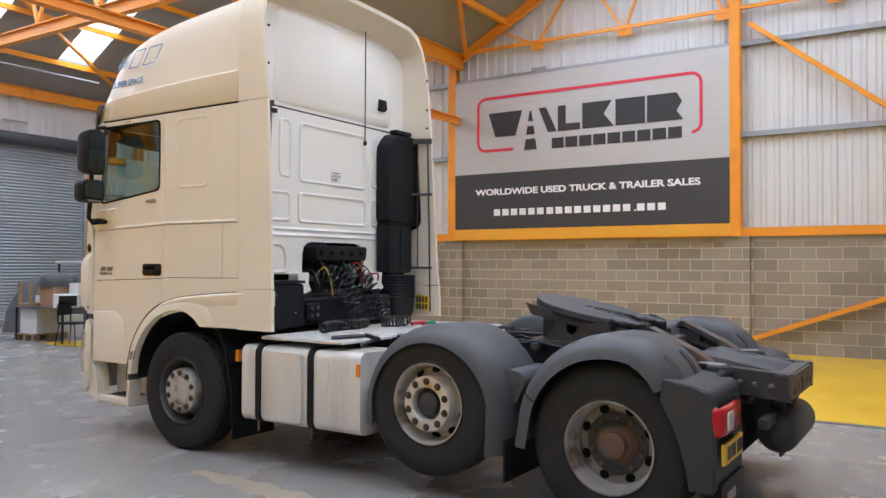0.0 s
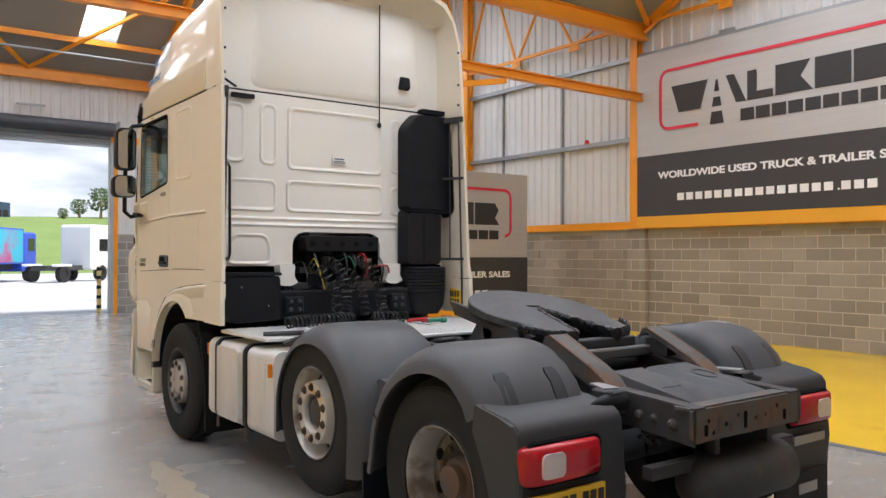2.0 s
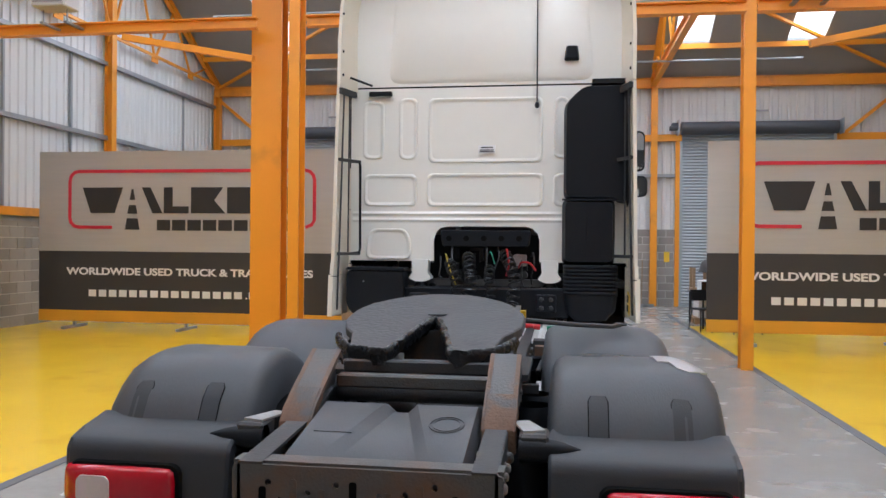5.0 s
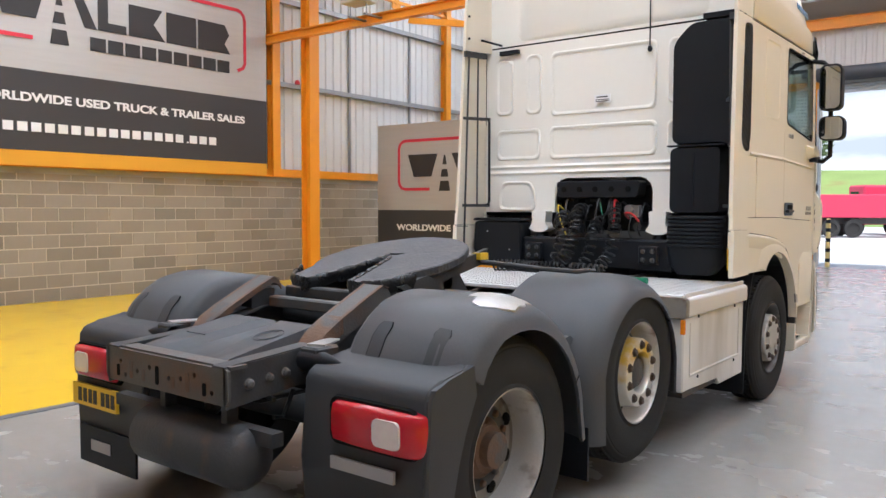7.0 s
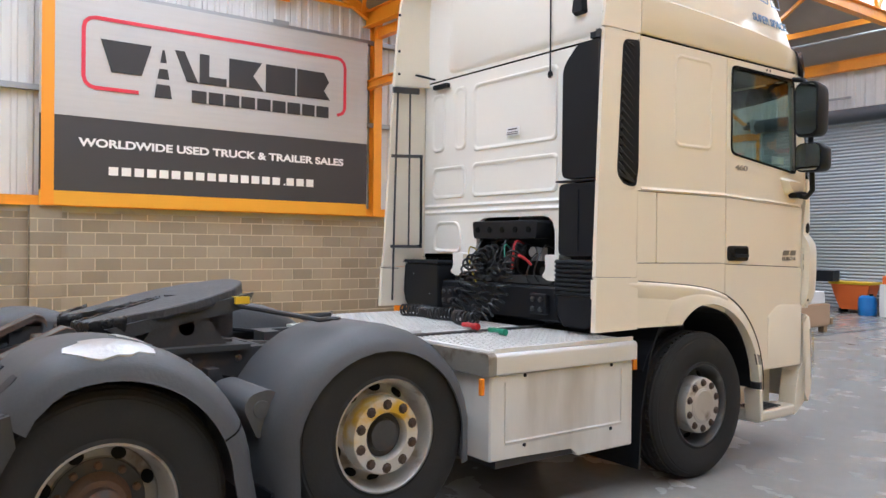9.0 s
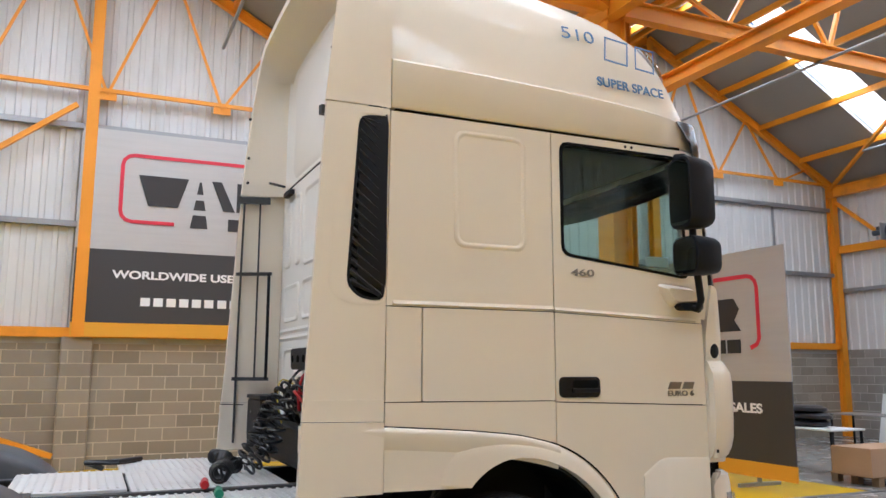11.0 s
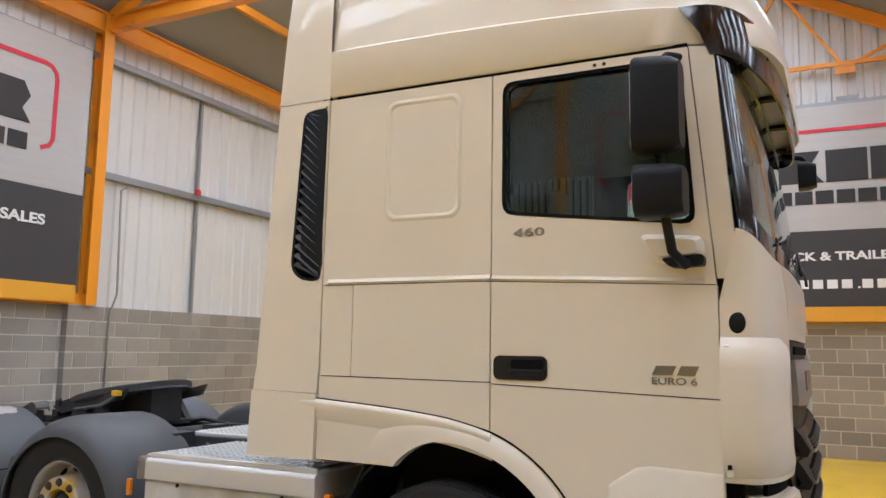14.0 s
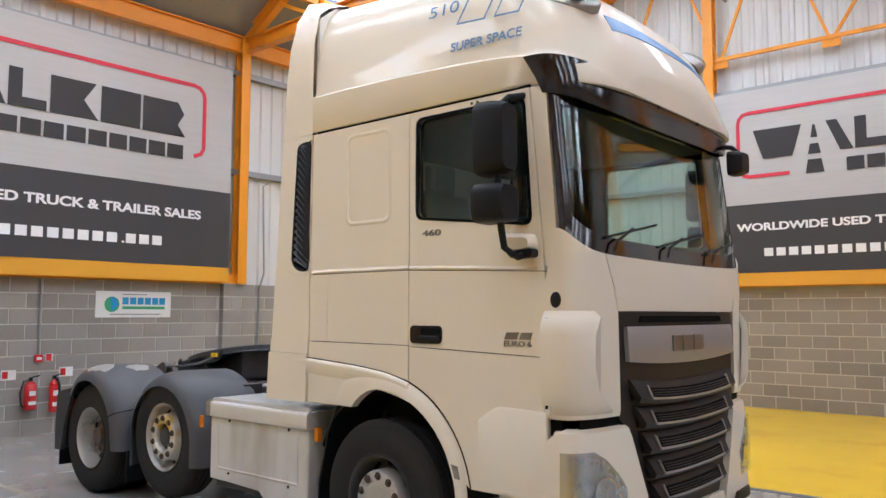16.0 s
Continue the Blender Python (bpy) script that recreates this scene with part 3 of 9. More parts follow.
M_RUST = mat("rusty_steel", (0.15, 0.086, 0.054), 0.7, 0.2, 0.45, 9, 90, 0.4, stain=(0.095, 0.09, 0.087), stain_amount=0.6, stain_scale=7)
M_RAMP = mat("worn_grey_steel", (0.10, 0.098, 0.095), 0.55, 0.3, 0.25, 6, 90, 0.25, stain=(0.17, 0.085, 0.045), stain_amount=0.65, stain_scale=4, soft=0.15)
M_BOLT = mat("dull_steel_bolt", (0.13, 0.125, 0.12), 0.5, 0.4, 0.25, 9, 90, 0.2, stain=(0.13, 0.075, 0.045), stain_amount=0.35, stain_scale=20)
M_NUT = mat("rusty_wheel_nut", (0.07, 0.045, 0.032), 0.6, 0.3, 0.3, 9, 90, 0.3)
M_BRASS = mat("worn_yellowed_nut_ring", (0.66, 0.64, 0.60), 0.36, 0.5, 0.2, 8, 80, 0.1, stain=(0.66, 0.43, 0.04), stain_amount=0.45, stain_scale=4.5)
M_CHASSIS = mat("grimy_chassis_paint", (0.05, 0.05, 0.052), 0.55, 0.1, 0.25, 5, 70, 0.2, spec=0.4, stain=(0.12, 0.072, 0.042), stain_amount=0.3, stain_scale=6, soft=0.12)
M_ALU_LID = mat("brushed_lid_aluminium", (0.72, 0.72, 0.71), 0.42, 0.35, 0.08, 3, 70, 0.05, stretch=(1, 0.2, 1))
M_ALU_PAINT = mat("dusty_silver_paint", (0.70, 0.685, 0.655), 0.4, 0.1, 0.06, 2, 50, 0.03, stain=(0.45, 0.42, 0.37), stain_amount=0.25, stretch=(1, 1, 0.25))
M_DECK = mat("bright_tread_plate", (0.74, 0.74, 0.73), 0.36, 0.35, 0.08, 3, 70, 0.06, stain=(0.5, 0.49, 0.47), stain_amount=0.25)
M_SLAT = mat("satin_black_slat", (0.045, 0.048, 0.055), 0.35, 0, 0.1, 4, 60, 0.05)
M_CHROME = mat("chrome", (0.75, 0.75, 0.76), 0.12, 1.0, 0.05, 3, 40, 0.01)
M_LAMP_INNER = mat("lamp_inner_silver", (0.50, 0.50, 0.49), 0.28, 0.6, 0.3, 14, 60, 0.05)
M_BEZEL = mat("silver_lamp_bezel", (0.55, 0.54, 0.53), 0.25, 0.6, 0.06, 3, 40, 0.02)
M_BADGE = mat("satin_badge_metal", (0.30, 0.28, 0.25), 0.35, 0.8, 0.08, 3, 40, 0.02)
M_GRILLE = mat("dark_bronze_grille_plastic", (0.022, 0.019, 0.018), 0.42, 0.0, 0.12, 3, 60, 0.05, spec=0.3)
M_GRILLE_PLATE = mat("grey_grille_plate", (0.36, 0.345, 0.335), 0.4, 0.4, 0.05, 2, 60, 0.02)
M_RED_LENS = mat("red_lamp_lens", (0.48, 0.004, 0.016), 0.2, 0, 0.15, 20, 60, 0.05, coat=0.25)
M_CLEAR_LENS = mat("clear_lamp_lens", (0.70, 0.60, 0.58), 0.15, 0.1, 0.15, 20, 60, 0.05, coat=0.6)
M_AMBER = mat("amber_reflector", (0.75, 0.22, 0.01), 0.25, 0, 0.1, 9, 60, 0.05)
M_PLATE = mat("yellow_number_plate", (0.75, 0.48, 0.02), 0.4, 0, 0.08, 6, 60, 0.02)
M_BLUE = mat("blue_decal", (0.03, 0.20, 0.50), 0.35, 0, 0.05, 3, 40, 0.0)
M_GREASE = mat("greased_steel_plate", (0.062, 0.062, 0.066), 0.55, 0.2, 0.3, 7, 45, 0.5, stain=(0.03, 0.03, 0.031), stain_amount=0.25, stain_scale=6, soft=0.2)
M_GREASE_WET = mat("wet_black_grease", (0.012, 0.012, 0.013), 0.28, 0, 0.3, 12, 60, 0.6, spec=0.4)
M_TAPE = mat("silver_tape", (0.46, 0.455, 0.45), 0.35, 0.5, 0.15, 9, 30, 0.3)
M_HOSE = mat("black_hose", (0.012, 0.012, 0.013), 0.35, 0, 0.1, 9, 60, 0.03)
M_RED_HOSE = mat("red_coupling", (0.45, 0.015, 0.02), 0.4, 0, 0.1, 9, 60, 0.03)
M_GREEN_HOSE = mat("green_coupling", (0.02, 0.22, 0.12), 0.4, 0, 0.1, 9, 60, 0.03)
M_YELLOW_HOSE = mat("yellow_hose", (0.55, 0.42, 0.05), 0.4, 0, 0.1, 9, 60, 0.03)
M_CABIN = mat("grey_cab_trim", (0.42, 0.405, 0.37), 0.8, 0, 0.1, 4, 60, 0.1)
M_CABIN_DARK = mat("dark_cab_trim", (0.085, 0.083, 0.08), 0.7, 0, 0.1, 4, 60, 0.1)
M_GLASS = glass_mat("tinted_side_glass", (0.80, 0.91, 0.88), 0.0, 0.93)
M_LENS = glass_mat("clear_lamp_glass", (0.97, 0.98, 0.975), 0.0, 0.97)
M_SCREEN = glass_mat("windscreen_glass", (0.90, 0.96, 0.93), 0.0, 0.95)
M_MIRROR = mat("mirror_glass", (0.42, 0.44, 0.46), 0.02, 1.0, 0.01, 3, 40, 0.0, rough_vary=0.0)


def plate(bm, outline, holes, axis, lo, hi, inset=0.0):
    """A flat plate with holes: outline and holes are 2D, pushed along axis from lo to hi."""
    def put(p, s):
        return {"x": (s, p[0], p[1]), "y": (p[0], s, p[1]), "z": (p[0], p[1], s)}[axis]
    loops = [outline] + list(holes)
    sides = []
    for s in (lo, hi):
        edges, rings = [], []
        for lp in loops:
            vs = [bm.verts.new(put(p, s)) for p in lp]
            rings.append(vs)
            edges += [bm.edges.new((vs[k], vs[(k + 1) % len(vs)])) for k in range(len(vs))]
        bmesh.ops.triangle_fill(bm, use_beauty=True, use_dissolve=False, edges=edges)
        sides.append(rings)
    for a, b in zip(*sides):
        for k in range(len(a)):
            bm.faces.new((a[k], a[(k + 1) % len(a)], b[(k + 1) % len(a)], b[k]))


def pillow(bm, outline, axis, lo, hi, inset):
    """A raised panel with sloped rim: outline at lo, shrunk by inset at hi."""
    cx = sum(p[0] for p in outline) / len(outline)
    cy = sum(p[1] for p in outline) / len(outline)
    hx = max(abs(p[0] - cx) for p in outline)
    hy = max(abs(p[1] - cy) for p in outline)

    def put(p, s):
        return {"x": (s, p[0], p[1]), "y": (p[0], s, p[1]), "z": (p[0], p[1], s)}[axis]
    small = [(cx + (p[0] - cx) * (1 - inset / hx), cy + (p[1] - cy) * (1 - inset / hy)) for p in outline]
    loft(bm, [[put(p, lo) for p in outline], [put(p, hi) for p in small]])


def round_poly(pts, r, n=3):
    """A polygon with its corners rounded by about r."""
    out = []
    k = len(pts)
    for i in range(k):
        p, a, b = Vector(pts[i]), Vector(pts[i - 1]), Vector(pts[(i + 1) % k])
        ra = min(r, (a - p).length * 0.45)
        rb = min(r, (b - p).length * 0.45)
        s, e = p + (a - p).normalized() * ra, p + (b - p).normalized() * rb
        for j in range(n + 1):
            t = j / n
            q = s * (1 - t) ** 2 + p * 2 * t * (1 - t) + e * t ** 2
            out.append((q.x, q.y))
    return out


def front_y(x, base=5.36, deep=0.255, half=1.245, n=4.0):
    """The rounded front of the cab in plan."""
    u = min(abs(x) / half, 1)
    return base + deep * (1 - u ** n) ** (1 / n)


def band(bm, x0, x1, z0, z1, off0=0.0, off1=0.0, thick=0.03, steps=14, base=5.36, deep=0.255, half=1.245, zfun=None, n=4.0):
    """A panel that follows the cab's front between two heights, pushed out by off0 below and off1 above."""
    def angle(x):
        u = max(-1, min(1, x / half))
        return math.acos(math.copysign(abs(u) ** (n / 2), u))

    def at(p):
        c, q = math.cos(p), max(0.0, math.sin(p))
        return Vector((math.copysign(half * abs(c) ** (2 / n), c), base + deep * q ** (2 / n)))
    p0, p1 = angle(x0), angle(x1)
    rings = []
    for k in range(steps + 1):
        p = p0 + (p1 - p0) * k / steps
        here = at(p)
        t = at(min(math.pi, p + 0.02)) - at(max(0, p - 0.02))
        nrm = Vector((-t.y, t.x)).normalized()
        if nrm.y < 0:
            nrm = -nrm
        lo, hi = zfun(here.x) if zfun else (z0, z1)
        a, b, c, d = (here + nrm * o for o in (off0, off1, off1 - thick, off0 - thick))
        rings.append([(a.x, a.y, lo), (b.x, b.y, hi), (c.x, c.y, hi), (d.x, d.y, lo)])
    loft(bm, rings)


def skin(bm, levels, steps=14, thick=0.03, base=5.36, deep=0.255, half=1.245, n=4.0, lean=0.0):
    """A shaped panel on the cab's front: levels of (height or function of x, x0, x1, push-out), low to high."""
    def angle(x):
        u = max(-1, min(1, x / half))
        return math.acos(math.copysign(abs(u) ** (n / 2), u))

    def at(p):
        c, q = math.cos(p), max(0.0, math.sin(p))
        return Vector((math.copysign(half * abs(c) ** (2 / n), c), base + deep * q ** (2 / n)))
    rings = []
    for k in range(steps + 1):
        outer, inner = [], []
        for z, x0, x1, off in levels:
            p = angle(x0) + (angle(x1) - angle(x0)) * k / steps
            here = at(p)
            t = at(min(math.pi, p + 0.02)) - at(max(0, p - 0.02))
            nrm = Vector((-t.y, t.x)).normalized()
            if nrm.y < 0:
                nrm = -nrm
            zz = z(here.x) if callable(z) else z
            a, b = here + nrm * off, here + nrm * (off - thick)
            back = lean * max(0, zz - 2.0)
            outer.append((a.x, a.y - back, zz))
            inner.append((b.x, b.y - back, zz))
        rings.append(outer + inner[::-1])
    loft(bm, rings)


truck = thing("tractor_truck", "cream three-axle tractor truck with sleeper cab on concrete floor", "truck")


def tp(name, bm, material, label="", smooth=False, bevel=0.0, parent=None):
    return part(name, bm, material, parent or truck, label, smooth, bevel)


# ---- cab sides ----
ARCH_C, ARCH_R = (4.06, 0.52), 0.67


def arch(r, a0, a1, n=14):
    return [(ARCH_C[0] + r * math.cos(radians(a0 + (a1 - a0) * k / n)), ARCH_C[1] + r * math.sin(radians(a0 + (a1 - a0) * k / n))) for k in range(n + 1)]


def arch_edge(a):
    """Inner edge of the wheel arch: round over the wheel, pulled in to a corner at its rear foot."""
    r = ARCH_R - (0.075 * ((a - 90) / 27) ** 1.6 if a > 90 else 0.0)
    return (ARCH_C[0] + r * math.cos(radians(a)), ARCH_C[1] + r * math.sin(radians(a)))


def arch_flare(a):
    """Outer edge of the flared lip."""
    r = 0.765 - 0.03 * max(0, 60 - a) / 60
    if a > 90:
        r = 0.765 + 0.035 * min(1, (a - 90) / 15) - 0.085 * max(0, (a - 115) / 14) ** 1.5
    return (ARCH_C[0] + r * math.cos(radians(a)), ARCH_C[1] + r * math.sin(radians(a)))


G = 0.0034
for s in (-1, 1):
    X = lambda a: s * a
    # dark inner skin that shows in the panel gaps
    bm = B()
    plate(bm, [(3.332, 1.1), (4.35, 1.22), (5.30, 1.05), (5.36, 1.5), (5.27, 3.0), (3.332, 3.0)],
          [round_poly([(4.39, 2.30), (5.262, 2.203), (5.21, 2.925), (4.39, 2.93)], 0.05)], "x", X(1.19), X(1.212))
    tp("inner_skin", bm, M_GAP)
    # upper side panel with its pressed blank window
    bm = B()
    plate(bm, [(3.327, 1.9665), (4.31 - G, 1.9665), (4.31 - G, 2.99), (3.341, 2.99)], [], "x", X(1.2), X(1.236))
    side = tp("side_panel", bm, M_CREAM)
    bm = B()
    o = rounded(3.70, 4.145, 2.285, 2.935, 0.06, 5)
    i2 = rounded(3.722, 4.123, 2.307, 2.913, 0.05, 5)
    loft(bm, [[(X(1.235), *p) for p in o], [(X(1.243), *p) for p in rounded(3.712, 4.133, 2.297, 2.923, 0.06, 5)], [(X(1.243), *p) for p in i2], [(X(1.233), *p) for p in rounded(3.736, 4.109, 2.321, 2.899, 0.045, 5)]], caps=False)
    tp("pressed_blank", bm, M_CREAM, parent=side, smooth=60)
    # crease bead along the belt
    bm = B()
    prism(bm, [(1.232, 1.968), (1.247, 1.976), (1.236, 1.995)], "y", 3.36, 4.31 - G)
    if s < 0:
        for v in bm.verts:
            v.co.x *= -1
    tp("belt_bead", bm, M_CREAM, parent=side)
    # locker panels under the belt
    bm = B()
    plate(bm, round_poly([(3.522 + G, 1.487), (4.31 - G, 1.482), (4.31 - G, 1.961), (3.522 + G, 1.961)], 0.012), [], "x", X(1.2), X(1.24))
    tp("locker_door", bm, M_CREAM, bevel=0.0)
    bm = B()
    plate(bm, [(3.327, 1.487), (3.522 - G, 1.487), (3.522 - G, 1.961), (3.327, 1.961)], [], "x", X(1.2), X(1.237))
    tp("side_strip", bm, M_CREAM)
    # skirt over the wheel arch
    bm = B()
    sk = [(3.325, 1.482)] + [(3.321, 1.055)] + [arch_edge(117 - 51 * k / 14) for k in range(14)] + [(4.31 - G, 1.16), (4.31 - G, 1.477)]
    plate(bm, sk, [], "x", X(1.19), X(1.24))
    tp("skirt_panel", bm, M_CREAM)
    bm = B()
    # shoulder of the wing panel and the shut line above it
    top_pts = [(2.895, 1.388), (3.12, 1.379), (3.334, 1.368), (3.637, 1.348), (3.82, 1.334), (3.993, 1.316), (4.08, 1.305), (4.155, 1.29), (4.24, 1.27), (4.32, 1.246)]
    loft(bm, [[(X(1.232), y, z - 0.004), (X(1.249), y, z - 0.004), (X(1.261), y, z - 0.016), (X(1.263), y, z - 0.03), (X(1.256), y, z - 0.06), (X(1.246), y, z - 0.10), (X(1.232), y, z - 0.13)] for y, z in top_pts])
    tp("skirt_crease", bm, M_CREAM, smooth=60)
    bm = B()
    loft(bm, [[(X(1.232), y, z + 0.002), (X(1.2485 if y < 3.4 else 1.2425), y, z + 0.002), (X(1.2485 if y < 3.4 else 1.2425), y, z - 0.005), (X(1.232), y, z - 0.005)] for y, z in top_pts])
    tp("skirt_gap", bm, M_GAP)
    # flared arch lip
    bm = B()
    rings = []
    for k in range(31):
        f = k / 30
        (yo, zo), (yi, zi) = arch_flare(129 - 125 * f), arch_edge(117 - 113 * f)
        zo = max(zo, 1.057 if yo < ARCH_C[0] else 0.45)
        out = 0.010 + 0.016 * min(1, k / 9)
        rings.append([(X(1.236), yo, zo), (X(1.241 + 0.45 * out), (yo * .82 + yi * .18), (zo * .82 + zi * .18)), (X(1.24 + out), (yo * .5 + yi * .5), (zo * .5 + zi * .5)), (X(1.243 + out), yi, zi), (X(1.20), yi, zi)])
    loft(bm, rings)
    tp("arch_lip", bm, M_CREAM, smooth=50)
    bm = B()
    loft(bm, [[(X(1.239), y, z), (X(1.2405), y, z), (X(1.2405), y2, z2), (X(1.239), y2, z2)] for (y, z), (y2, z2) in zip(arch(0.776, 74, -2, 18), arch(0.766, 74, -2, 18))])
    tp("arch_gap", bm, M_GAP)
    bm = B()
    rings = [[(X(1.2), y, z), (X(0.72), y, z), (X(0.72), y, z + 0.02), (X(1.2), y, z + 0.02)] for y, z in arch(0.655, 160, 0, 18)]
    loft(bm, rings)
    tp("wheel_well", bm, M_BLACK)
    # door with its window hole
    win = round_poly([(4.385, 2.30), (5.25, 2.205), (5.205, 2.93), (4.385, 2.93)], 0.055)
    bm = B()
    plate(bm, [(4.31 + G, 1.965), (5.348, 1.925), (5.252, 2.99), (4.31 + G, 2.99)], [win], "x", X(1.195), X(1.236))
    door = tp("cab_door", bm, M_CREAM, "cream cab door with framed window")
    bm = B()
    plate(bm, [(4.31 + G, 1.476), (5.355, 1.443), (5.352, 1.920), (4.31 + G, 1.960)], [], "x", X(1.2), X(1.24))
    tp("door_lower", bm, M_CREAM, parent=door)
    bm = B()
    loft(bm, [[(X(1.23), y, z - 0.008), (X(1.247), y, z), (X(1.234), y, z + 0.019)] for y, z in ((4.31 + G, 1.974), (4.8, 1.957), (5.3, 1.936))])
    tp("belt_bead", bm, M_CREAM, parent=door)
    bm = B()
    lowp = [(4.31 + G, 1.470), (5.357, 1.437), (5.365, 0.65), (4.82, 0.65)] + arch(ARCH_R, 14, 66)[1:] + [(4.31 + G, 1.16)]
    plate(bm, lowp, [], "x", X(1.19), X(1.238))
    tp("door_step_panel", bm, M_CREAM, parent=door)
    bm = B()
    loft(bm, [[(X(1.2375), y, 1.15 + d), (X(1.246), y, 1.135 + d), (X(1.2385), y, 0.70)] for y, d in ((4.88, -0.09), (4.93, -0.055), (5.0, -0.01), (5.06, 0.0), (5.355, -0.01))])
    tp("door_bulge", bm, M_CREAM, parent=door, smooth=50)
    bm = B()
    seal = round_poly([(4.365, 2.285), (5.272, 2.185), (5.225, 2.948), (4.365, 2.948)], 0.06)
    loft(bm, [[(X(1.214), *q) for q in seal], [(X(1.2385), *q) for q in seal], [(X(1.2385), *q) for q in win], [(X(1.214), *q) for q in win]], caps=False)
    tp("window_seal", bm, M_GAP, parent=door)
    bm = B()
    plate(bm, win, [], "x", X(1.214), X(1.218))
    pane = tp("window_pane", bm, M_GLASS, "tinted door window glass", parent=door)
    pane.visible_shadow = False
    # door handle
    bm = B()
    plate(bm, rounded(4.33, 4.597, 1.495, 1.608, 0.03), [], "x", X(1.239), X(1.247))
    tp("door_handle", bm, M_GLOSS_BLACK, "black recessed door handle", parent=door)
    bm = B()
    plate(bm, rounded(4.42, 4.58, 1.548, 1.59, 0.012), [], "x", X(1.247), X(1.2495))
    tp("handle_recess", bm, M_GAP, parent=door)
    bm = B()
    box(bm, min(X(1.246), X(1.262)), max(X(1.246), X(1.262)), 4.415, 4.585, 1.522, 1.545)
    tp("grip", bm, M_BLACK, parent=door, bevel=0.004)
    # badges on the door: model marks as plain bars, power figure and emission words
    rot = Matrix.Rotation(radians(90), 4, "X")
    face = Matrix.Translation((X(1.2385), 4.505, 2.190)) @ Matrix.Rotation(radians(90 * s), 4, "Z") @ rot
    lettering("460", 0.055, M_BADGE, face, door, "power_badge", "metal power figure badge", 0.155, 0.003)
    face = Matrix.Translation((X(1.2425), 5.165, 1.510)) @ Matrix.Rotation(radians(90 * s), 4, "Z") @ rot
    lettering("EURO 6", 0.042, M_BADGE, face, door, "emission_badge", "small metal emission class lettering", 0.19, 0.003)
    for yb, w in ((5.115, 0.085), (5.215, 0.075)):
        bm = B()
        lean = 0.018 * s
        plate(bm, [(yb - w / 2 - 0.0, 1.537), (yb + w / 2, 1.537), (yb + w / 2 + lean, 1.577), (yb - w / 2 + lean, 1.577)], [], "x", X(1.24), X(1.2445))
        tp("model_badge", bm, M_BADGE, "plain metal model badge bar", parent=door)
    # A-pillar
    bm = B()
    plate(bm, [(5.352, 1.95), (5.44, 1.95), (5.36, 2.98), (5.256, 2.995)], [], "x", X(1.19), X(1.228))
    tp("a_pillar", bm, M_CREAM)
    # marker lamp and screw caps
    for y in (4.83, 4.875):
        bm = B()
        lathe(bm, [(X(1.236), 0.0), (X(1.236), 0.009), (X(1.24), 0.008), (X(1.241), 0.0)], 10, "x", (0, y, 2.968))
        tp("screw_cap", bm, M_BLACK, parent=door)
    # mirrors
    arm = B()
    tube(arm, [(X(1.22), 5.24, 2.03), (X(1.34), 5.24, 2.0), (X(1.41), 5.2, 2.05), (X(1.42), 5.16, 2.3), (X(1.40), 5.15, 2.86), (X(1.34), 5.18, 2.92), (X(1.2), 5.22, 2.955)], 0.021, 8)
    mir = tp("door_mirror", arm, M_BLACK, "black twin door mirrors on a tubular arm", smooth=50)
    for z0, z1, dy in ((2.455, 2.885, -0.14), (2.185, 2.41, -0.13)):
        bm = B()
        o = rounded(1.33, 1.525 if z0 > 2.4 else 1.555, z0, z1, 0.06)
        sh = [(X(px), pz) for px, pz in o]
        mid = [(X(1.435) + (px - X(1.435)) * 0.74, (z0 + z1) / 2 + (pz - (z0 + z1) / 2) * 0.85) for px, pz in sh]
        full = [(X(1.435) + (px - X(1.435)) * 0.95, (z0 + z1) / 2 + (pz - (z0 + z1) / 2) * 0.97) for px, pz in sh]
        loft(bm, [[(px, 5.20 + dy, pz) for px, pz in full], [(px, 5.215 + dy, pz) for px, pz in sh], [(px, 5.31 + dy, pz) for px, pz in full], [(px, 5.365 + dy, pz) for px, pz in [(X(1.435) + (px - X(1.435)) * 0.87, (z0 + z1) / 2 + (pz - (z0 + z1) / 2) * 0.93) for px, pz in sh]], [(px, 5.395 + dy, pz) for px, pz in mid]])
        shell = tp("mirror_shell", bm, M_BLACK, parent=mir, smooth=50)
        bm = B()
        g = [(X(1.435) + (px - X(1.435)) * 0.84, (z0 + z1) / 2 + (pz - (z0 + z1) / 2) * 0.9) for px, pz in sh]
        plate(bm, g, [], "y", 5.195 + dy, 5.199 + dy)
        tp("mirror_glass", bm, M_MIRROR, parent=mir)
    bm = B()
    o = round_poly([(5.02, 2.155), (5.30, 2.135), (5.31, 2.03), (5.10, 2.015)], 0.04)
    pillow(bm, o, "x", X(1.236), X(1.30), 0.03)
    tp("mirror_foot", bm, M_CREAM, "cream mirror arm fairing", parent=mir, smooth=50)
    bm = B()
    plate(bm, round_poly([(5.13, 2.035), (5.31, 2.05), (5.31, 2.0), (5.17, 1.995)], 0.02), [], "x", X(1.238), X(1.304))
    tp("mirror_foot_base", bm, M_BLACK, parent=mir)
    # side air deflector behind the cab, flared outward low at its rear edge
    def flare(bm):
        for v in bm.verts:
            back = max(0.0, min(1.0, (3.30 - v.co.y) / 0.33))
            low = max(0.0, min(1.0, (2.9 - v.co.z) / 1.8))
            v.co.x += s * 0.02 * back * low
    bm = B()
    vent = round_poly([(3.11, 2.06), (3.18, 1.995), (3.311, 1.985), (3.325, 2.955), (3.165, 2.94)], 0.05) if s > 0 else None
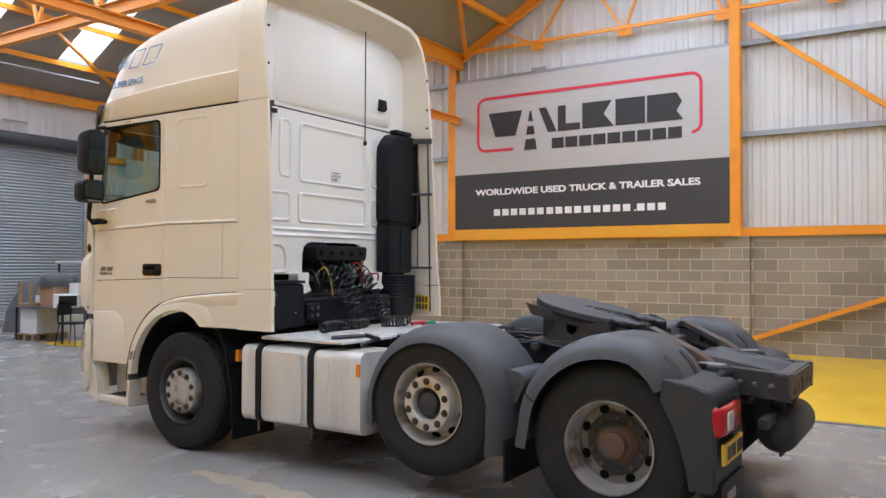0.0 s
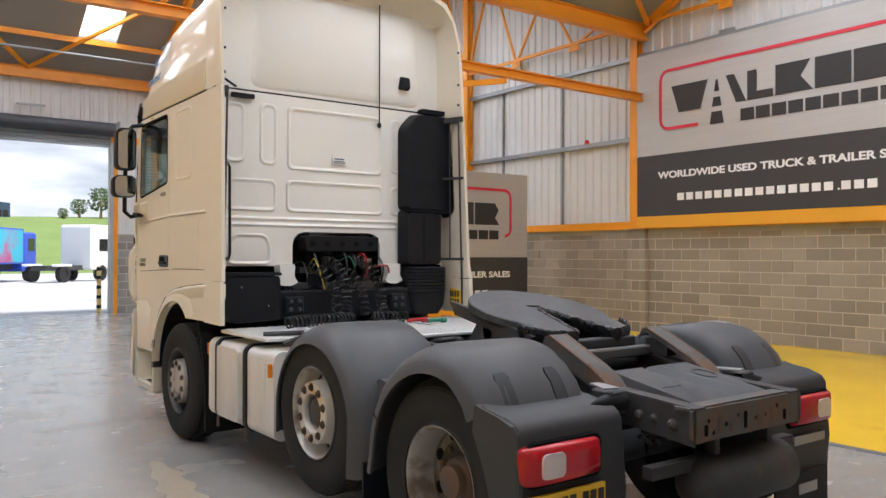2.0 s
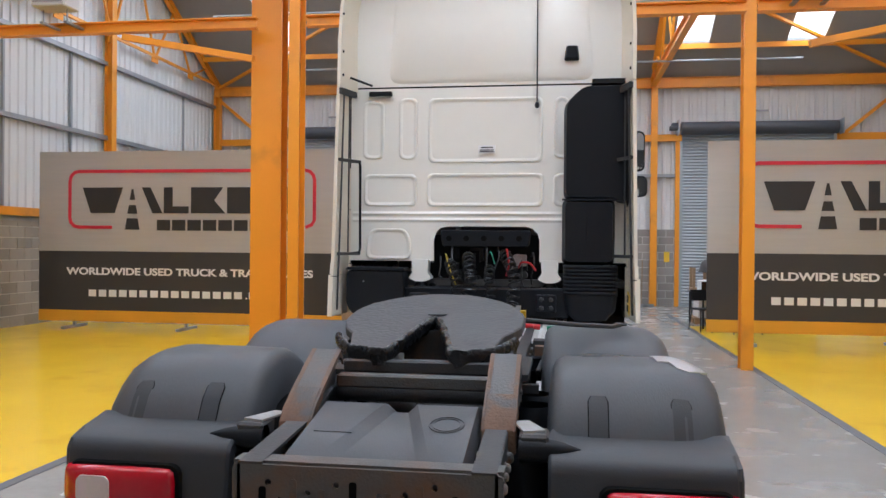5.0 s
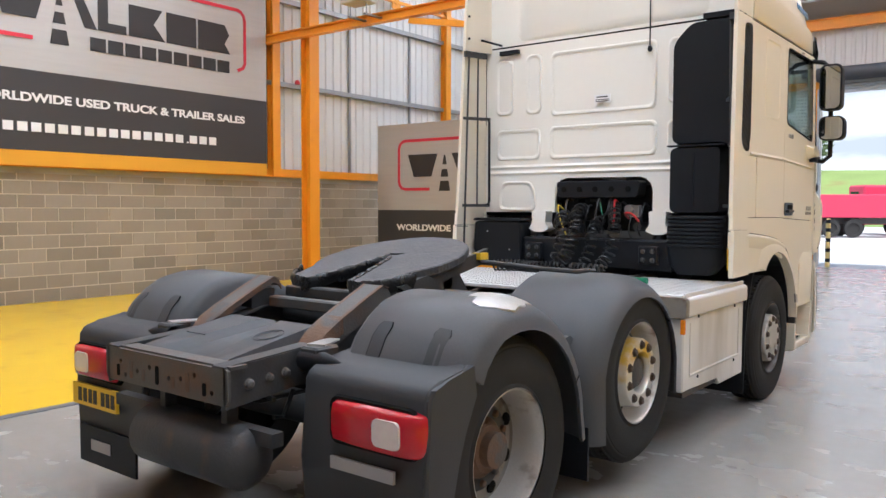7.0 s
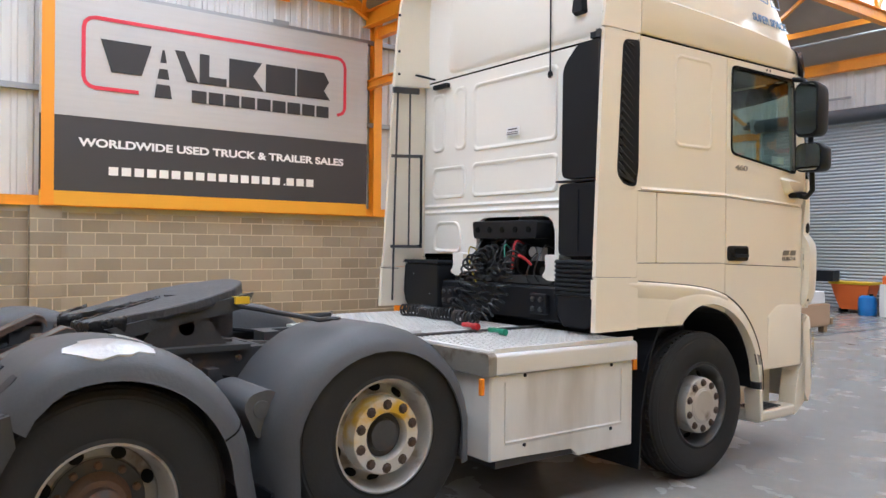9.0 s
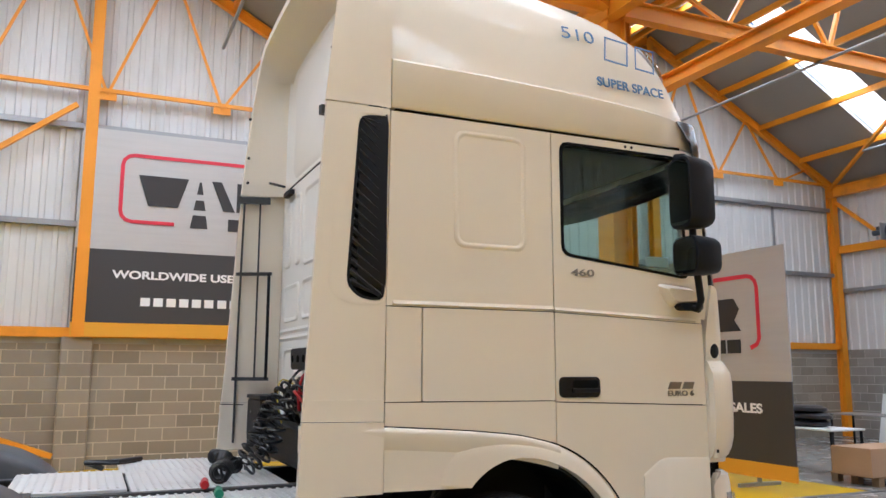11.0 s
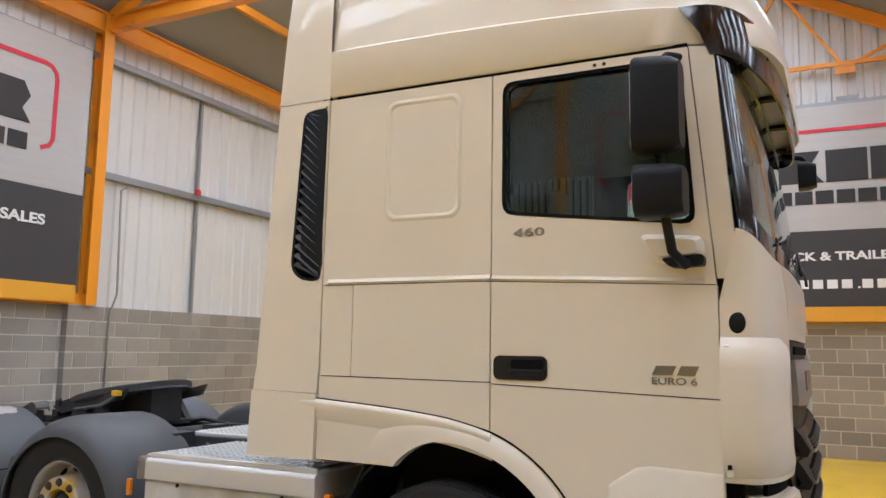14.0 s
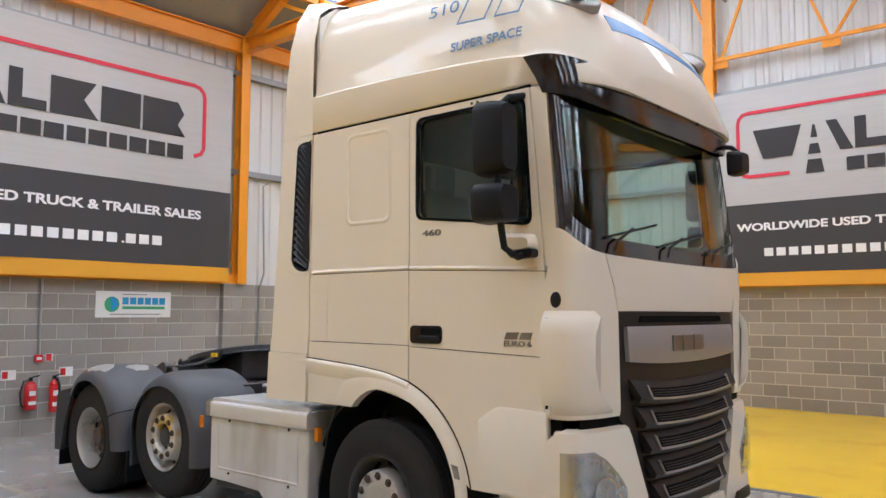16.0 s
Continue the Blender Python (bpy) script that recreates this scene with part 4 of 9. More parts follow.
    edge = [(2.992, 2.995), (2.975, 2.7), (2.953, 2.3), (2.938, 2.0), (2.925, 1.75), (2.912, 1.50)]
    plate(bm, [(3.318, 1.50), (3.332, 2.995)] + edge, [vent] if vent else [], "x", X(1.212), X(1.24))
    flare(bm)
    defl = tp("side_deflector", bm, M_CREAM, "cream side air deflector behind the cab")
    bm = B()
    plate(bm, [(3.315, 1.392), (3.318, 1.50), (2.912, 1.50), (2.904, 1.40)], [], "x", X(1.216), X(1.246))
    flare(bm)
    tp("deflector_crease", bm, M_CREAM, parent=defl)
    bm = B()
    plate(bm, [(3.312, 1.05), (3.315, 1.389), (2.902, 1.397), (2.888, 1.05)], [], "x", X(1.222), X(1.258))
    flare(bm)
    tp("deflector_lower", bm, M_CREAM, parent=defl)
    if vent:
        bm = B()
        scoop = round_poly([(3.015, 2.02), (3.13, 1.962), (3.316, 1.96), (3.329, 2.97), (3.08, 2.96)], 0.06)
        loft(bm, [[(X(1.2405), *q) for q in scoop], [(X(1.2435), q[0] * 0.6 + w[0] * 0.4, q[1] * 0.6 + w[1] * 0.4) for q, w in zip(scoop, vent)], [(X(1.2385), *w) for w in vent], [(X(1.2), *w) for w in vent]], caps=False)
        flare(bm)
        tp("vent_surround", bm, M_CREAM, parent=defl, smooth=50)
    if vent:
        bm = B()
        inner = round_poly([(3.125, 2.07), (3.19, 2.008), (3.299, 1.998), (3.312, 2.942), (3.18, 2.928)], 0.045)
        loft(bm, [[(X(1.205), *q) for q in vent], [(X(1.2445), *q) for q in vent], [(X(1.2445), *q) for q in inner], [(X(1.205), *q) for q in inner]], caps=False)
        tp("vent_frame", bm, M_BLACK, parent=defl, smooth=30)
        bm = B()
        plate(bm, vent, [], "x", X(1.195), X(1.2))
        tp("vent_backing", bm, M_GAP, parent=defl)
        for k in range(19):
            z = 2.02 + 0.052 * k
            bm = B()
            bar(bm, (X(1.228), 3.135, z + 0.066), (X(1.228), 3.308, z - 0.056), 0.03, 0.024, (0.9 * s, 0, 1))
            for v in bm.verts:
                v.co.z = min(max(v.co.z, 2.004), 2.934)
                v.co.y = min(max(v.co.y, 3.122 + max(0, v.co.z - 2.06) * 0.066 + max(0, 2.06 - v.co.z) * 1.0), 3.302 + max(0, v.co.z - 2.0) * 0.013)
            tp("vent_slat", bm, M_SLAT, parent=defl)
    # skeleton tubes inside the deflector and brackets
    bm = B()
    tube(bm, [(X(1.225), 3.0, 1.10), (X(1.20), 3.0, 2.0), (X(1.18), 3.01, 2.98)], 0.009, 6)
    tube(bm, [(X(1.17), 3.13, 1.56), (X(1.165), 3.13, 2.93)], 0.008, 6)
    for z in (1.575, 2.375):
        bar(bm, (X(1.225), 2.975, z), (X(1.09), 3.22, z), 0.022, 0.026)
    bar(bm, (X(1.20), 2.97, 2.955), (X(1.13), 3.2, 2.955), 0.03, 0.05)
    tp("deflector_stay", bm, M_CHASSIS, parent=defl)

# ---- roof ----
def roof_ring(pts, y):
    half = [(x, y + dy, z) for x, z, dy in pts]
    return half + [(-x, yy, z) for x, yy, z in reversed(half[:-1])]


STATIONS = [
    (3.34, [(1.238, 3.008, 0), (1.248, 3.02, 0), (1.252, 3.262, 0), (1.226, 3.282, 0), (1.2, 3.55, 0), (1.155, 3.79, 0), (1.06, 3.96, 0), (0.86, 4.05, 0), (0.45, 4.08, 0), (0, 4.09, 0)]),
    (3.9, [(1.238, 3.008, 0), (1.248, 3.02, 0), (1.252, 3.255, 0), (1.225, 3.275, 0), (1.195, 3.53, 0), (1.15, 3.76, 0), (1.06, 3.92, 0), (0.86, 4.01, 0), (0.45, 4.05, 0), (0, 4.06, 0)]),
    (4.5, [(1.238, 3.008, 0), (1.248, 3.02, 0), (1.25, 3.236, 0), (1.222, 3.256, 0), (1.19, 3.51, 0), (1.14, 3.72, 0), (1.045, 3.87, 0), (0.84, 3.955, 0), (0.42, 3.98, 0), (0, 3.99, 0)]),
    (4.95, [(1.234, 3.008, 0), (1.244, 3.02, 0), (1.245, 3.21, 0), (1.214, 3.23, 0), (1.175, 3.46, 0), (1.12, 3.65, 0), (1.015, 3.79, 0), (0.81, 3.865, 0), (0.42, 3.91, 0), (0, 3.92, 0)]),
    (5.2, [(1.222, 3.008, 0), (1.232, 3.02, 0), (1.23, 3.185, 0), (1.195, 3.205, 0), (1.14, 3.40, 0), (1.07, 3.57, 0), (0.955, 3.69, 0), (0.75, 3.765, 0), (0.4, 3.805, 0), (0, 3.815, 0)]),
    (5.36, [(1.185, 3.008, 0), (1.19, 3.02, 0), (1.18, 3.165, 0), (1.14, 3.195, 0), (1.08, 3.325, 0), (1.0, 3.46, 0), (0.885, 3.565, 0), (0.69, 3.635, 0), (0.36, 3.67, 0), (0, 3.68, 0)]),
    (5.48, [(1.11, 3.008, 0), (1.115, 3.02, 0), (1.1, 3.12, 0), (1.055, 3.15, 0), (0.97, 3.24, 0), (0.875, 3.33, 0), (0.755, 3.405, 0), (0.58, 3.46, 0), (0.3, 3.495, 0), (0, 3.505, 0)]),
    (5.57, [(0.98, 3.008, 0), (0.985, 3.02, 0), (0.97, 3.07, 0), (0.925, 3.095, 0), (0.84, 3.155, 0), (0.75, 3.215, 0), (0.64, 3.265, 0), (0.5, 3.3, 0), (0.26, 3.325, 0), (0, 3.335, 0)]),
    (5.62, [(0.75, 3.008, 0), (0.75, 3.012, 0), (0.74, 3.03, 0), (0.7, 3.042, 0), (0.64, 3.07, 0), (0.57, 3.1, 0), (0.48, 3.13, 0), (0.37, 3.15, 0), (0.2, 3.168, 0), (0, 3.175, 0)]),
]


def spline(p0, p1, p2, p3, f):
    return 0.5 * (2 * p1 + (p2 - p0) * f + (2 * p0 - 5 * p1 + 4 * p2 - p3) * f * f + (3 * p1 - p0 - 3 * p2 + p3) * f ** 3)


def finer(rows, n):
    """Rows of equal length, n steps between each two, on a smooth curve."""
    out = []
    for i in range(len(rows) - 1):
        q = [rows[max(0, i - 1)], rows[i], rows[i + 1], rows[min(len(rows) - 1, i + 2)]]
        for k in range(n):
            out.append(tuple(spline(*[r[j] for r in q], k / n) for j in range(len(rows[0]))))
    return out + [tuple(rows[-1])]


STATIONS = [(r[0], [(r[1 + 2 * j], r[2 + 2 * j], 0) for j in range(10)]) for r in finer([tuple([y] + [c for q in p for c in q[:2]]) for y, p in STATIONS], 3)]
bm = B()
loft(bm, [roof_ring(list(p[:3]) + finer(p[3:], 3), y) for y, p in STATIONS])
roof = tp("roof_shell", bm, M_CREAM, "cream high-roof shell with side creases", smooth=40)
# rear roof fairing: a hood open to the back
def hood(off, y, lift=0.0):
    prof = [(1.24, 3.0), (1.245, 3.4), (1.235, 3.7), (1.19, 3.92), (1.09, 4.06), (0.93, 4.12), (0.5, 4.15), (0, 4.16)]
    half = [(x - off * (1 if k < 5 else 0.4), y + (0.09 * max(0, min(1, (z - 3.0) / 1.0)) if y < 3.2 else 0), z - (off if k > 3 else 0) + (lift if k > 3 else 0)) for k, (x, z) in enumerate(prof)]
    return half + [(-x, yy, z) for x, yy, z in reversed(half[:-1])]


bm = B()
outer = [hood(0, 3.336, -0.06), hood(0, 3.15, -0.02), hood(0, 3.0, 0.03), hood(0.004, 2.985, 0.035)]
inner = [hood(0.03, 2.99, 0.02), hood(0.035, 3.12, -0.03), hood(0.10, 3.335, -0.08)]
loft(bm, outer + inner, closed=False)
fair = tp("rear_roof_fairing", bm, M_CREAM, "cream rear roof fairing with a hollow back", smooth=50)
for s in (-1, 1):
    for z in (3.1, 3.3, 3.62):
        bm = B()
        lathe(bm, [(s * 1.2, 0.0), (s * 1.2, 0.012), (s * 1.19, 0.012), (s * 1.188, 0)], 8, "x", (0, 3.03, z))
        tp("fairing_bolt", bm, M_BLACK, parent=fair)
# gap line under the roof shell
bm = B()
box(bm, -1.225, 1.225, 3.37, 5.25, 2.985, 3.012)
tp("roof_gap", bm, M_GAP)
# decals on the roof: stripes, plain mark bars, words and power figure
for s in (-1, 1):
    for z0, y0, y1, up in ((3.80, 3.42, 3.98, 0.10), (3.84, 3.40, 3.75, 0.11)):
        bm = B()
        a = Vector((s * (1.105 if z0 < 3.82 else 1.09), y0, z0))
        loft(bm, [[(s * (1.086 + 0.0), y0 + (y1 - y0) * k / 6, z0 - 0.035 * (k / 6) ** 2 + d * (1 - k / 6.5)) for d in (-0.03, 0.03)] + [(s * (1.02), y0 + (y1 - y0) * k / 6, z0 - 0.035 * (k / 6) ** 2 + d * (1 - k / 6.5)) for d in (0.03, -0.03)] for k in range(7)])
        tp("stripe_decal", bm, M_BLUE, "blue swoosh decal on the roof side", parent=roof)


def on_roof(y, z, s):
    """Point and frame on the sloping roof side, for lettering."""
    sts = [st for st in STATIONS]
    for (ya, pa), (yb, pb) in zip(sts, sts[1:]):
        if ya <= y <= yb:
            t = (y - ya) / (yb - ya)
            prof = [(p[0] + (q[0] - p[0]) * t, p[1] + (q[1] - p[1]) * t) for p, q in zip(pa, pb)]
            for p, q in zip(prof, prof[1:]):
                if p[1] <= z <= q[1]:
                    u = (z - p[1]) / (q[1] - p[1])
                    return Vector((s * (p[0] + (q[0] - p[0]) * u), y, z)), Vector((s * (q[0] - p[0]), 0, q[1] - p[1])).normalized()
    return Vector((s * 1.1, y, z)), Vector((0, 0, 1))


def roof_matrix(y, z, s, out=0.012):
    p, up = on_roof(y, z, s)
    q, _ = on_roof(y + 0.15, z, s)
    r, _ = on_roof(y - 0.15, z, s)
    right = (q - r).normalized() * s
    nrm = right.cross(up).normalized()
    up = nrm.cross(right)
    m = Matrix((right, up, nrm)).transposed().to_4x4()
    m.translation = p + nrm * out
    return m


M_DECAL_LINE = mat("blue_outline_decal", (0.10, 0.22, 0.42), 0.35, 0, 0.05, 3, 40, 0.0)
for s in (-1, 1):
    lettering("SUPER SPACE", 0.085, M_DECAL_LINE, roof_matrix(4.91, 3.355, s), roof, "roof_words", "blue roof lettering", 0.52, 0.002)
    lettering("510", 0.12, M_DECAL_LINE, roof_matrix(4.55 if s > 0 else 5.08, 3.64 if s > 0 else 3.55, s, 0.02), roof, "roof_figure", "pale blue roof figure", 0.24, 0.002, -0.01)
    m = roof_matrix(4.95 if s > 0 else 4.68, 3.58, s, 0.022)
    for x0, w in ((-0.13, 0.2), (0.12, 0.17)):
        if s < 0:
            x0 = -x0 - 0.0
        bm = B()
        o = [(x0 - w / 2 - 0.03, -0.095), (x0 + w / 2 - 0.03, -0.095), (x0 + w / 2 + 0.03, 0.095), (x0 - w / 2 + 0.03, 0.095)]
        c = (x0, 0)
        i3 = [(c[0] + (p[0] - c[0]) * 0.9, p[1] * 0.88) for p in o]
        plate(bm, o, [i3], "z", 0, 0.003)
        bmesh.ops.transform(bm, matrix=m, verts=bm.verts)
        tp("roof_mark", bm, M_DECAL_LINE, "plain outlined mark shape on the roof", parent=roof)
def roof_top(x, y):
    """Height of the roof shell over (x, y)."""
    for (ya, pa), (yb, pb) in zip(STATIONS, STATIONS[1:]):
        if ya <= y <= yb:
            f = (y - ya) / (yb - ya)
            prof = [(p[0] + (q[0] - p[0]) * f, p[1] + (q[1] - p[1]) * f) for p, q in zip(pa, pb)][2:]
            for p, q in zip(prof, prof[1:]):
                if q[0] <= abs(x) <= p[0]:
                    return p[1] + (q[1] - p[1]) * (p[0] - abs(x)) / max(1e-6, p[0] - q[0])
    return 3.1


def roof_front(x, z):
    """How far forward the roof shell reaches at x and height z."""
    lo, hi = 4.9, 5.61
    for _ in range(24):
        mid = (lo + hi) / 2
        lo, hi = (mid, hi) if roof_top(x, mid) > z else (lo, mid)
    return lo


# roof lamps
for s in (-1, 1):
    nrm = Vector((s * 0.52, 0.62, 0.58)).normalized()
    way = Vector((-s * 0.36, 0.42, -0.18))
    way = (way - nrm * way.dot(nrm)).normalized()
    cx, cy = 0.90, 5.30
    m = Matrix((nrm.cross(way), way, nrm)).transposed().to_4x4()
    m.translation = Vector((s * cx, cy, roof_top(cx, cy)))
    o = [(0.10 * math.cos(a) * (1 - 0.3 * math.sin(a)), 0.21 * math.sin(a)) for a in [2 * math.pi * k / 24 for k in range(24)]]
    bm = B()
    loft(bm, [[(p[0] * 1.1, p[1] * 1.06, -0.05) for p in o], [(p[0] * 1.1, p[1] * 1.06, 0.006) for p in o], [(p[0] * 1.02, p[1] * 1.01, 0.014) for p in o], [(p[0] * 0.95, p[1] * 0.96, 0.006) for p in o]])
    bmesh.ops.transform(bm, matrix=m, verts=bm.verts)
    lamp_ = tp("roof_lamp", bm, M_GRILLE_PLATE, "tapered roof spot lamp with two bowls", smooth=40)
    for dy in (-0.075, 0.06):
        bm = B()
        r = 0.06 if dy < 0 else 0.048
        lathe(bm, [(0.012, 0.0), (0.013, r * 0.4), (0.03, r), (0.034, r), (0.02, r * 0.9)], 18, "z", (0, dy, 0))
        bmesh.ops.transform(bm, matrix=m, verts=bm.verts)
        tp("lamp_bowl", bm, M_CHROME, parent=lamp_, smooth=40)
    bm = B()
    loft(bm, [[(p[0] * 0.97, p[1] * 0.97, 0.036) for p in o], [(p[0] * 0.8, p[1] * 0.85, 0.046) for p in o]])
    bmesh.ops.transform(bm, matrix=m, verts=bm.verts)
    g = tp("lamp_cover", bm, M_SCREEN, "clear lamp cover", parent=lamp_, smooth=40)
    g.visible_shadow = False
# blue swoosh stripes over the roof front
for z0, h0, z1, h1 in ((3.50, 0.035, 3.475, 0.008), (3.555, 0.022, 3.50, 0.006)):
    bm = B()
    rings = []
    for k in range(25):
        f = k / 24
        x = 0.66 - 1.5 * f
        z, h = z0 + (z1 - z0) * f - 0.06 * (abs(x) / 0.8) ** 3, h0 + (h1 - h0) * f
        ya, yb = roof_front(x, z - h), roof_front(x, z + h)
        rings.append([(x, ya + 0.004, z - h + 0.003), (x, yb + 0.004, z + h + 0.003), (x, yb - 0.006, z + h - 0.003), (x, ya - 0.006, z - h - 0.003)])
    loft(bm, rings)
    tp("stripe_decal", bm, M_BLUE, "blue stripe decal on the roof front", parent=roof)

# ---- cab front ----
def sill(x):
    """Lower edge of the windscreen."""
    u = abs(x) / 1.24
    return 2.022 + 0.02 * u ** 2 + 0.13 * u ** 14


bm = B()
skin(bm, [(sill, -1.215, 1.215, -0.012), (2.5, -1.212, 1.212, -0.012), (2.985, -1.2, 1.2, -0.012)], 24, 0.012, lean=0.125)
scr = tp("windscreen", bm, M_SCREEN, "curved tinted windscreen", smooth=40)
scr.visible_shadow = False
bm = B()
skin(bm, [(lambda x: sill(x) - 0.012, -1.236, 1.236, 0.002), (lambda x: sill(x) + 0.085 + 0.06 * abs(x / 1.24) ** 8, -1.226, 1.226, -0.006)], 30, 0.02, lean=0.125)
skin(bm, [(2.88, -1.215, 1.215, -0.004), (2.985, -1.2, 1.2, -0.004)], 24, 0.02, lean=0.125)
for s in (-1, 1):
    skin(bm, [(2.06, s * 1.236, s * 1.19, 0.0), (2.98, s * 1.222, s * 1.17, 0.0)], 4, 0.02, lean=0.125)
tp("screen_border", bm, M_GLOSS_BLACK, "black ceramic border of the windscreen", smooth=40)
bm = B()
skin(bm, [(1.70, -0.858, 0.858, 0.0), (1.85, -0.913, 0.913, 0.012), (lambda x: sill(x) - 0.016, -0.975, 0.975, 0.004)], 20, 0.03)
tp("front_panel", bm, M_CREAM, "cream panel under the windscreen", smooth=40)
for s in (-1, 1):
    bm = B()
    skin(bm, [(1.108, s * 1.245, s * 0.862, 0.0), (1.14, s * 1.245, s * 0.860, 0.008), (1.69, s * 1.245, s * 0.864, 0.004), (1.85, s * 1.245, s * 0.919, 0.010), (lambda x: sill(x) - 0.016, s * 1.243, s * 0.981, 0.002)], 14, 0.035)
    cd = tp("corner_deflector", bm, M_CREAM, "cream corner panel with wind deflector", smooth=40)
    bm = B()
    skin(bm, [(1.125, s * 1.2455, s * 0.93, 0.0), (1.15, s * 1.2455, s * 0.955, 0.022), (1.19, s * 1.2455, s * 1.02, 0.042), (1.25, s * 1.2455, s * 1.09, 0.056), (1.4, s * 1.2455, s * 1.125, 0.062), (1.57, s * 1.2455, s * 1.12, 0.062), (1.63, s * 1.2455, s * 1.09, 0.054), (1.665, s * 1.2455, s * 1.06, 0.034), (1.70, s * 1.2455, s * 1.08, 0.012)], 14, 0.05)
    tp("deflector_bulge", bm, M_CREAM, parent=cd, smooth=55)
    bm = B()
    lathe(bm, [(s * 1.236, 0.0), (s * 1.236, 0.036), (s * 1.25, 0.034), (s * 1.258, 0.02), (s * 1.26, 0.0)], 16, "x", (0, 5.427, 1.762))
    for v in bm.verts:
        v.co.z = 1.762 + (v.co.z - 1.762) * 1.35
    tp("side_marker", bm, M_BLACK, "round black repeater lamp", smooth=40)
    bm = B()
    box(bm, s * 1.236, s * 1.282, 5.372, 5.402, 1.13, 1.67)
    fin = tp("corner_fin", bm, M_CREAM, "slotted cream fin of the corner deflector", parent=cd, bevel=0.006)
    for k in range(6):
        bm = B()
        box(bm, s * 1.247, s * 1.274, 5.368, 5.373, 1.165 + 0.083 * k, 1.215 + 0.083 * k)
        tp("fin_slot", bm, M_GAP, parent=cd)
        bm = B()
        box(bm, s * 1.281, s * 1.284, 5.378, 5.396, 1.165 + 0.083 * k, 1.215 + 0.083 * k)
        tp("fin_slot", bm, M_GAP, parent=cd)
    # bumper with headlamp
    bm = B()
    skin(bm, [(0.34, s * 1.235, s * 0.50, 0.015), (0.42, s * 1.245, s * 0.54, 0.035), (0.61, s * 1.245, s * 0.61, 0.035), (0.98, s * 1.245, s * 0.765, 0.022), (1.035, s * 1.244, s * 0.785, 0.012), (1.052, s * 1.238, s * 0.79, -0.012)], 14, 0.06)
    bp = tp("bumper_corner", bm, M_CREAM, "cream bumper corner", smooth=40)
    hl_levels = lambda d, o: [(0.53 + d, s * (1.238 - d), s * (0.86 + d), 0.037 + o), (0.72, s * (1.24 - d), s * (0.862 + d), 0.036 + o), (0.80, s * (1.24 - d), s * (0.93 + d), 0.033 + o), (0.89, s * (1.24 - d), s * (1.03 + d), 0.029 + o), (0.935 - d, s * (1.24 - d), s * (1.11 + d), 0.027 + o)]
    bm = B()
    skin(bm, hl_levels(0.0, 0.0), 12, 0.03)
    tp("headlamp", bm, M_BEZEL, "clear headlamp cluster with chrome bowls", parent=bp, smooth=40)
    bm = B()
    skin(bm, hl_levels(0.022, 0.003), 12, 0.02)
    tp("lamp_housing", bm, M_LAMP_INNER, parent=bp, smooth=40)
    bm = B()
    skin(bm, hl_levels(0.012, 0.019), 12, 0.003)
    lens = tp("lamp_lens", bm, M_LENS, "clear headlamp lens", parent=bp, smooth=40)
    lens.visible_shadow = False
    for x, r, z in ((1.06, 0.085, 0.72), (0.93, 0.055, 0.68)):
        bm = B()
        lathe(bm, [(0.0, 0.0), (0.002, r * 0.5), (0.011, r), (0.013, r * 0.93), (0.004, r * 0.45), (0.006, r * 0.3), (0.012, r * 0.25), (0.014, 0.0)], 20, "y")
        slope = (front_y(x + 0.02) - front_y(x - 0.02)) / 0.04
        for v in bm.verts:
            v.co = Vector((s * (x + v.co.x), front_y(x) + 0.040 + v.co.y + v.co.x * slope, z + v.co.z))
        tp("lamp_reflector", bm, M_CHROME, parent=bp, smooth=40)
    bm = B()
    skin(bm, [(1.04, s * 1.16, s * 0.80, -0.03), (1.115, s * 1.15, s * 0.83, -0.03)], 6, 0.02)
    tp("bumper_gap", bm, M_GAP, parent=bp)
    bm = B()
    skin(bm, [(0.36, s * 1.05, s * 0.72, 0.055), (0.43, s * 1.03, s * 0.74, 0.052)], 6, 0.05)
    tp("fog_lamp_bay", bm, M_BLACK, parent=bp)
# grille
bm = B()
skin(bm, [(0.46, -0.53, 0.53, -0.01), (0.61, -0.60, 0.60, -0.01), (1.03, -0.775, 0.775, -0.01), (1.09, -0.85, 0.85, -0.012), (1.692, -0.85, 0.85, -0.008)], 18, 0.04)
gr = tp("grille", bm, M_GRILLE, "dark bronze slatted radiator grille", smooth=40)
bm = B()
skin(bm, [(lambda x: 1.375 + 0.03 * (x / 0.74) ** 2, -0.775, 0.775, 0.018), (lambda x: 1.39 + 0.03 * (x / 0.74) ** 2, -0.785, 0.785, 0.026), (1.597, -0.792, 0.792, 0.018), (1.61, -0.79, 0.79, 0.010)], 18, 0.03)
tp("badge_panel", bm, M_GRILLE_PLATE, "satin grey badge panel", parent=gr, smooth=40)
bm = B()
skin(bm, [(1.632, -0.62, 0.62, 0.002), (1.672, -0.60, 0.60, 0.002)], 10, 0.02)
tp("grille_slot", bm, M_GAP, parent=gr)
for k, (x0, x1) in enumerate(((-0.235, -0.085), (-0.07, 0.085), (0.10, 0.235))):
    bm = B()
    band(bm, x0, x1, 1.452, 1.55, 0.031, 0.029, 0.012, 3)
    tp("maker_badge", bm, M_BADGE, "plain metal maker badge shape", parent=gr)
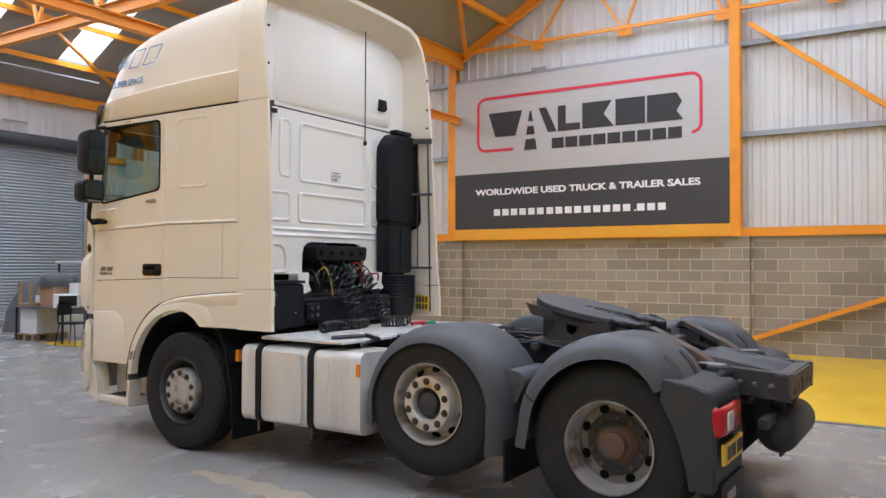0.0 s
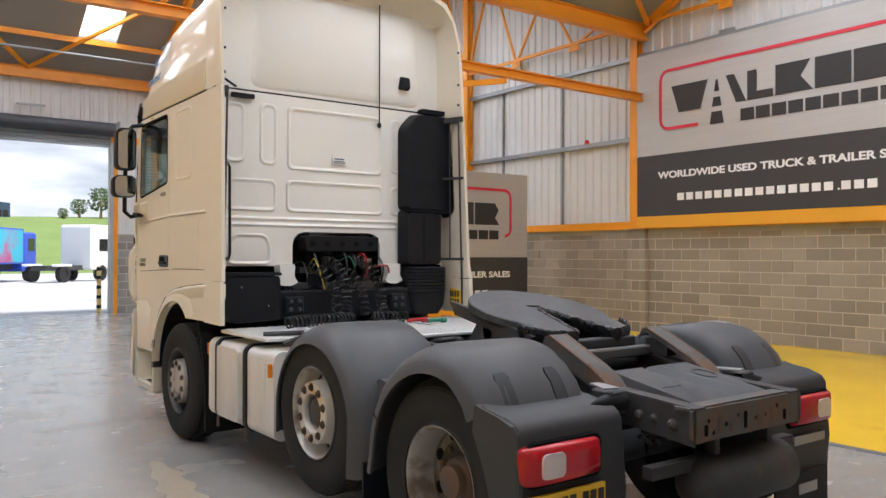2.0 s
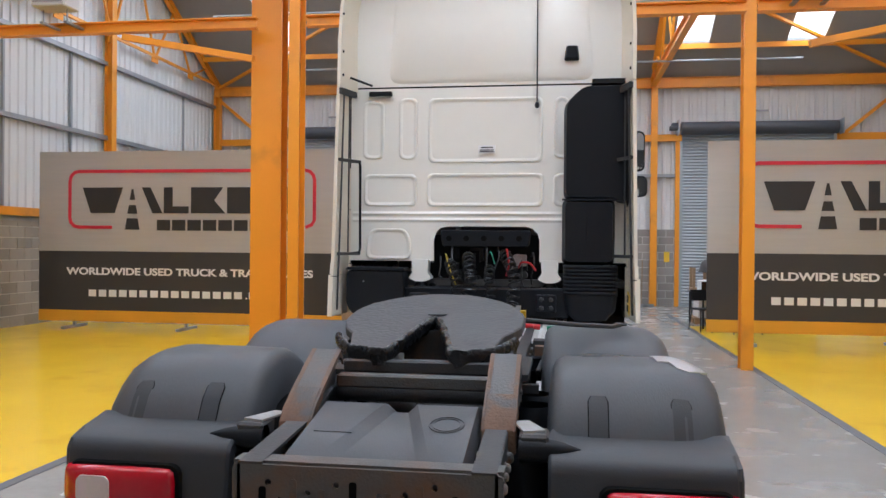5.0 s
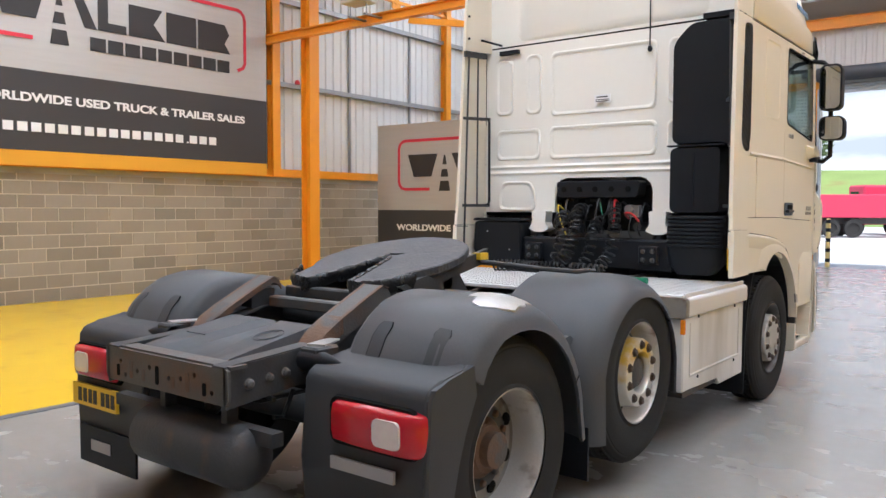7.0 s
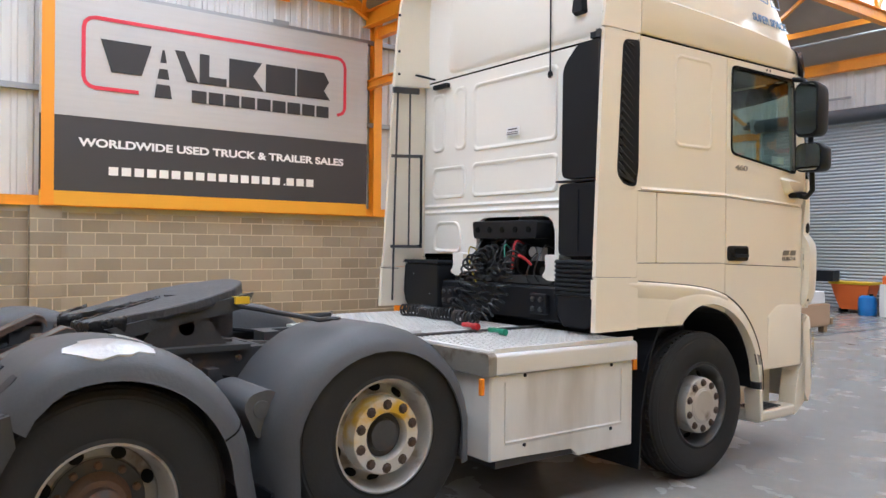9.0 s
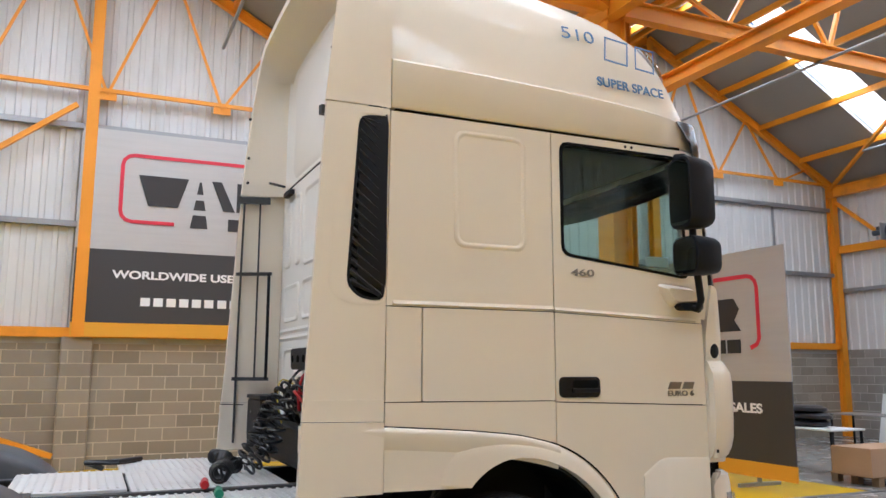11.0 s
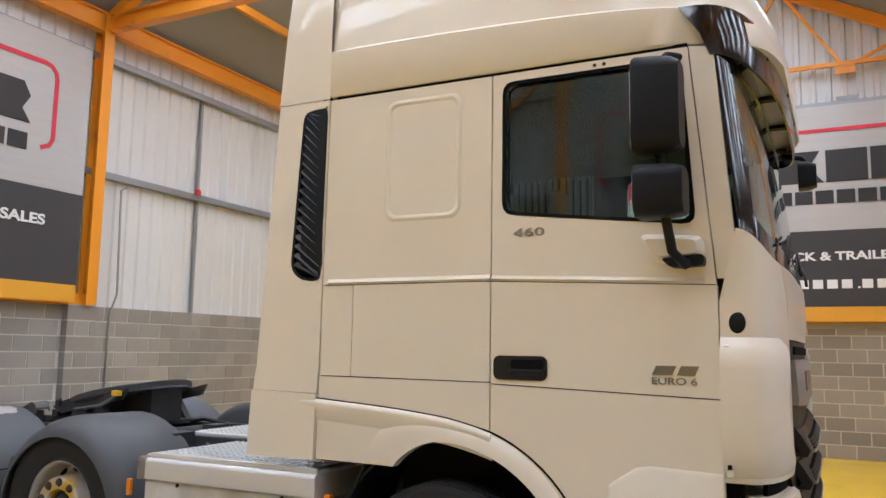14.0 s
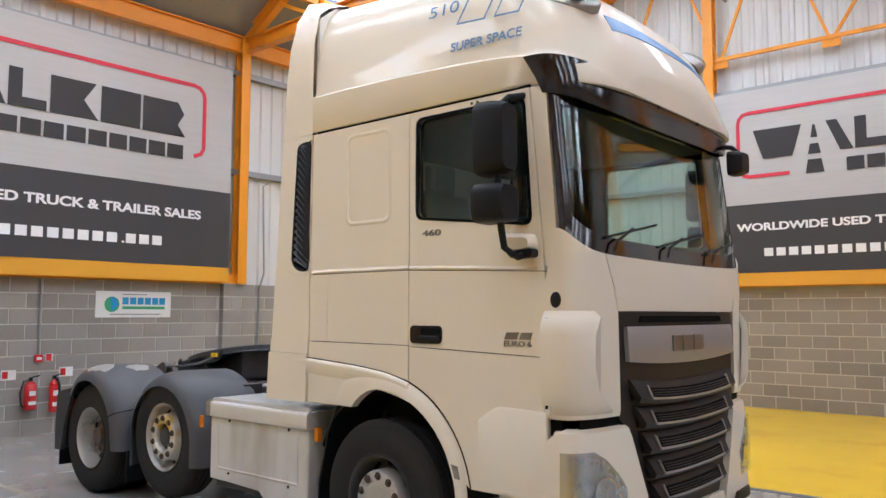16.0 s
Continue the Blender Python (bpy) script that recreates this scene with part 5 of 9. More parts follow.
for k in range(5):
    z, w = 1.195 - 0.147 * k, 0.585 - 0.045 * k
    full = 0.72 - 0.055 * k
    dip = lambda x, z=z: z + 0.025 * (x / 0.6) ** 2
    bm = B()
    skin(bm, [(lambda x: dip(x) - 0.058, -full, full, 0.045), (lambda x: dip(x) - 0.03, -full, full, 0.06), (lambda x: dip(x) + 0.03, -full - 0.02, full + 0.02, 0.028), (lambda x: dip(x) + 0.07, -full - 0.03, full + 0.03, 0.0)], 16, 0.05)
    tp("grille_slat", bm, M_GRILLE, parent=gr, smooth=40)
    bm = B()
    skin(bm, [(lambda x: dip(x) - 0.022, -w, w, 0.062), (lambda x: dip(x) + 0.032, -w - 0.012, w + 0.012, 0.034)], 14, 0.012)
    tp("slat_opening", bm, M_GAP, parent=gr)
    for j in range(3):
        bm = B()
        skin(bm, [(lambda x: dip(x) - 0.012 + 0.014 * j, -w + 0.02, w - 0.02, 0.0635 - 0.007 * j), (lambda x: dip(x) - 0.006 + 0.014 * j, -w + 0.02, w - 0.02, 0.0605 - 0.007 * j)], 12, 0.006)
        tp("slat_mesh_bar", bm, M_GRILLE, parent=gr)
    bm = B()
    skin(bm, [(lambda x: dip(x) - 0.036, -w - 0.004, w + 0.004, 0.068), (lambda x: dip(x) - 0.022, -w - 0.008, w + 0.008, 0.07)], 16, 0.012)
    for s in (-1, 1):
        skin(bm, [(lambda x: dip(x) - 0.036, s * (w + 0.012), s * (w - 0.004), 0.068), (lambda x: dip(x) + 0.045, s * (w + 0.024), s * (w + 0.008), 0.036)], 2, 0.012)
    tp("slat_trim", bm, M_GRILLE_PLATE, parent=gr)
bm = B()
skin(bm, [(0.33, -0.49, 0.49, 0.03), (0.40, -0.53, 0.53, 0.04), (0.47, -0.54, 0.54, 0.02)], 12, 0.08)
tp("bumper_centre", bm, M_CREAM, smooth=40)
# sun visor
bm = B()
skin(bm, [(lambda x: 2.845 + 0.10 * (abs(x) / 1.25) ** 3, -1.235, 1.235, 0.008), (lambda x: 2.96 + 0.08 * (abs(x) / 1.25) ** 2.5, -1.245, 1.245, 0.016), (lambda x: 3.085 + 0.09 * (abs(x) / 1.25) ** 2, -1.25, 1.25, -0.002)], 34, 0.012, 5.22, 0.38, 1.25, 3.0)
vis = tp("sun_visor", bm, M_VISOR, "smoked brown-black external sun visor", smooth=40)
for x in (-0.9, -0.3, 0.3, 0.9):
    bm = B()
    y = front_y(x, 5.22, 0.38, 1.25, 3.0)
    box(bm, x - 0.03, x + 0.03, y - 0.12, y - 0.01, 2.98, 3.0)
    tp("visor_bracket", bm, M_BLACK, parent=vis)
    bm = B()
    lathe(bm, [(y + 0.012, 0.0), (y + 0.012, 0.012), (y + 0.018, 0.01), (y + 0.019, 0.0)], 8, "y", (x, 0, 3.0))
    tp("visor_screw", bm, M_BLACK, parent=vis)
# wipers, parked low along the sill
for x0, x1, z1 in ((-0.95, -0.42, 2.17), (-0.28, 0.28, 2.18), (0.42, 0.93, 2.19)):
    bm = B()

    def on_screen(x, z, out=0.02):
        return (x, front_y(x) + out - 0.125 * max(0, z - 2.0), z)
    tube(bm, [on_screen(x1, 2.04, 0.03), on_screen(x1 - 0.05, 2.10, 0.03), on_screen((x0 + x1) / 2, z1, 0.022)], 0.009, 6)
    wp = tp("wiper", bm, M_BLACK, "black windscreen wiper", smooth=40)
    bm = B()
    tube(bm, [on_screen(x0 + (x1 - x0) * f, z1 + 0.035 - 0.10 * f, 0.012) for f in (-0.15, 0.3, 0.7, 1.05)], 0.008, 6)
    tp("wiper_blade", bm, M_BLACK, parent=wp, smooth=40)
# kerb mirror on the near corner and the nose mirror
bm = B()
o = rounded(-1.02, -0.84, 2.72, 2.90, 0.04)
loft(bm, [[(p[0], 5.60, p[1]) for p in o], [(p[0], 5.66, p[1]) for p in o], [(-0.93 + (p[0] + 0.93) * .8, 5.71, 2.81 + (p[1] - 2.81) * .8) for p in o]])
tube(bm, [(-0.92, 5.66, 2.89), (-0.9, 5.62, 2.93), (-0.88, 5.5, 2.95)], 0.018, 6)
tp("front_mirror", bm, M_BLACK, "small black front kerb mirror", smooth=40)

# ---- cab interior ----
bm = B()
box(bm, -1.19, 1.19, 3.36, 5.3, 1.30, 1.36)
tp("cab_floor", bm, M_CABIN_DARK)
bm = B()
box(bm, -1.15, 1.15, 3.36, 5.3, 2.965, 2.98)
tp("headlining", bm, M_CABIN_DARK)
bm = B()
loft(bm, [[(x, 4.98, 1.4), (x, 4.98, 1.98), (x, 5.08, 2.08), (x, 5.4, 2.05), (x, 5.4, 1.4)] for x in (-1.1, 1.1)])
tp("dashboard", bm, M_CABIN_DARK, "dark cab dashboard", smooth=40)
for s in (-1, 1):
    bm = B()
    box(bm, s * 0.62 - 0.25, s * 0.62 + 0.25, 4.15, 4.65, 1.75, 1.9)
    st = tp("cab_seat", bm, M_CABIN, "grey fabric cab seat", bevel=0.03)
    bm = B()
    loft(bm, [[(s * 0.62 + w, y, z) for w, y in ((-0.24, 0), (0.24, 0), (0.24, 0.12), (-0.24, 0.12)) for y in (y + yy,)] for z, yy in ((1.88, 4.12), (2.3, 4.04), (2.55, 4.0))])
    tp("seat_back", bm, M_CABIN, parent=st, bevel=0.02)
    bm = B()
    box(bm, s * 0.62 - 0.13, s * 0.62 + 0.13, 3.99, 4.09, 2.56, 2.76)
    tp("headrest", bm, M_CABIN, parent=st, bevel=0.02)
bm = B()
pts = [(0.62 + 0.23 * math.cos(a), 4.86 - 0.09 * math.sin(a), 2.12 + 0.2 * math.sin(a)) for a in [2 * math.pi * k / 20 for k in range(21)]]
tube(bm, pts, 0.016, 6)
bar(bm, (0.42, 4.86, 2.12), (0.82, 4.86, 2.12), 0.03, 0.05)
bar(bm, (0.62, 4.86, 2.12), (0.62, 5.08, 1.95), 0.05, 0.05)
tp("steering_wheel", bm, M_CABIN_DARK, "dark steering wheel")
bm = B()
for k in range(12):
    y = 3.55 + 0.055 * k
    loft(bm, [[(-1.0, y, z), (-1.0, y + 0.03, z), (-0.97, y + 0.03, z), (-0.97, y, z)] for z in (1.9, 2.95)])
tp("curtain", bm, M_CABIN)
bm = B()
box(bm, 1.196, 1.199, 4.98, 5.15, 2.26, 2.32)
tp("dealer_sticker", bm, M_WHITE_INK, "small white paper sticker inside the window")

# ---- cab rear wall ----
bm = B()
plate(bm, [(-1.2, 1.515), (-0.45, 1.515), (-0.45, 1.70)] + list(reversed([(-0.45 + 0.12 - 0.12 * math.sin(radians(a)), 1.70 + 0.12 * math.cos(radians(a))) for a in (0, 30, 60)]))
      + list(reversed([(0.47 - 0.12 + 0.12 * math.cos(radians(a)), 1.70 + 0.12 * math.sin(radians(a))) for a in (30, 60, 90)]))
      + [(0.47, 1.70), (0.47, 1.515), (1.2, 1.515), (1.2, 3.031), (-1.2, 3.031)], [], "y", 3.325, 3.36)
rear = tp("rear_wall", bm, M_CREAM_BACK, "chalky white rear cab wall with pressed panels")
bm = B()
plate(bm, [(-1.2, 3.045), (1.2, 3.045), (1.2, 3.88), (1.05, 4.0), (-1.05, 4.0), (-1.2, 3.88)], [], "y", 3.322, 3.35)
pillow(bm, round_poly([(-0.86, 3.07), (0.92, 3.07), (0.85, 3.95), (-0.8, 3.95)], 0.1), "y", 3.323, 3.305, 0.03)
upper = tp("rear_upper_wall", bm, M_CREAM_BACK, "white upper rear wall of the roof", smooth=30)
bm = B()
box(bm, -1.2, 1.2, 3.328, 3.35, 3.031, 3.045)
tp("rear_seam", bm, M_GAP)
for x0, x1, z0, z1 in ((-1.075, -0.915, 2.425, 2.91), (-0.752, -0.615, 2.42, 2.93), (-0.49, 0.475, 2.39, 2.925), (-1.065, -0.62, 2.01, 2.262), (-0.50, 0.485, 2.008, 2.268), (0.60, 0.70, 2.42, 2.92), (0.6, 1.1, 2.01, 2.265)):
    bm = B()
    o = rounded(x0, x1, z0, z1, 0.045, 4)
    c = ((x0 + x1) / 2, (z0 + z1) / 2)

    def grow(d, y):
        hx, hz = (x1 - x0) / 2, (z1 - z0) / 2
        return [(c[0] + (p[0] - c[0]) * (1 + d / hx), y, c[1] + (p[1] - c[1]) * (1 + d / hz)) for p in o]
    loft(bm, [grow(0.016, 3.326), grow(0.006, 3.312), grow(-0.008, 3.312), grow(-0.022, 3.328), grow(-0.03, 3.328)], caps=False)
    tp("pressed_panel", bm, M_CREAM_BACK, parent=rear, smooth=50)
bm = B()
o = round_poly([(-1.06, 1.525), (-0.65, 1.525), (-0.65, 1.70), (-0.70, 1.80), (-1.01, 1.80), (-1.06, 1.70)], 0.06)
loft(bm, [[(p[0], 3.326, p[1]) for p in o], [(-0.855 + (p[0] + 0.855) * 0.96, 3.312, 1.66 + (p[1] - 1.66) * 0.95) for p in o], [(-0.855 + (p[0] + 0.855) * 0.91, 3.312, 1.66 + (p[1] - 1.66) * 0.89) for p in o], [(-0.855 + (p[0] + 0.855) * 0.80, 3.3245, 1.66 + (p[1] - 1.66) * 0.76) for p in o]])
tp("corner_recess", bm, M_CREAM_BACK, parent=rear)
bm = B()
for z in (1.93, 1.875):
    loft(bm, [[(x, 3.326, z + 0.022), (x, 3.313, z), (x, 3.326, z - 0.022)] for x in (-1.18, 0.66)])
tp("rear_rib", bm, M_CREAM_BACK, parent=rear, smooth=30)
for x in (-0.55, 0.56):
    bm = B()
    prism(bm, round_poly([(x - 0.075, 1.53), (x + 0.075, 1.53), (x + 0.065, 1.42), (x + 0.105, 1.37), (x + 0.04, 1.34), (x - 0.04, 1.34), (x - 0.105, 1.37), (x - 0.065, 1.42)], 0.02), "y", 3.21, 3.33)
    tp("cab_mount", bm, M_CREAM_BACK, "white cab mount bracket", parent=rear)
    bm = B()
    lathe(bm, [(1.1, 0.06), (1.16, 0.07), (1.3, 0.07), (1.33, 0.05), (1.385, 0.045)], 12, "z", (x, 3.28, 0))
    tp("cab_air_spring", bm, M_BLACK, parent=rear, smooth=40)
bm = B()
box(bm, -0.062, 0.086, 3.304, 3.308, 2.452, 2.522)
tp("rear_label", bm, M_WHITE_INK, "small white dealer label", parent=rear)
bm = B()
box(bm, -0.04, 0.064, 3.3018, 3.3036, 2.499, 2.509)
box(bm, -0.05, 0.074, 3.3018, 3.3036, 2.478, 2.484)
box(bm, -0.05, 0.074, 3.3018, 3.3036, 2.464, 2.470)
tp("label_bars", bm, M_WING, parent=rear)
bm = B()
pillow(bm, round_poly([(0.66, 3.23), (0.80, 3.23), (0.785, 3.37), (0.68, 3.37)], 0.02), "y", 3.32, 3.26, 0.02)
tp("rear_vent_cap", bm, M_BLACK, "black cap on the rear wall", parent=upper)
bm = B()
tube(bm, [(0.44, 3.29, 2.86), (0.437, 3.285, 4.02)], 0.006, 6)
lathe(bm, [(2.83, 0.0), (2.838, 0.016), (2.86, 0.022), (2.88, 0.015), (2.89, 0.0)], 10, "z", (0.44, 3.29, 0))
tp("rear_cable", bm, M_BLACK, "black cable with a knob", smooth=40)
bm = B()
tube(bm, [(-1.18, 3.2, 3.11), (-1.0, 3.28, 3.05)], 0.01, 6)
box(bm, -1.03, -0.83, 3.28, 3.32, 2.965, 3.0)
tp("rear_lamp_bracket", bm, M_BLACK)
bm = B()
box(bm, 0.9, 1.17, 3.22, 3.31, 3.02, 3.06)
tp("rear_lamp_bracket", bm, M_BLACK)
# grab rail
bm = B()
tube(bm, [(-1.17, 3.18, 2.375), (-1.10, 3.2, 2.375), (-1.085, 3.2, 2.35), (-1.08, 3.2, 1.62), (-1.09, 3.2, 1.585), (-1.17, 3.2, 1.575)], 0.012, 8)
tp("grab_rail", bm, M_BLACK, "black grab rail", smooth=40)
# air intake stack
bm = B()
o = round_poly([(0.67, 2.05), (1.10, 2.05), (1.13, 2.02), (1.235, 2.02), (1.25, 2.1), (1.25, 2.96), (1.2, 3.01), (0.82, 3.01), (0.67, 2.86)], 0.06)
pillow(bm, o, "y", 3.318, 3.17, 0.02)
ink = tp("air_intake", bm, M_BLACK, "black moulded air intake stack with bellows", smooth=40)
bm = B()
pillow(bm, round_poly([(0.66, 1.5), (1.10, 1.5), (1.10, 2.05), (0.66, 2.05)], 0.05), "y", 3.30, 3.15, 0.025)
box(bm, 0.868, 0.876, 3.142, 3.15, 1.56, 1.98)
box(bm, 0.66, 1.11, 3.14, 3.2, 2.038, 2.05)
tp("intake_duct", bm, M_BLACK, parent=ink, smooth=40)
for k in range(8):
    bm = B()
    o = rounded(0.67, 1.12, 3.1, 3.31, 0.07)
    z = 1.25 + 0.031 * k
    loft(bm, [[(p[0] * 0.99 + 0.009, p[1], z) for p in o], [(p[0], p[1] - 0.012, z + 0.01) for p in o], [(p[0], p[1] - 0.012, z + 0.02) for p in o], [(p[0] * 0.99 + 0.009, p[1], z + 0.031) for p in o]])
    tp("bellows_rib", bm, M_BLACK, parent=ink)
bm = B()
loft(bm, [[(0.895 + (p[0] - 0.895) * k, p[1], z) for p in rounded(0.67, 1.12, 3.1, 3.31, 0.07)] for z, k in ((1.25, 1.0), (1.12, 0.92), (1.04, 0.6))])
tp("intake_elbow", bm, M_BLACK, parent=ink, smooth=40)
# black box behind the cab and the engine bay
bm = B()
prism(bm, round_poly([(-1.17, 1.435), (-0.67, 1.435), (-0.665, 1.05), (-1.10, 1.04), (-1.175, 1.14)], 0.04), "y", 3.09, 3.28)
bx = tp("storage_box", bm, M_BLACK, "black plastic box behind the cab", smooth=40, bevel=0.012)
bm = B()
prism(bm, round_poly([(-1.18, 1.437), (-0.66, 1.437), (-0.67, 1.462), (-1.16, 1.462)], 0.008), "y", 3.082, 3.288)
tp("box_lid", bm, M_BLACK, parent=bx)
for x, z in ((-1.02, 1.34), (-0.78, 1.18)):
    bm = B()
    lathe(bm, [(3.089, 0.0), (3.089, 0.008), (3.084, 0.006), (3.083, 0.0)], 8, "y", (x, 0, z))
    tp("box_rivet", bm, M_GALV, parent=bx)
bm = B()
box(bm, -0.6, 0.62, 3.5, 4.6, 0.75, 1.75)
tp("engine_cover", bm, M_BLACK, "dark engine under the cab")
bm = B()
prism(bm, round_poly([(-0.36, 1.645), (0.38, 1.645), (0.40, 1.785), (-0.38, 1.785)], 0.03), "y", 3.22, 3.38)
cr = tp("crossmember", bm, M_BLACK, "black drilled crossmember", bevel=0.006)
for x in (-0.3, -0.15, 0.0, 0.15, 0.3):
    bm = B()
    lathe(bm, [(3.213, 0.0), (3.213, 0.026), (3.219, 0.026), (3.219, 0.0)], 6, "y", (x, 0, 1.715))
    tp("crossmember_hole", bm, M_GAP, parent=cr)
rnd = random.Random(4)
for k in range(26):
    bm = B()
    x, z = rnd.uniform(-0.55, 0.55), rnd.uniform(1.0, 1.62)
    w, h, d = rnd.uniform(0.04, 0.16), rnd.uniform(0.03, 0.12), rnd.uniform(0.03, 0.1)
    y = 3.42 - d
    if rnd.random() < 0.5:
        box(bm, x - w / 2, x + w / 2, y, 3.5, z - h / 2, z + h / 2)
    else:
        lathe(bm, [(y, 0.0), (y, h / 2), (3.5, h / 2)], 10, "y", (x, 0, z))
    tp("engine_fitting", bm, rnd.choice((M_BLACK, M_CHASSIS, M_BLACK)))
bm = B()
lathe(bm, [(3.28, 0.0), (3.28, 0.04), (3.34, 0.04), (3.34, 0)], 12, "y", (0.28, 0, 1.545))
box(bm, 0.26, 0.36, 3.3, 3.36, 1.48, 1.58)
tp("bay_connector", bm, M_GRILLE_PLATE)
bm = B()
box(bm, -0.68, 0.72, 3.14, 3.26, 1.05, 1.30)
tp("rear_suspension_beam", bm, M_BLACK, "black cab suspension beam", bevel=0.015)
for s in (-1, 1):
    bm = B()
    box(bm, min(s * 0.45, s * 0.62), max(s * 0.45, s * 0.62), 3.09, 3.14, 1.10, 1.25)
    bpl = tp("bolt_plate", bm, M_BLACK, bevel=0.01)
    for dx in (0.495, 0.575):
        for z in (1.14, 1.21):
            bm = B()
            lathe(bm, [(3.09, 0.02), (3.078, 0.019), (3.074, 0.012), (3.073, 0.0)], 10, "y", (s * dx, 0, z))
            tp("plate_bolt", bm, M_CHASSIS, parent=bpl, smooth=30)


def hose_coil(line, r, turns, wire):
    """A coiled line wound round a bent axis through the points of line."""
    bm = B()
    pts = finer([tuple(p) for p in line], 12)
    total = len(pts) - 1
    out = []
    n = turns * 12
    side = None
    for k in range(n + 1):
        f = k / n * total
        i0 = min(int(f), total - 1)
        p, q = Vector(pts[i0]), Vector(pts[i0 + 1])
        d = (q - p).normalized()
        side = d.orthogonal().normalized() if side is None else (side - d * side.dot(d)).normalized()
        ang = 2 * math.pi * turns * k / n
        fade = min(1, k / 8, (n - k) / 8)
        out.append(p.lerp(q, f - i0) + (side * math.cos(ang) + d.cross(side) * math.sin(ang)) * r * fade)
    tube(bm, out, wire, 5)
    tp("coiled_air_hose", bm, M_HOSE, "black coiled air line", smooth=60)


for line, r, turns in ((((-0.14, 3.30, 1.55), (-0.12, 3.14, 1.52), (-0.09, 3.03, 1.38), (-0.11, 2.96, 1.20), (-0.16, 2.88, 1.08)), 0.050, 15),
                       (((-0.10, 2.84, 1.062), (-0.30, 2.80, 1.062), (-0.52, 2.84, 1.062), (-0.76, 2.80, 1.055)), 0.044, 19),
                       (((0.16, 3.30, 1.58), (0.22, 3.14, 1.52), (0.27, 3.03, 1.38), (0.26, 2.96, 1.18), (0.22, 2.84, 1.075)), 0.046, 14),
                       (((0.04, 2.76, 1.064), (0.16, 2.70, 1.066), (0.36, 2.68, 1.066)), 0.048, 9),
                       (((-0.30, 3.28, 1.50), (-0.26, 3.10, 1.46), (-0.20, 3.0, 1.30), (-0.22, 2.90, 1.09)), 0.042, 10),
                       (((0.05, 3.28, 1.46), (0.06, 3.08, 1.40), (0.08, 2.98, 1.22), (0.05, 2.90, 1.08)), 0.040, 10)):
    hose_coil(line, r, turns, 0.0088)
rnd = random.Random(21)
for k in range(9):
    bm = B()
    x, z = -0.4 + 0.1 * k, rnd.uniform(1.5, 1.64)
    x2, z2 = x + rnd.uniform(-0.12, 0.12), rnd.uniform(1.28, 1.42)
    tube(bm, finer([(x, 3.42, z), (x + 0.02, 3.28, z + 0.03), (x + 0.03, 3.2, z - 0.06), ((x + x2) / 2, 3.18, (z + z2) / 2 - 0.05), (x2, 3.22, z2)], 4), rnd.choice((0.005, 0.007, 0.009)), 6)
    tp("air_line", bm, M_HOSE, smooth=60)
for (pts, m_, lab) in (([(0.18, 3.3, 1.6), (0.2, 3.18, 1.62), (0.22, 3.14, 1.5), (0.2, 3.15, 1.4)], M_RED_HOSE, "red air line"), ([(-0.3, 3.3, 1.5), (-0.32, 3.16, 1.58), (-0.28, 3.12, 1.46), (-0.22, 3.14, 1.3)], M_YELLOW_HOSE, "yellow cable"),
                     ([(0.30, 3.24, 1.47), (0.33, 3.10, 1.515), (0.40, 3.08, 1.51), (0.445, 3.12, 1.45)], M_RED_HOSE, "red air line"), ([(0.02, 3.3, 1.56), (0.06, 3.2, 1.6), (0.1, 3.16, 1.5)], M_GREEN_HOSE, "green air line")):
    bm = B()
    tube(bm, finer(pts, 4), 0.009 if lab == "red air line" else 0.0055, 7)
    tp("air_line", bm, m_, lab, smooth=60)
for (x, y, m_) in ((0.40, 2.60, M_RED_HOSE), (0.64, 2.64, M_GREEN_HOSE)):
    bm = B()
    z = 1.02 if x > 0.5 else 1.036
    tube(bm, [(x - 0.09, y, z), (x - 0.05, y, z), (x - 0.045, y, z + 0.004), (x + 0.05, y - 0.02, z + 0.004)], 0.017, 10)
    tube(bm, [(x + 0.05, y - 0.02, z), (x + 0.10, y - 0.02, z)], 0.023, 10)
    tp("air_coupling", bm, m_)

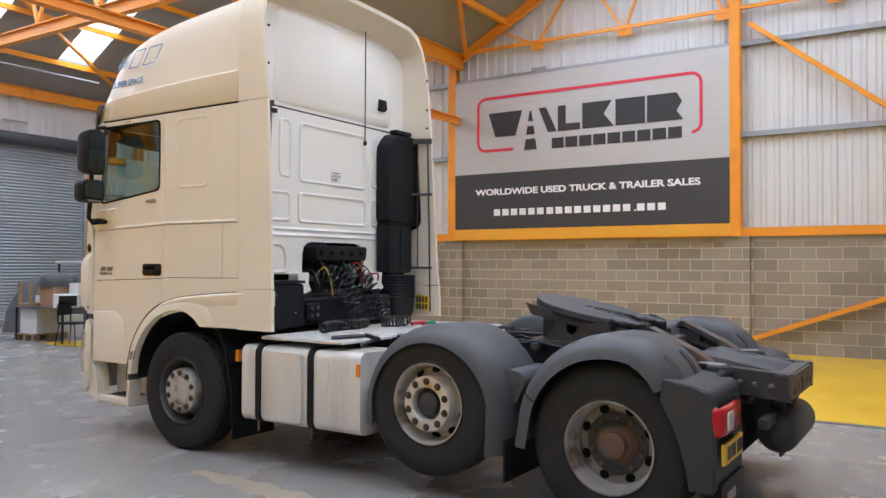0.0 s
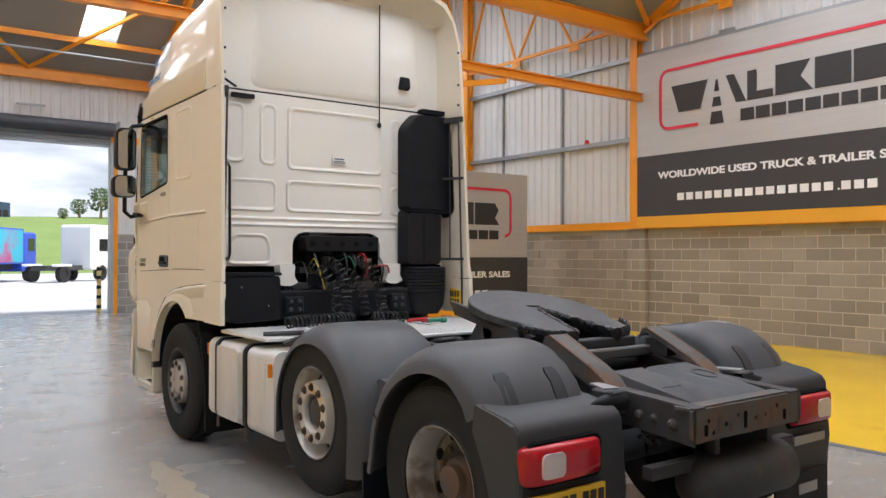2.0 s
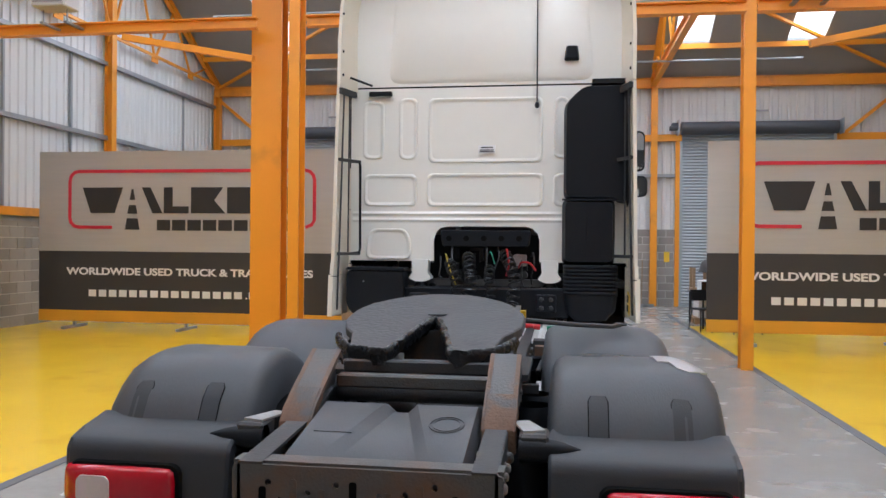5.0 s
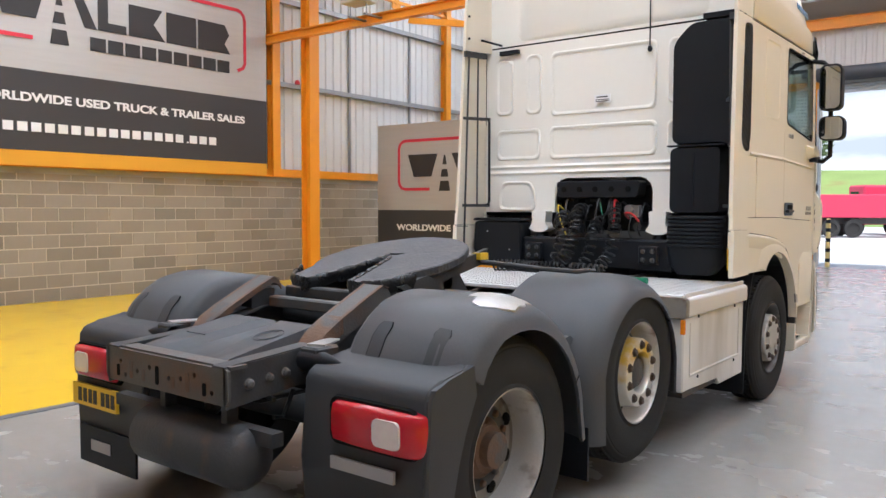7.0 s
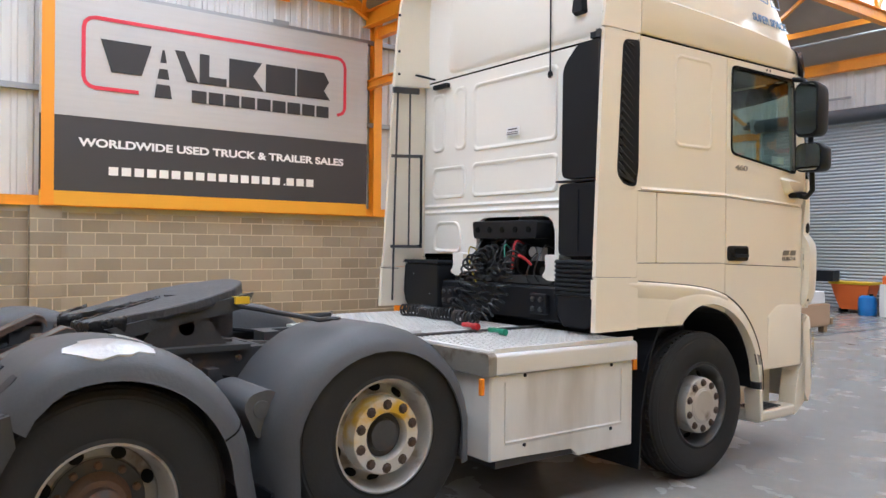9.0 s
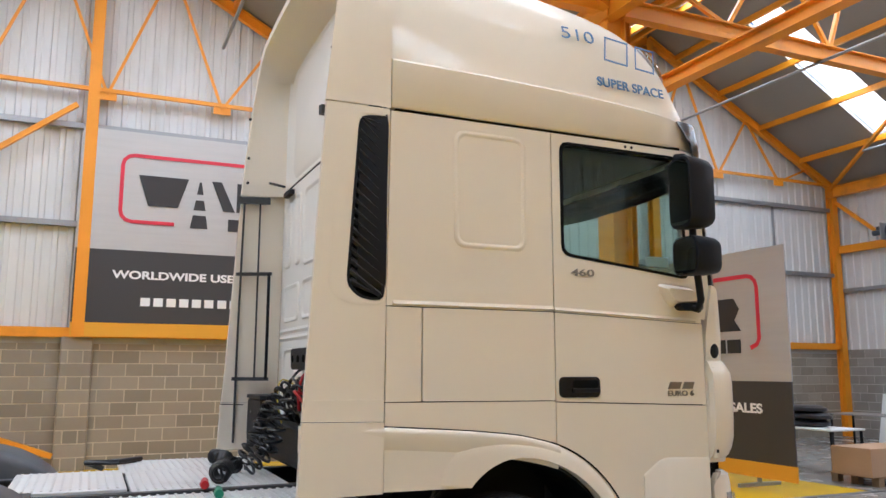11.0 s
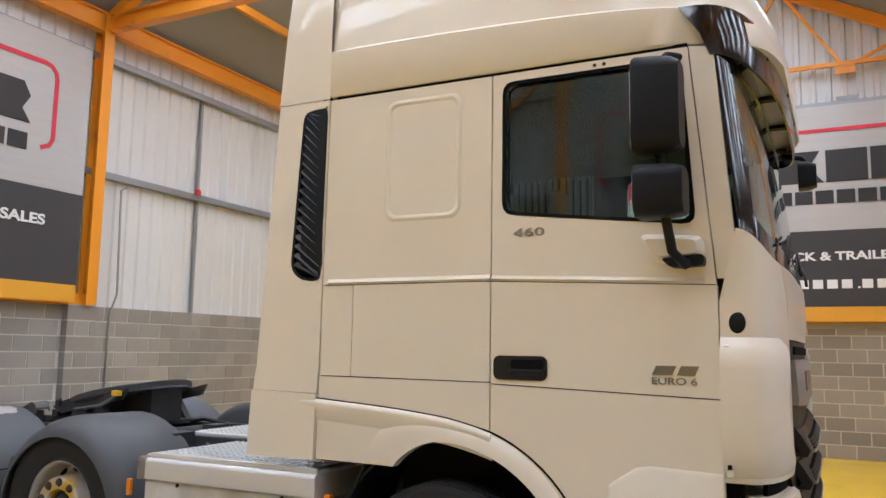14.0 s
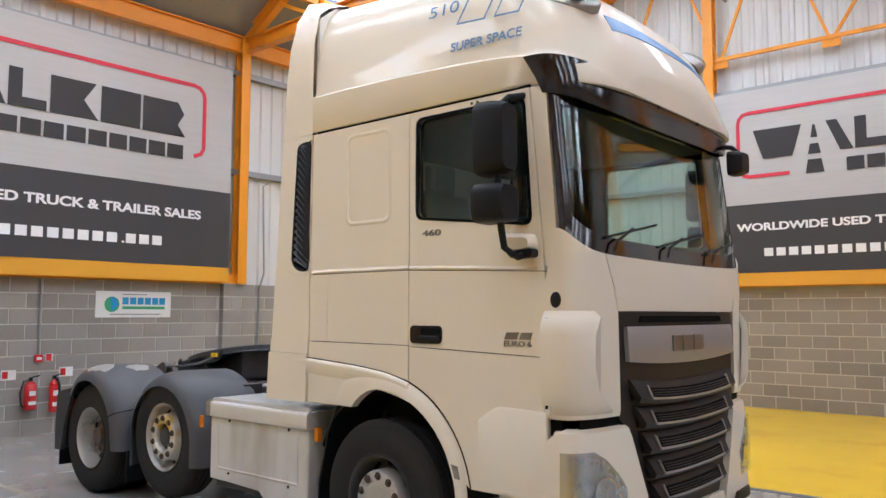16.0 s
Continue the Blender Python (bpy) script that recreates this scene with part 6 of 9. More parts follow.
# ---- chassis ----
for s in (-1, 1):
    bm = B()
    edge = [(-0.92, 0.72), (-0.92, 0.893), (-0.35, 0.93), (-0.05, 1.0), (4.9, 1.0), (4.9, 0.76), (-0.5, 0.76)]
    prism(bm, edge, "x", s * 0.44, s * 0.452)
    for p, q in zip(edge[1:4], edge[2:5]):
        bar(bm, (s * 0.405, p[0], p[1]), (s * 0.405, q[0], q[1]), 0.085, 0.012)
    bar(bm, (s * 0.405, -0.5, 0.76), (s * 0.405, 4.9, 0.76), 0.085, 0.012)
    rail = tp("chassis_rail", bm, M_CHASSIS, "grimy grey steel chassis rail")
    for y, z, r in ((-0.80, 0.812, 0.021), (-0.69, 0.822, 0.017), (-0.60, 0.828, 0.019), (-0.49, 0.838, 0.023), (-0.38, 0.85, 0.027), (-0.12, 0.93, 0.017), (0.0, 0.93, 0.017), (0.3, 0.95, 0.017), (0.62, 0.95, 0.017), (0.9, 0.95, 0.017), (1.2, 0.95, 0.017), (1.55, 0.95, 0.017), (1.85, 0.95, 0.017)):
        bm = B()
        lathe(bm, [(s * 0.45, r * 1.25), (s * 0.456, r * 1.25), (s * 0.457, r), (s * (0.459 + r * 0.45), r * 0.92), (s * (0.46 + r * 0.75), r * 0.55), (s * (0.46 + r * 0.8), 0.0)], 10, "x", (0, y, z))
        tp("rail_bolt", bm, M_BOLT, parent=rail, smooth=30)
    bm = B()
    lathe(bm, [(s * 0.45, 0.026), (s * 0.4535, 0.026), (s * 0.4535, 0.0)], 14, "x", (0, -0.40, 0.775))
    tp("rail_hole", bm, M_GAP, parent=rail)
    # guide ramp: a pressed channel with a deep outer web, worn bare and rusty along its edges
    bm = B()
    way = ((0.07, 1.125), (0.05, 1.155), (0.01, 1.168), (-0.10, 1.118), (-0.30, 1.022), (-0.385, 0.972), (-0.43, 0.925))
    rings = []
    for k, (y, z) in enumerate(way):
        d = 0.105 if 0 < k < 5 else 0.06
        rings.append([(s * 0.35, y, z - 0.035), (s * 0.353, y, z - 0.008), (s * 0.36, y, z), (s * 0.465, y, z), (s * 0.476, y, z - 0.008), (s * 0.48, y, z - d), (s * 0.468, y, z - d), (s * 0.466, y, z - 0.016), (s * 0.362, y, z - 0.016), (s * 0.36, y, z - 0.035)])
    loft(bm, rings)
    ramp = tp("guide_ramp", bm, M_RAMP, "worn grey steel trailer guide ramp with rusty edges", smooth=25)
    bm = B()
    rings = []
    for y, z in ((-0.27, 1.039), (-0.30, 1.0245), (-0.385, 0.9745), (-0.432, 0.926), (-0.44, 0.90)):
        rings.append([(s * 0.346, y, z - 0.045), (s * 0.349, y, z - 0.004), (s * 0.358, y, z + 0.003), (s * 0.468, y, z + 0.003), (s * 0.48, y, z - 0.005), (s * 0.485, y, z - 0.075), (s * 0.47, y, z - 0.075), (s * 0.36, y, z - 0.04)])
    loft(bm, rings)
    tp("ramp_tip", bm, M_RUST, "rusty worn tip of the ramp", parent=ramp, smooth=25)
    for e in (0.345, 0.462):
        bm = B()
        loft(bm, [[(s * (e + u), y, z + h) for u, h in ((0.0, 0.0012), (0.019, 0.0012), (0.02, -0.004), (-0.001, -0.004))] for y, z in way[1:]])
        tp("worn_edge", bm, M_RUST, parent=ramp)
    bm = B()
    box(bm, s * 0.38, s * 0.47, -0.12, 0.04, 1.0, 1.1)
    tp("ramp_foot", bm, M_CHASSIS)
    # rear corner light bracket with taped lamp
    bm = B()
    box(bm, s * 0.50, s * 0.61, -0.56, -0.42, 0.86, 0.945)
    tp("lamp_bracket", bm, M_CHASSIS, bevel=0.01)
    bm = B()
    prism(bm, [(s * 0.47, -0.36), (s * 0.53, -0.34), (s * 0.60, -0.50), (s * 0.515, -0.53)], "z", 0.945, 0.953)
    tp("tape_patch", bm, M_TAPE, "silver tape over a bracket")
    bm = B()
    loft(bm, [[(s * x, -0.53 + r * math.cos(a), 0.885 + r * math.sin(a)) for a in [2 * math.pi * k / 10 for k in range(10)]] for x, r in ((0.5, 0.05), (0.58, 0.05), (0.66, 0.035), (0.735, 0.008))])
    tp("rubber_marker", bm, M_BLACK, smooth=40)
bm = B()
plate(bm, round_poly([(-0.45, 0.735), (0.45, 0.735), (0.47, 0.76), (0.47, 0.89), (-0.47, 0.89), (-0.47, 0.76)], 0.02), [[(x + 0.012 * math.cos(a), z + 0.012 * math.sin(a)) for a in [2 * math.pi * k / 8 for k in range(8)]] for x, z in ((-0.34, 0.83), (-0.2, 0.80), (-0.1, 0.83), (0.05, 0.80), (0.14, 0.81), (0.24, 0.84), (0.36, 0.78), (-0.3, 0.77))], "y", -0.92, -0.905)
box(bm, -0.47, 0.47, -0.905, -0.82, 0.885, 0.9)
xm = tp("rear_crossmember", bm, M_RAMP, "scraped rusty rear chassis crossmember")
for k, x in enumerate((-0.36, -0.25, -0.15, -0.04, 0.08, 0.19, 0.31)):
    bm = B()
    prism(bm, round_poly([(x - 0.013, 0.76), (x + 0.013, 0.76), (x + 0.013, 0.815 + 0.03 * (k % 2)), (x - 0.013, 0.815 + 0.03 * (k % 2))], 0.01), "y", -0.9225, -0.9203)
    tp("crossmember_slot", bm, M_RUST if k % 3 else M_GAP, parent=xm)
for y in (0.16, 1.1, 2.0):
    bm = B()
    lathe(bm, [(-0.4, 0.045), (0.4, 0.045)], 12, "x", (0, y, 0.95))
    tp("cross_tube", bm, M_CHASSIS, smooth=40)
bm = B()
box(bm, -0.36, 0.36, -0.02, 0.05, 1.0, 1.06)
tp("ramp_crossbar", bm, M_RAMP, bevel=0.008)
bm = B()
box(bm, -0.36, 0.36, 0.10, 0.17, 1.05, 1.11)
tp("ramp_crossbar", bm, M_CHASSIS, bevel=0.008)
# moulded cover between the rails
bm = B()
rings = []
for y, z in ((-0.84, 0.86), (-0.80, 0.90), (-0.3, 0.99), (-0.22, 0.97), (-0.15, 0.85)):
    rings.append([(x, y, z + d) for w in (0.03 + max(0, -0.3 - y) * 0.26,) for x, d in ((-0.34, -0.08), (-0.32, 0.0), (-w - 0.04, 0.0), (-w, -0.035), (w, -0.035), (w + 0.04, 0.0), (0.32, 0.0), (0.34, -0.08))])
loft(bm, rings)
tp("rear_cover", bm, M_WING, "moulded grey plastic cover between chassis rails", smooth=40)
bm = B()
for r in (0.075, 0.06):
    pts = [(0.22 + 0.9 * r * math.cos(a), -0.5 + r * math.sin(a), 0.957 + 0.18 * r * math.sin(a)) for a in [2 * math.pi * k / 18 for k in range(19)]]
    tube(bm, pts, 0.002, 4)
    tp("cover_emboss", bm, M_WING)
    bm = B()
bar(bm, (-0.28, -0.6, 0.936), (-0.13, -0.6, 0.936), 0.006, 0.005)
tp("cover_emboss", bm, M_WING)
# hanging air tank and bits at the back
bm = B()
lathe(bm, [(-0.42, 0.0), (-0.415, 0.05), (-0.39, 0.105), (-0.34, 0.14), (0.34, 0.14), (0.39, 0.105), (0.415, 0.05), (0.42, 0.0)], 20, "x", (0.09, -0.80, 0.49))
tp("air_tank", bm, M_CHASSIS, "grimy cylindrical air tank", smooth=40)
for x in (-0.14, 0.32):
    bm = B()
    box(bm, x - 0.02, x + 0.02, -0.83, -0.77, 0.56, 0.78)
    tp("tank_hanger", bm, M_CHASSIS)
bm = B()
box(bm, -0.6, 0.6, -0.80, -0.74, 0.56, 0.62)
tp("rear_bar", bm, M_CHASSIS)
for k in range(14):
    bm = B()
    a = Vector((rnd.uniform(-0.5, 0.5), rnd.uniform(-0.7, -0.5), rnd.uniform(0.6, 0.8)))
    b = Vector((rnd.uniform(-0.5, 0.5), rnd.uniform(-0.6, -0.2), rnd.uniform(0.65, 0.85)))
    tube(bm, [a, (a + b) / 2 - Vector((0, 0, 0.06)), b], 0.011, 6)
    tp("chassis_cable", bm, M_HOSE)
# axles and drive gear
for y, z in ((0.02, 0.463), (1.38, 0.605), (4.05, 0.463)):
    bm = B()
    lathe(bm, [(-0.9, 0.09), (0.9, 0.09)], 14, "x", (0, y, z))
    if y == 0:
        lathe(bm, [(-0.25, 0.1), (-0.15, 0.24), (0.15, 0.24), (0.25, 0.1)], 16, "x", (0, y, z))
    tp("axle", bm, M_CHASSIS, smooth=40)
bm = B()
box(bm, -0.45, 0.45, 2.0, 4.9, 0.45, 0.75)
tp("gearbox", bm, M_GAP)
for s in (-1, 1):
    for y in (0.45, 0.75, -0.35):
        bm = B()
        lathe(bm, [(0.55, 0.1), (0.62, 0.12), (0.8, 0.12), (0.86, 0.09)], 12, "z", (s * 0.52, y, 0))
        tp("air_spring", bm, M_BLACK, smooth=40)
rnd = random.Random(9)
for k in range(46):
    bm = B()
    s = rnd.choice((-1, 1))
    x, y, z = s * rnd.uniform(0.0, 0.62), rnd.uniform(0.15, 1.9), rnd.uniform(0.8, 1.02)
    w = rnd.uniform(0.03, 0.10)
    if k % 3:
        box(bm, x - w, x + w, y - w * 0.7, y + w * 0.7, z - w * 0.6, z + w * 0.4)
    else:
        y2 = y + rnd.uniform(0.3, 0.8)
        tube(bm, [(x, y, z), (x + 0.03, (y + y2) / 2, z + 0.04), (x - 0.02, y2, z)], 0.014, 6)
    tp("chassis_fitting", bm, rnd.choice((M_CHASSIS, M_BLACK, M_RUST, M_CHASSIS)))

# ---- fifth wheel ----
def tilt(y):
    return 1.17 + (y - 0.15) * 0.215


fo = []
for a in range(-35, 216, 10):
    fo.append((0.47 * math.cos(radians(a)), 0.60 + 0.46 * math.sin(radians(a))))
fo += [(-0.34, 0.14), (-0.16, 0.10), (-0.035, 0.55), (0.0, 0.60), (0.035, 0.55), (0.16, 0.10), (0.34, 0.14)]
bm = B()
rnd = random.Random(55)
fo = [(x + rnd.uniform(-0.006, 0.006), y + rnd.uniform(-0.006, 0.006)) for x, y in fo]
loft(bm, [[(p[0] * 0.97, p[1] + 0.01, tilt(p[1]) - 0.06) for p in fo], [(p[0], p[1], tilt(p[1]) - 0.045) for p in fo], [(p[0], p[1], tilt(p[1]) - 0.006) for p in fo], [(p[0] * 0.985, 0.6 + (p[1] - 0.6) * 0.985, tilt(p[1])) for p in fo]])
fw = tp("fifth_wheel", bm, M_GREASE, "greasy black fifth wheel coupling plate tilted back")
bm = B()
lathe(bm, [(0, 0.0), (0.0, 0.05), (0.03, 0.055), (0.031, 0.0)], 14, "z", (0, 0.68, tilt(0.68) - 0.03))
tp("kingpin_lock", bm, M_CHASSIS, parent=fw)
# smeared grease along the mouth and rear lips
for line in ([(-0.34, 0.14), (-0.25, 0.11), (-0.16, 0.10), (-0.12, 0.24), (-0.08, 0.39), (-0.035, 0.55), (0.0, 0.60)], [(0.34, 0.14), (0.25, 0.11), (0.16, 0.10), (0.12, 0.24), (0.08, 0.39), (0.035, 0.55), (0.0, 0.60)], [(-0.44, 0.30), (-0.40, 0.22), (-0.34, 0.14)], [(0.44, 0.30), (0.40, 0.22), (0.34, 0.14)]):
    bm = B()
    rows = []
    for x, y in finer(line, 6):
        h, w = rnd.uniform(0.004, 0.014), rnd.uniform(0.010, 0.026)
        rows.append([(x - w, y, tilt(y) - 0.02), (x - w * 0.7, y, tilt(y) + h * 0.6), (x, y, tilt(y) + h), (x + w * 0.7, y, tilt(y) + h * 0.6), (x + w, y, tilt(y) - 0.02), (x, y, tilt(y) - 0.05 - 2 * h)])
    loft(bm, rows)
    tp("grease_smear", bm, M_GREASE_WET, "black wet grease on the coupling lip", parent=fw, smooth=60)
bm = B()
loft(bm, [[(-0.16, y, 1.03), (0.16, y, 1.03), (0.16, y, tilt(y) - 0.055), (-0.16, y, tilt(y) - 0.055)] for y in (0.56, 0.75, 0.98)])
tp("lock_body", bm, M_CHASSIS, parent=fw)
bm = B()
tube(bm, [(-0.42, 0.62, 1.13), (0.42, 0.62, 1.13)], 0.045, 12)
tp("rocker_shaft", bm, M_CHASSIS, parent=fw, smooth=40)
for s in (-1, 1):
    bm = B()
    prism(bm, [(0.35, 1.02), (0.85, 1.02), (0.68, 1.24), (0.52, 1.24)], "x", s * 0.36, s * 0.42)
    tp("fifth_wheel_pedestal", bm, M_CHASSIS, parent=fw)
    bm = B()
    prism(bm, [(0.2, tilt(0.2) - 0.04), (1.0, tilt(1.0) - 0.04), (0.95, tilt(1) - 0.13), (0.3, tilt(.3) - 0.11)], "x", s * 0.40, s * 0.43)
    tp("skirt_rib", bm, M_CHASSIS, parent=fw)
bm = B()
box(bm, -0.5, 0.5, 0.3, 0.95, 1.0, 1.03)
tp("mounting_plate", bm, M_CHASSIS, parent=fw)
bm = B()
box(bm, 0.40, 0.46, 0.88, 0.96, 1.25, 1.29)
tp("lock_flag", bm, M_PLATE, parent=fw)
bm = B()
tube(bm, [(0.44, 0.9, 1.24), (0.75, 1.1, 1.2), (0.95, 1.15, 1.19), (1.0, 1.18, 1.2)], 0.014, 7)
tube(bm, [(1.0 + 0.03 * math.cos(a), 1.2 + 0.03 * math.sin(a), 1.2) for a in [2 * math.pi * k / 10 for k in range(11)]], 0.008, 5)
tp("release_handle", bm, M_CHASSIS, "steel fifth wheel release handle", parent=fw, smooth=50)

# ---- wings ----
def wing_section(s, y, z, ny, nz, x_in=0.56, x_out=1.27, lip=0.10, side=0.2):
    """A moulded cross-section; (ny, nz) points outward from the wheel."""
    o = x_out - 1.27
    prof = [(x_in - 0.015, -side), (x_in, -0.05), (x_in + 0.02, -0.014), (x_in + 0.055, 0.008), (1.04 + o, 0.013), (1.10 + o, 0.009), (1.155 + o, -0.003), (1.20 + o, -0.022), (1.236 + o, -0.048), (1.258 + o, -0.075), (1.268 + o, -lip), (1.274 + o, -lip - 0.012), (1.258 + o, -lip - 0.012), (1.225 + o, -0.08), (1.12 + o, -0.03), (x_in + 0.08, -0.015), (x_in + 0.02, -0.06), (x_in, -side)]
    return [(s * x, y + ny * d, z + nz * d) for x, d in prof]


for s in (-1, 1):
    # rear wing
    path = []
    for k in range(15):
        a = radians(4 + 104 * k / 14)
        ca, sa = math.cos(a), math.sin(a)
        rr = 0.655
        path.append((0.02 + rr * ca * (1.0 if ca > 0 else 1.0), 0.50 + rr * sa, ca, sa))
    path = [(0.70, 0.40, 1, 0)] + path + [(-0.27, 1.07, -0.55, 0.83), (-0.36, 0.985, -0.75, 0.66), (-0.405, 0.905, -0.85, 0.52)]
    bm = B()
    loft(bm, [wing_section(s, *p, 0.615, 1.30, 0.12) for p in path])
    wing = tp("rear_wing", bm, M_WING, "weathered dark plastic rear wheel wing", smooth=38)
    bm = B()
    shelf = [(-0.352, 0.93), (-0.40, 0.915), (-0.52, 0.897), (-0.605, 0.872), (-0.632, 0.835), (-0.652, 0.5), (-0.642, 0.29)]
    inner = [(-0.615, 0.29), (-0.622, 0.5), (-0.60, 0.80), (-0.575, 0.835), (-0.40, 0.87), (-0.345, 0.88)]
    prism(bm, shelf + inner, "x", s * 0.61, s * 1.282)
    low = tp("lamp_panel", bm, M_WING_DARK, parent=wing, smooth=25, bevel=0.012)
    bm = B()
    loft(bm, [[(s * x, y + e * 0.5, z) for y, z, e in ((-0.345, 0.925, 0), (-0.40, 0.912, 0), (-0.52, 0.892, d), (-0.60, 0.866, d), (-0.626, 0.83, d), (-0.645, 0.5, d), (-0.635, 0.29, d), (-0.495, 0.29, 0), (-0.478, 0.41, 0), (-0.44, 0.55, 0), (-0.395, 0.667, 0), (-0.325, 0.80, 0))] for x, d in ((1.255, 0.0), (1.285, 0.0), (1.295, 0.02))])
    tp("lamp_panel_side", bm, M_WING_DARK, parent=wing, smooth=30)
    bm = B()
    prism(bm, [(-0.60, 0.29), (-0.60, 0.80), (-0.40, 0.86), (-0.37, 0.80), (-0.45, 0.55), (-0.50, 0.29)], "x", s * 0.61, s * 0.625)
    tp("lamp_panel_cheek", bm, M_WING_DARK, parent=wing)
    def crown(x, outer):
        """How far the wing's rounded outer side falls below its flat top."""
        o = outer - 1.27
        for x0, d0, x1, d1 in ((1.04, 0.0, 1.10, -0.004), (1.10, -0.004, 1.155, -0.016), (1.155, -0.016, 1.20, -0.035)):
            if x0 + o <= x <= x1 + o:
                return d0 + (d1 - d0) * (x - x0 - o) / (x1 - x0)
        return 0.0

    def clip(parent, x, line, w, outer=1.27):
        for name, wide, h, m in (("clip_gap", w, 0.0118, M_GAP), ("wing_clip", w - 0.0045, 0.0138, M_WING_DARK)):
            bm = B()
            rings = []
            for k, (y, z, ny, nz) in enumerate(line):
                q = wide * (0.72 if k == 0 else 1.0)
                ring = []
                for e, d in ((-1, h), (0, h), (1, h), (1, h - 0.012), (-1, h - 0.012)):
                    d += crown(x + e * q, outer)
                    ring.append((s * (x + e * q), y + ny * d, z + nz * d))
                rings.append(ring)
            loft(bm, rings)
            tp(name, bm, m, parent=parent, smooth=30)

    def seam(parent, y, z, ny, nz, wide, **shape):
        bm = B()
        rings = []
        for e in (-1, 1):
            yy, zz = y - nz * e * wide, z + ny * e * wide
            rings.append([(px + (s * 0.0015 if abs(px) > 1.2 else 0), py + ny * 0.0018, pz + nz * 0.0018) for px, py, pz in wing_section(s, yy, zz, ny, nz, **shape)])
        loft(bm, rings)
        tp("wing_seam", bm, M_GAP, parent=parent)
    for x in (0.80, 1.12):
        clip(wing, x, ((-0.30, 1.044, -0.62, 0.78), (-0.318, 1.027, -0.66, 0.75), (-0.36, 0.985, -0.75, 0.66), (-0.405, 0.905, -0.85, 0.52), (-0.425, 0.872, -0.85, 0.52)), 0.041, 1.30)
    a = radians(24)
    seam(wing, 0.02 + 0.655 * math.cos(a), 0.50 + 0.655 * math.sin(a), math.cos(a), math.sin(a), 0.004, x_in=0.615, x_out=1.30, lip=0.12)
    # tail lamp and number plate
    bm = B()
    lamp_rows = []
    for z, d, e in ((0.606, 0.045, 0.05), (0.612, 0.014, 0.02), (0.624, 0.003, 0.006), (0.66, 0.0, 0.0), (0.73, 0.0, 0.0), (0.766, 0.003, 0.006), (0.778, 0.014, 0.02), (0.784, 0.045, 0.05)):
        lamp_rows.append([(s * x, y, z) for x, y in ((0.815 + e, -0.62), (0.812 + e, -0.668 + d * 0.5), (0.83 + e, -0.688 + d), (1.0, -0.698 + d), (1.15, -0.698 + d), (1.225 - d * 0.4, -0.692 + d), (1.268 - d * 0.8, -0.67 + d * 0.8), (1.288 - d, -0.63), (1.288 - d, -0.57 - e * 0.4), (1.2, -0.56 - e * 0.4))])
    loft(bm, lamp_rows)
    tl = tp("tail_lamp", bm, M_RED_LENS, "red rear lamp cluster with clear section", smooth=55)
    bm = B()
    pillow(bm, [(s * p[0], p[1]) for p in rounded(0.79, 1.262, 0.592, 0.798, 0.045)], "y", -0.645, -0.662, 0.006)
    tp("lamp_bezel", bm, M_GAP, parent=tl)
    bm = B()
    pillow(bm, [(s * p[0], p[1]) for p in rounded(1.06, 1.205, 0.636, 0.752, 0.03)], "y", -0.69, -0.7015, 0.004)
    tp("reversing_lens", bm, M_CLEAR_LENS, parent=tl)
    bm = B()
    if s < 0:
        box(bm, -1.25, -0.80, -0.69, -0.67, 0.45, 0.57)
        npl = tp("number_plate", bm, M_PLATE, "yellow rear number plate with plain bars")
        for x in (-1.17, -1.115, -1.06, -1.01, -0.93, -0.88, -0.83):
            bm = B()
            box(bm, x - 0.018, x + 0.018, -0.693, -0.69, 0.472, 0.548)
            tp("plate_bar", bm, M_BANNER_BLACK, parent=npl)
    else:
        box(bm, 0.82, 1.16, -0.685, -0.67, 0.50, 0.55)
        tp("plate_lamp_bar", bm, M_GRILLE_PLATE)
    bm = B()
    box(bm, s * 0.66, s * 1.23, -0.665, -0.65, 0.12, 0.33)
    fl = tp("mud_flap", bm, M_BLACK, "black rubber mud flap")
    bm = B()
    box(bm, s * 0.90, s * 1.10, -0.671, -0.666, 0.20, 0.26)
    tp("flap_mark", bm, M_GRILLE_PLATE, parent=fl)
    # middle wing
    path = []
    for k in range(17):
        a = radians(8 + 160 * k / 16)
        ca, sa = math.cos(a), math.sin(a)
        path.append((1.36 + 0.61 * ca, 0.555 + 0.605 * sa, ca, sa))
    path = [(1.965, 0.40, 1, 0)] + path + [(0.765, 0.52, -1, 0), (0.775, 0.30, -1, 0)]
    bm = B()
    loft(bm, [wing_section(s, *p) for p in path])
    wing = tp("middle_wing", bm, M_WING, "weathered dark plastic middle wheel wing", smooth=38)
    for x in (0.82, 1.13):
        clip(wing, x, [(1.36 + 0.60 * math.cos(radians(q)), 0.555 + 0.60 * math.sin(radians(q)), math.cos(radians(q)), math.sin(radians(q))) for q in (127, 130, 136, 142, 147)], 0.036)
    for q in (150, 40):
        a = radians(q)
        seam(wing, 1.36 + 0.60 * math.cos(a), 0.555 + 0.60 * math.sin(a), math.cos(a), math.sin(a), 0.004)
    bm = B()
    box(bm, s * 0.66, s * 1.24, 0.745, 0.76, 0.14, 0.42)
    tp("mud_flap", bm, M_BLACK, "black rubber mud flap")
    bm = B()
    prism(bm, round_poly([(0.665, 0.80), (0.70, 0.865), (0.80, 0.885), (0.86, 0.84), (0.79, 0.70), (0.74, 0.64)], 0.03), "x", s * 0.64, s * 1.10)
    tp("wing_bridge", bm, M_WING, smooth=40)
    bm = B()
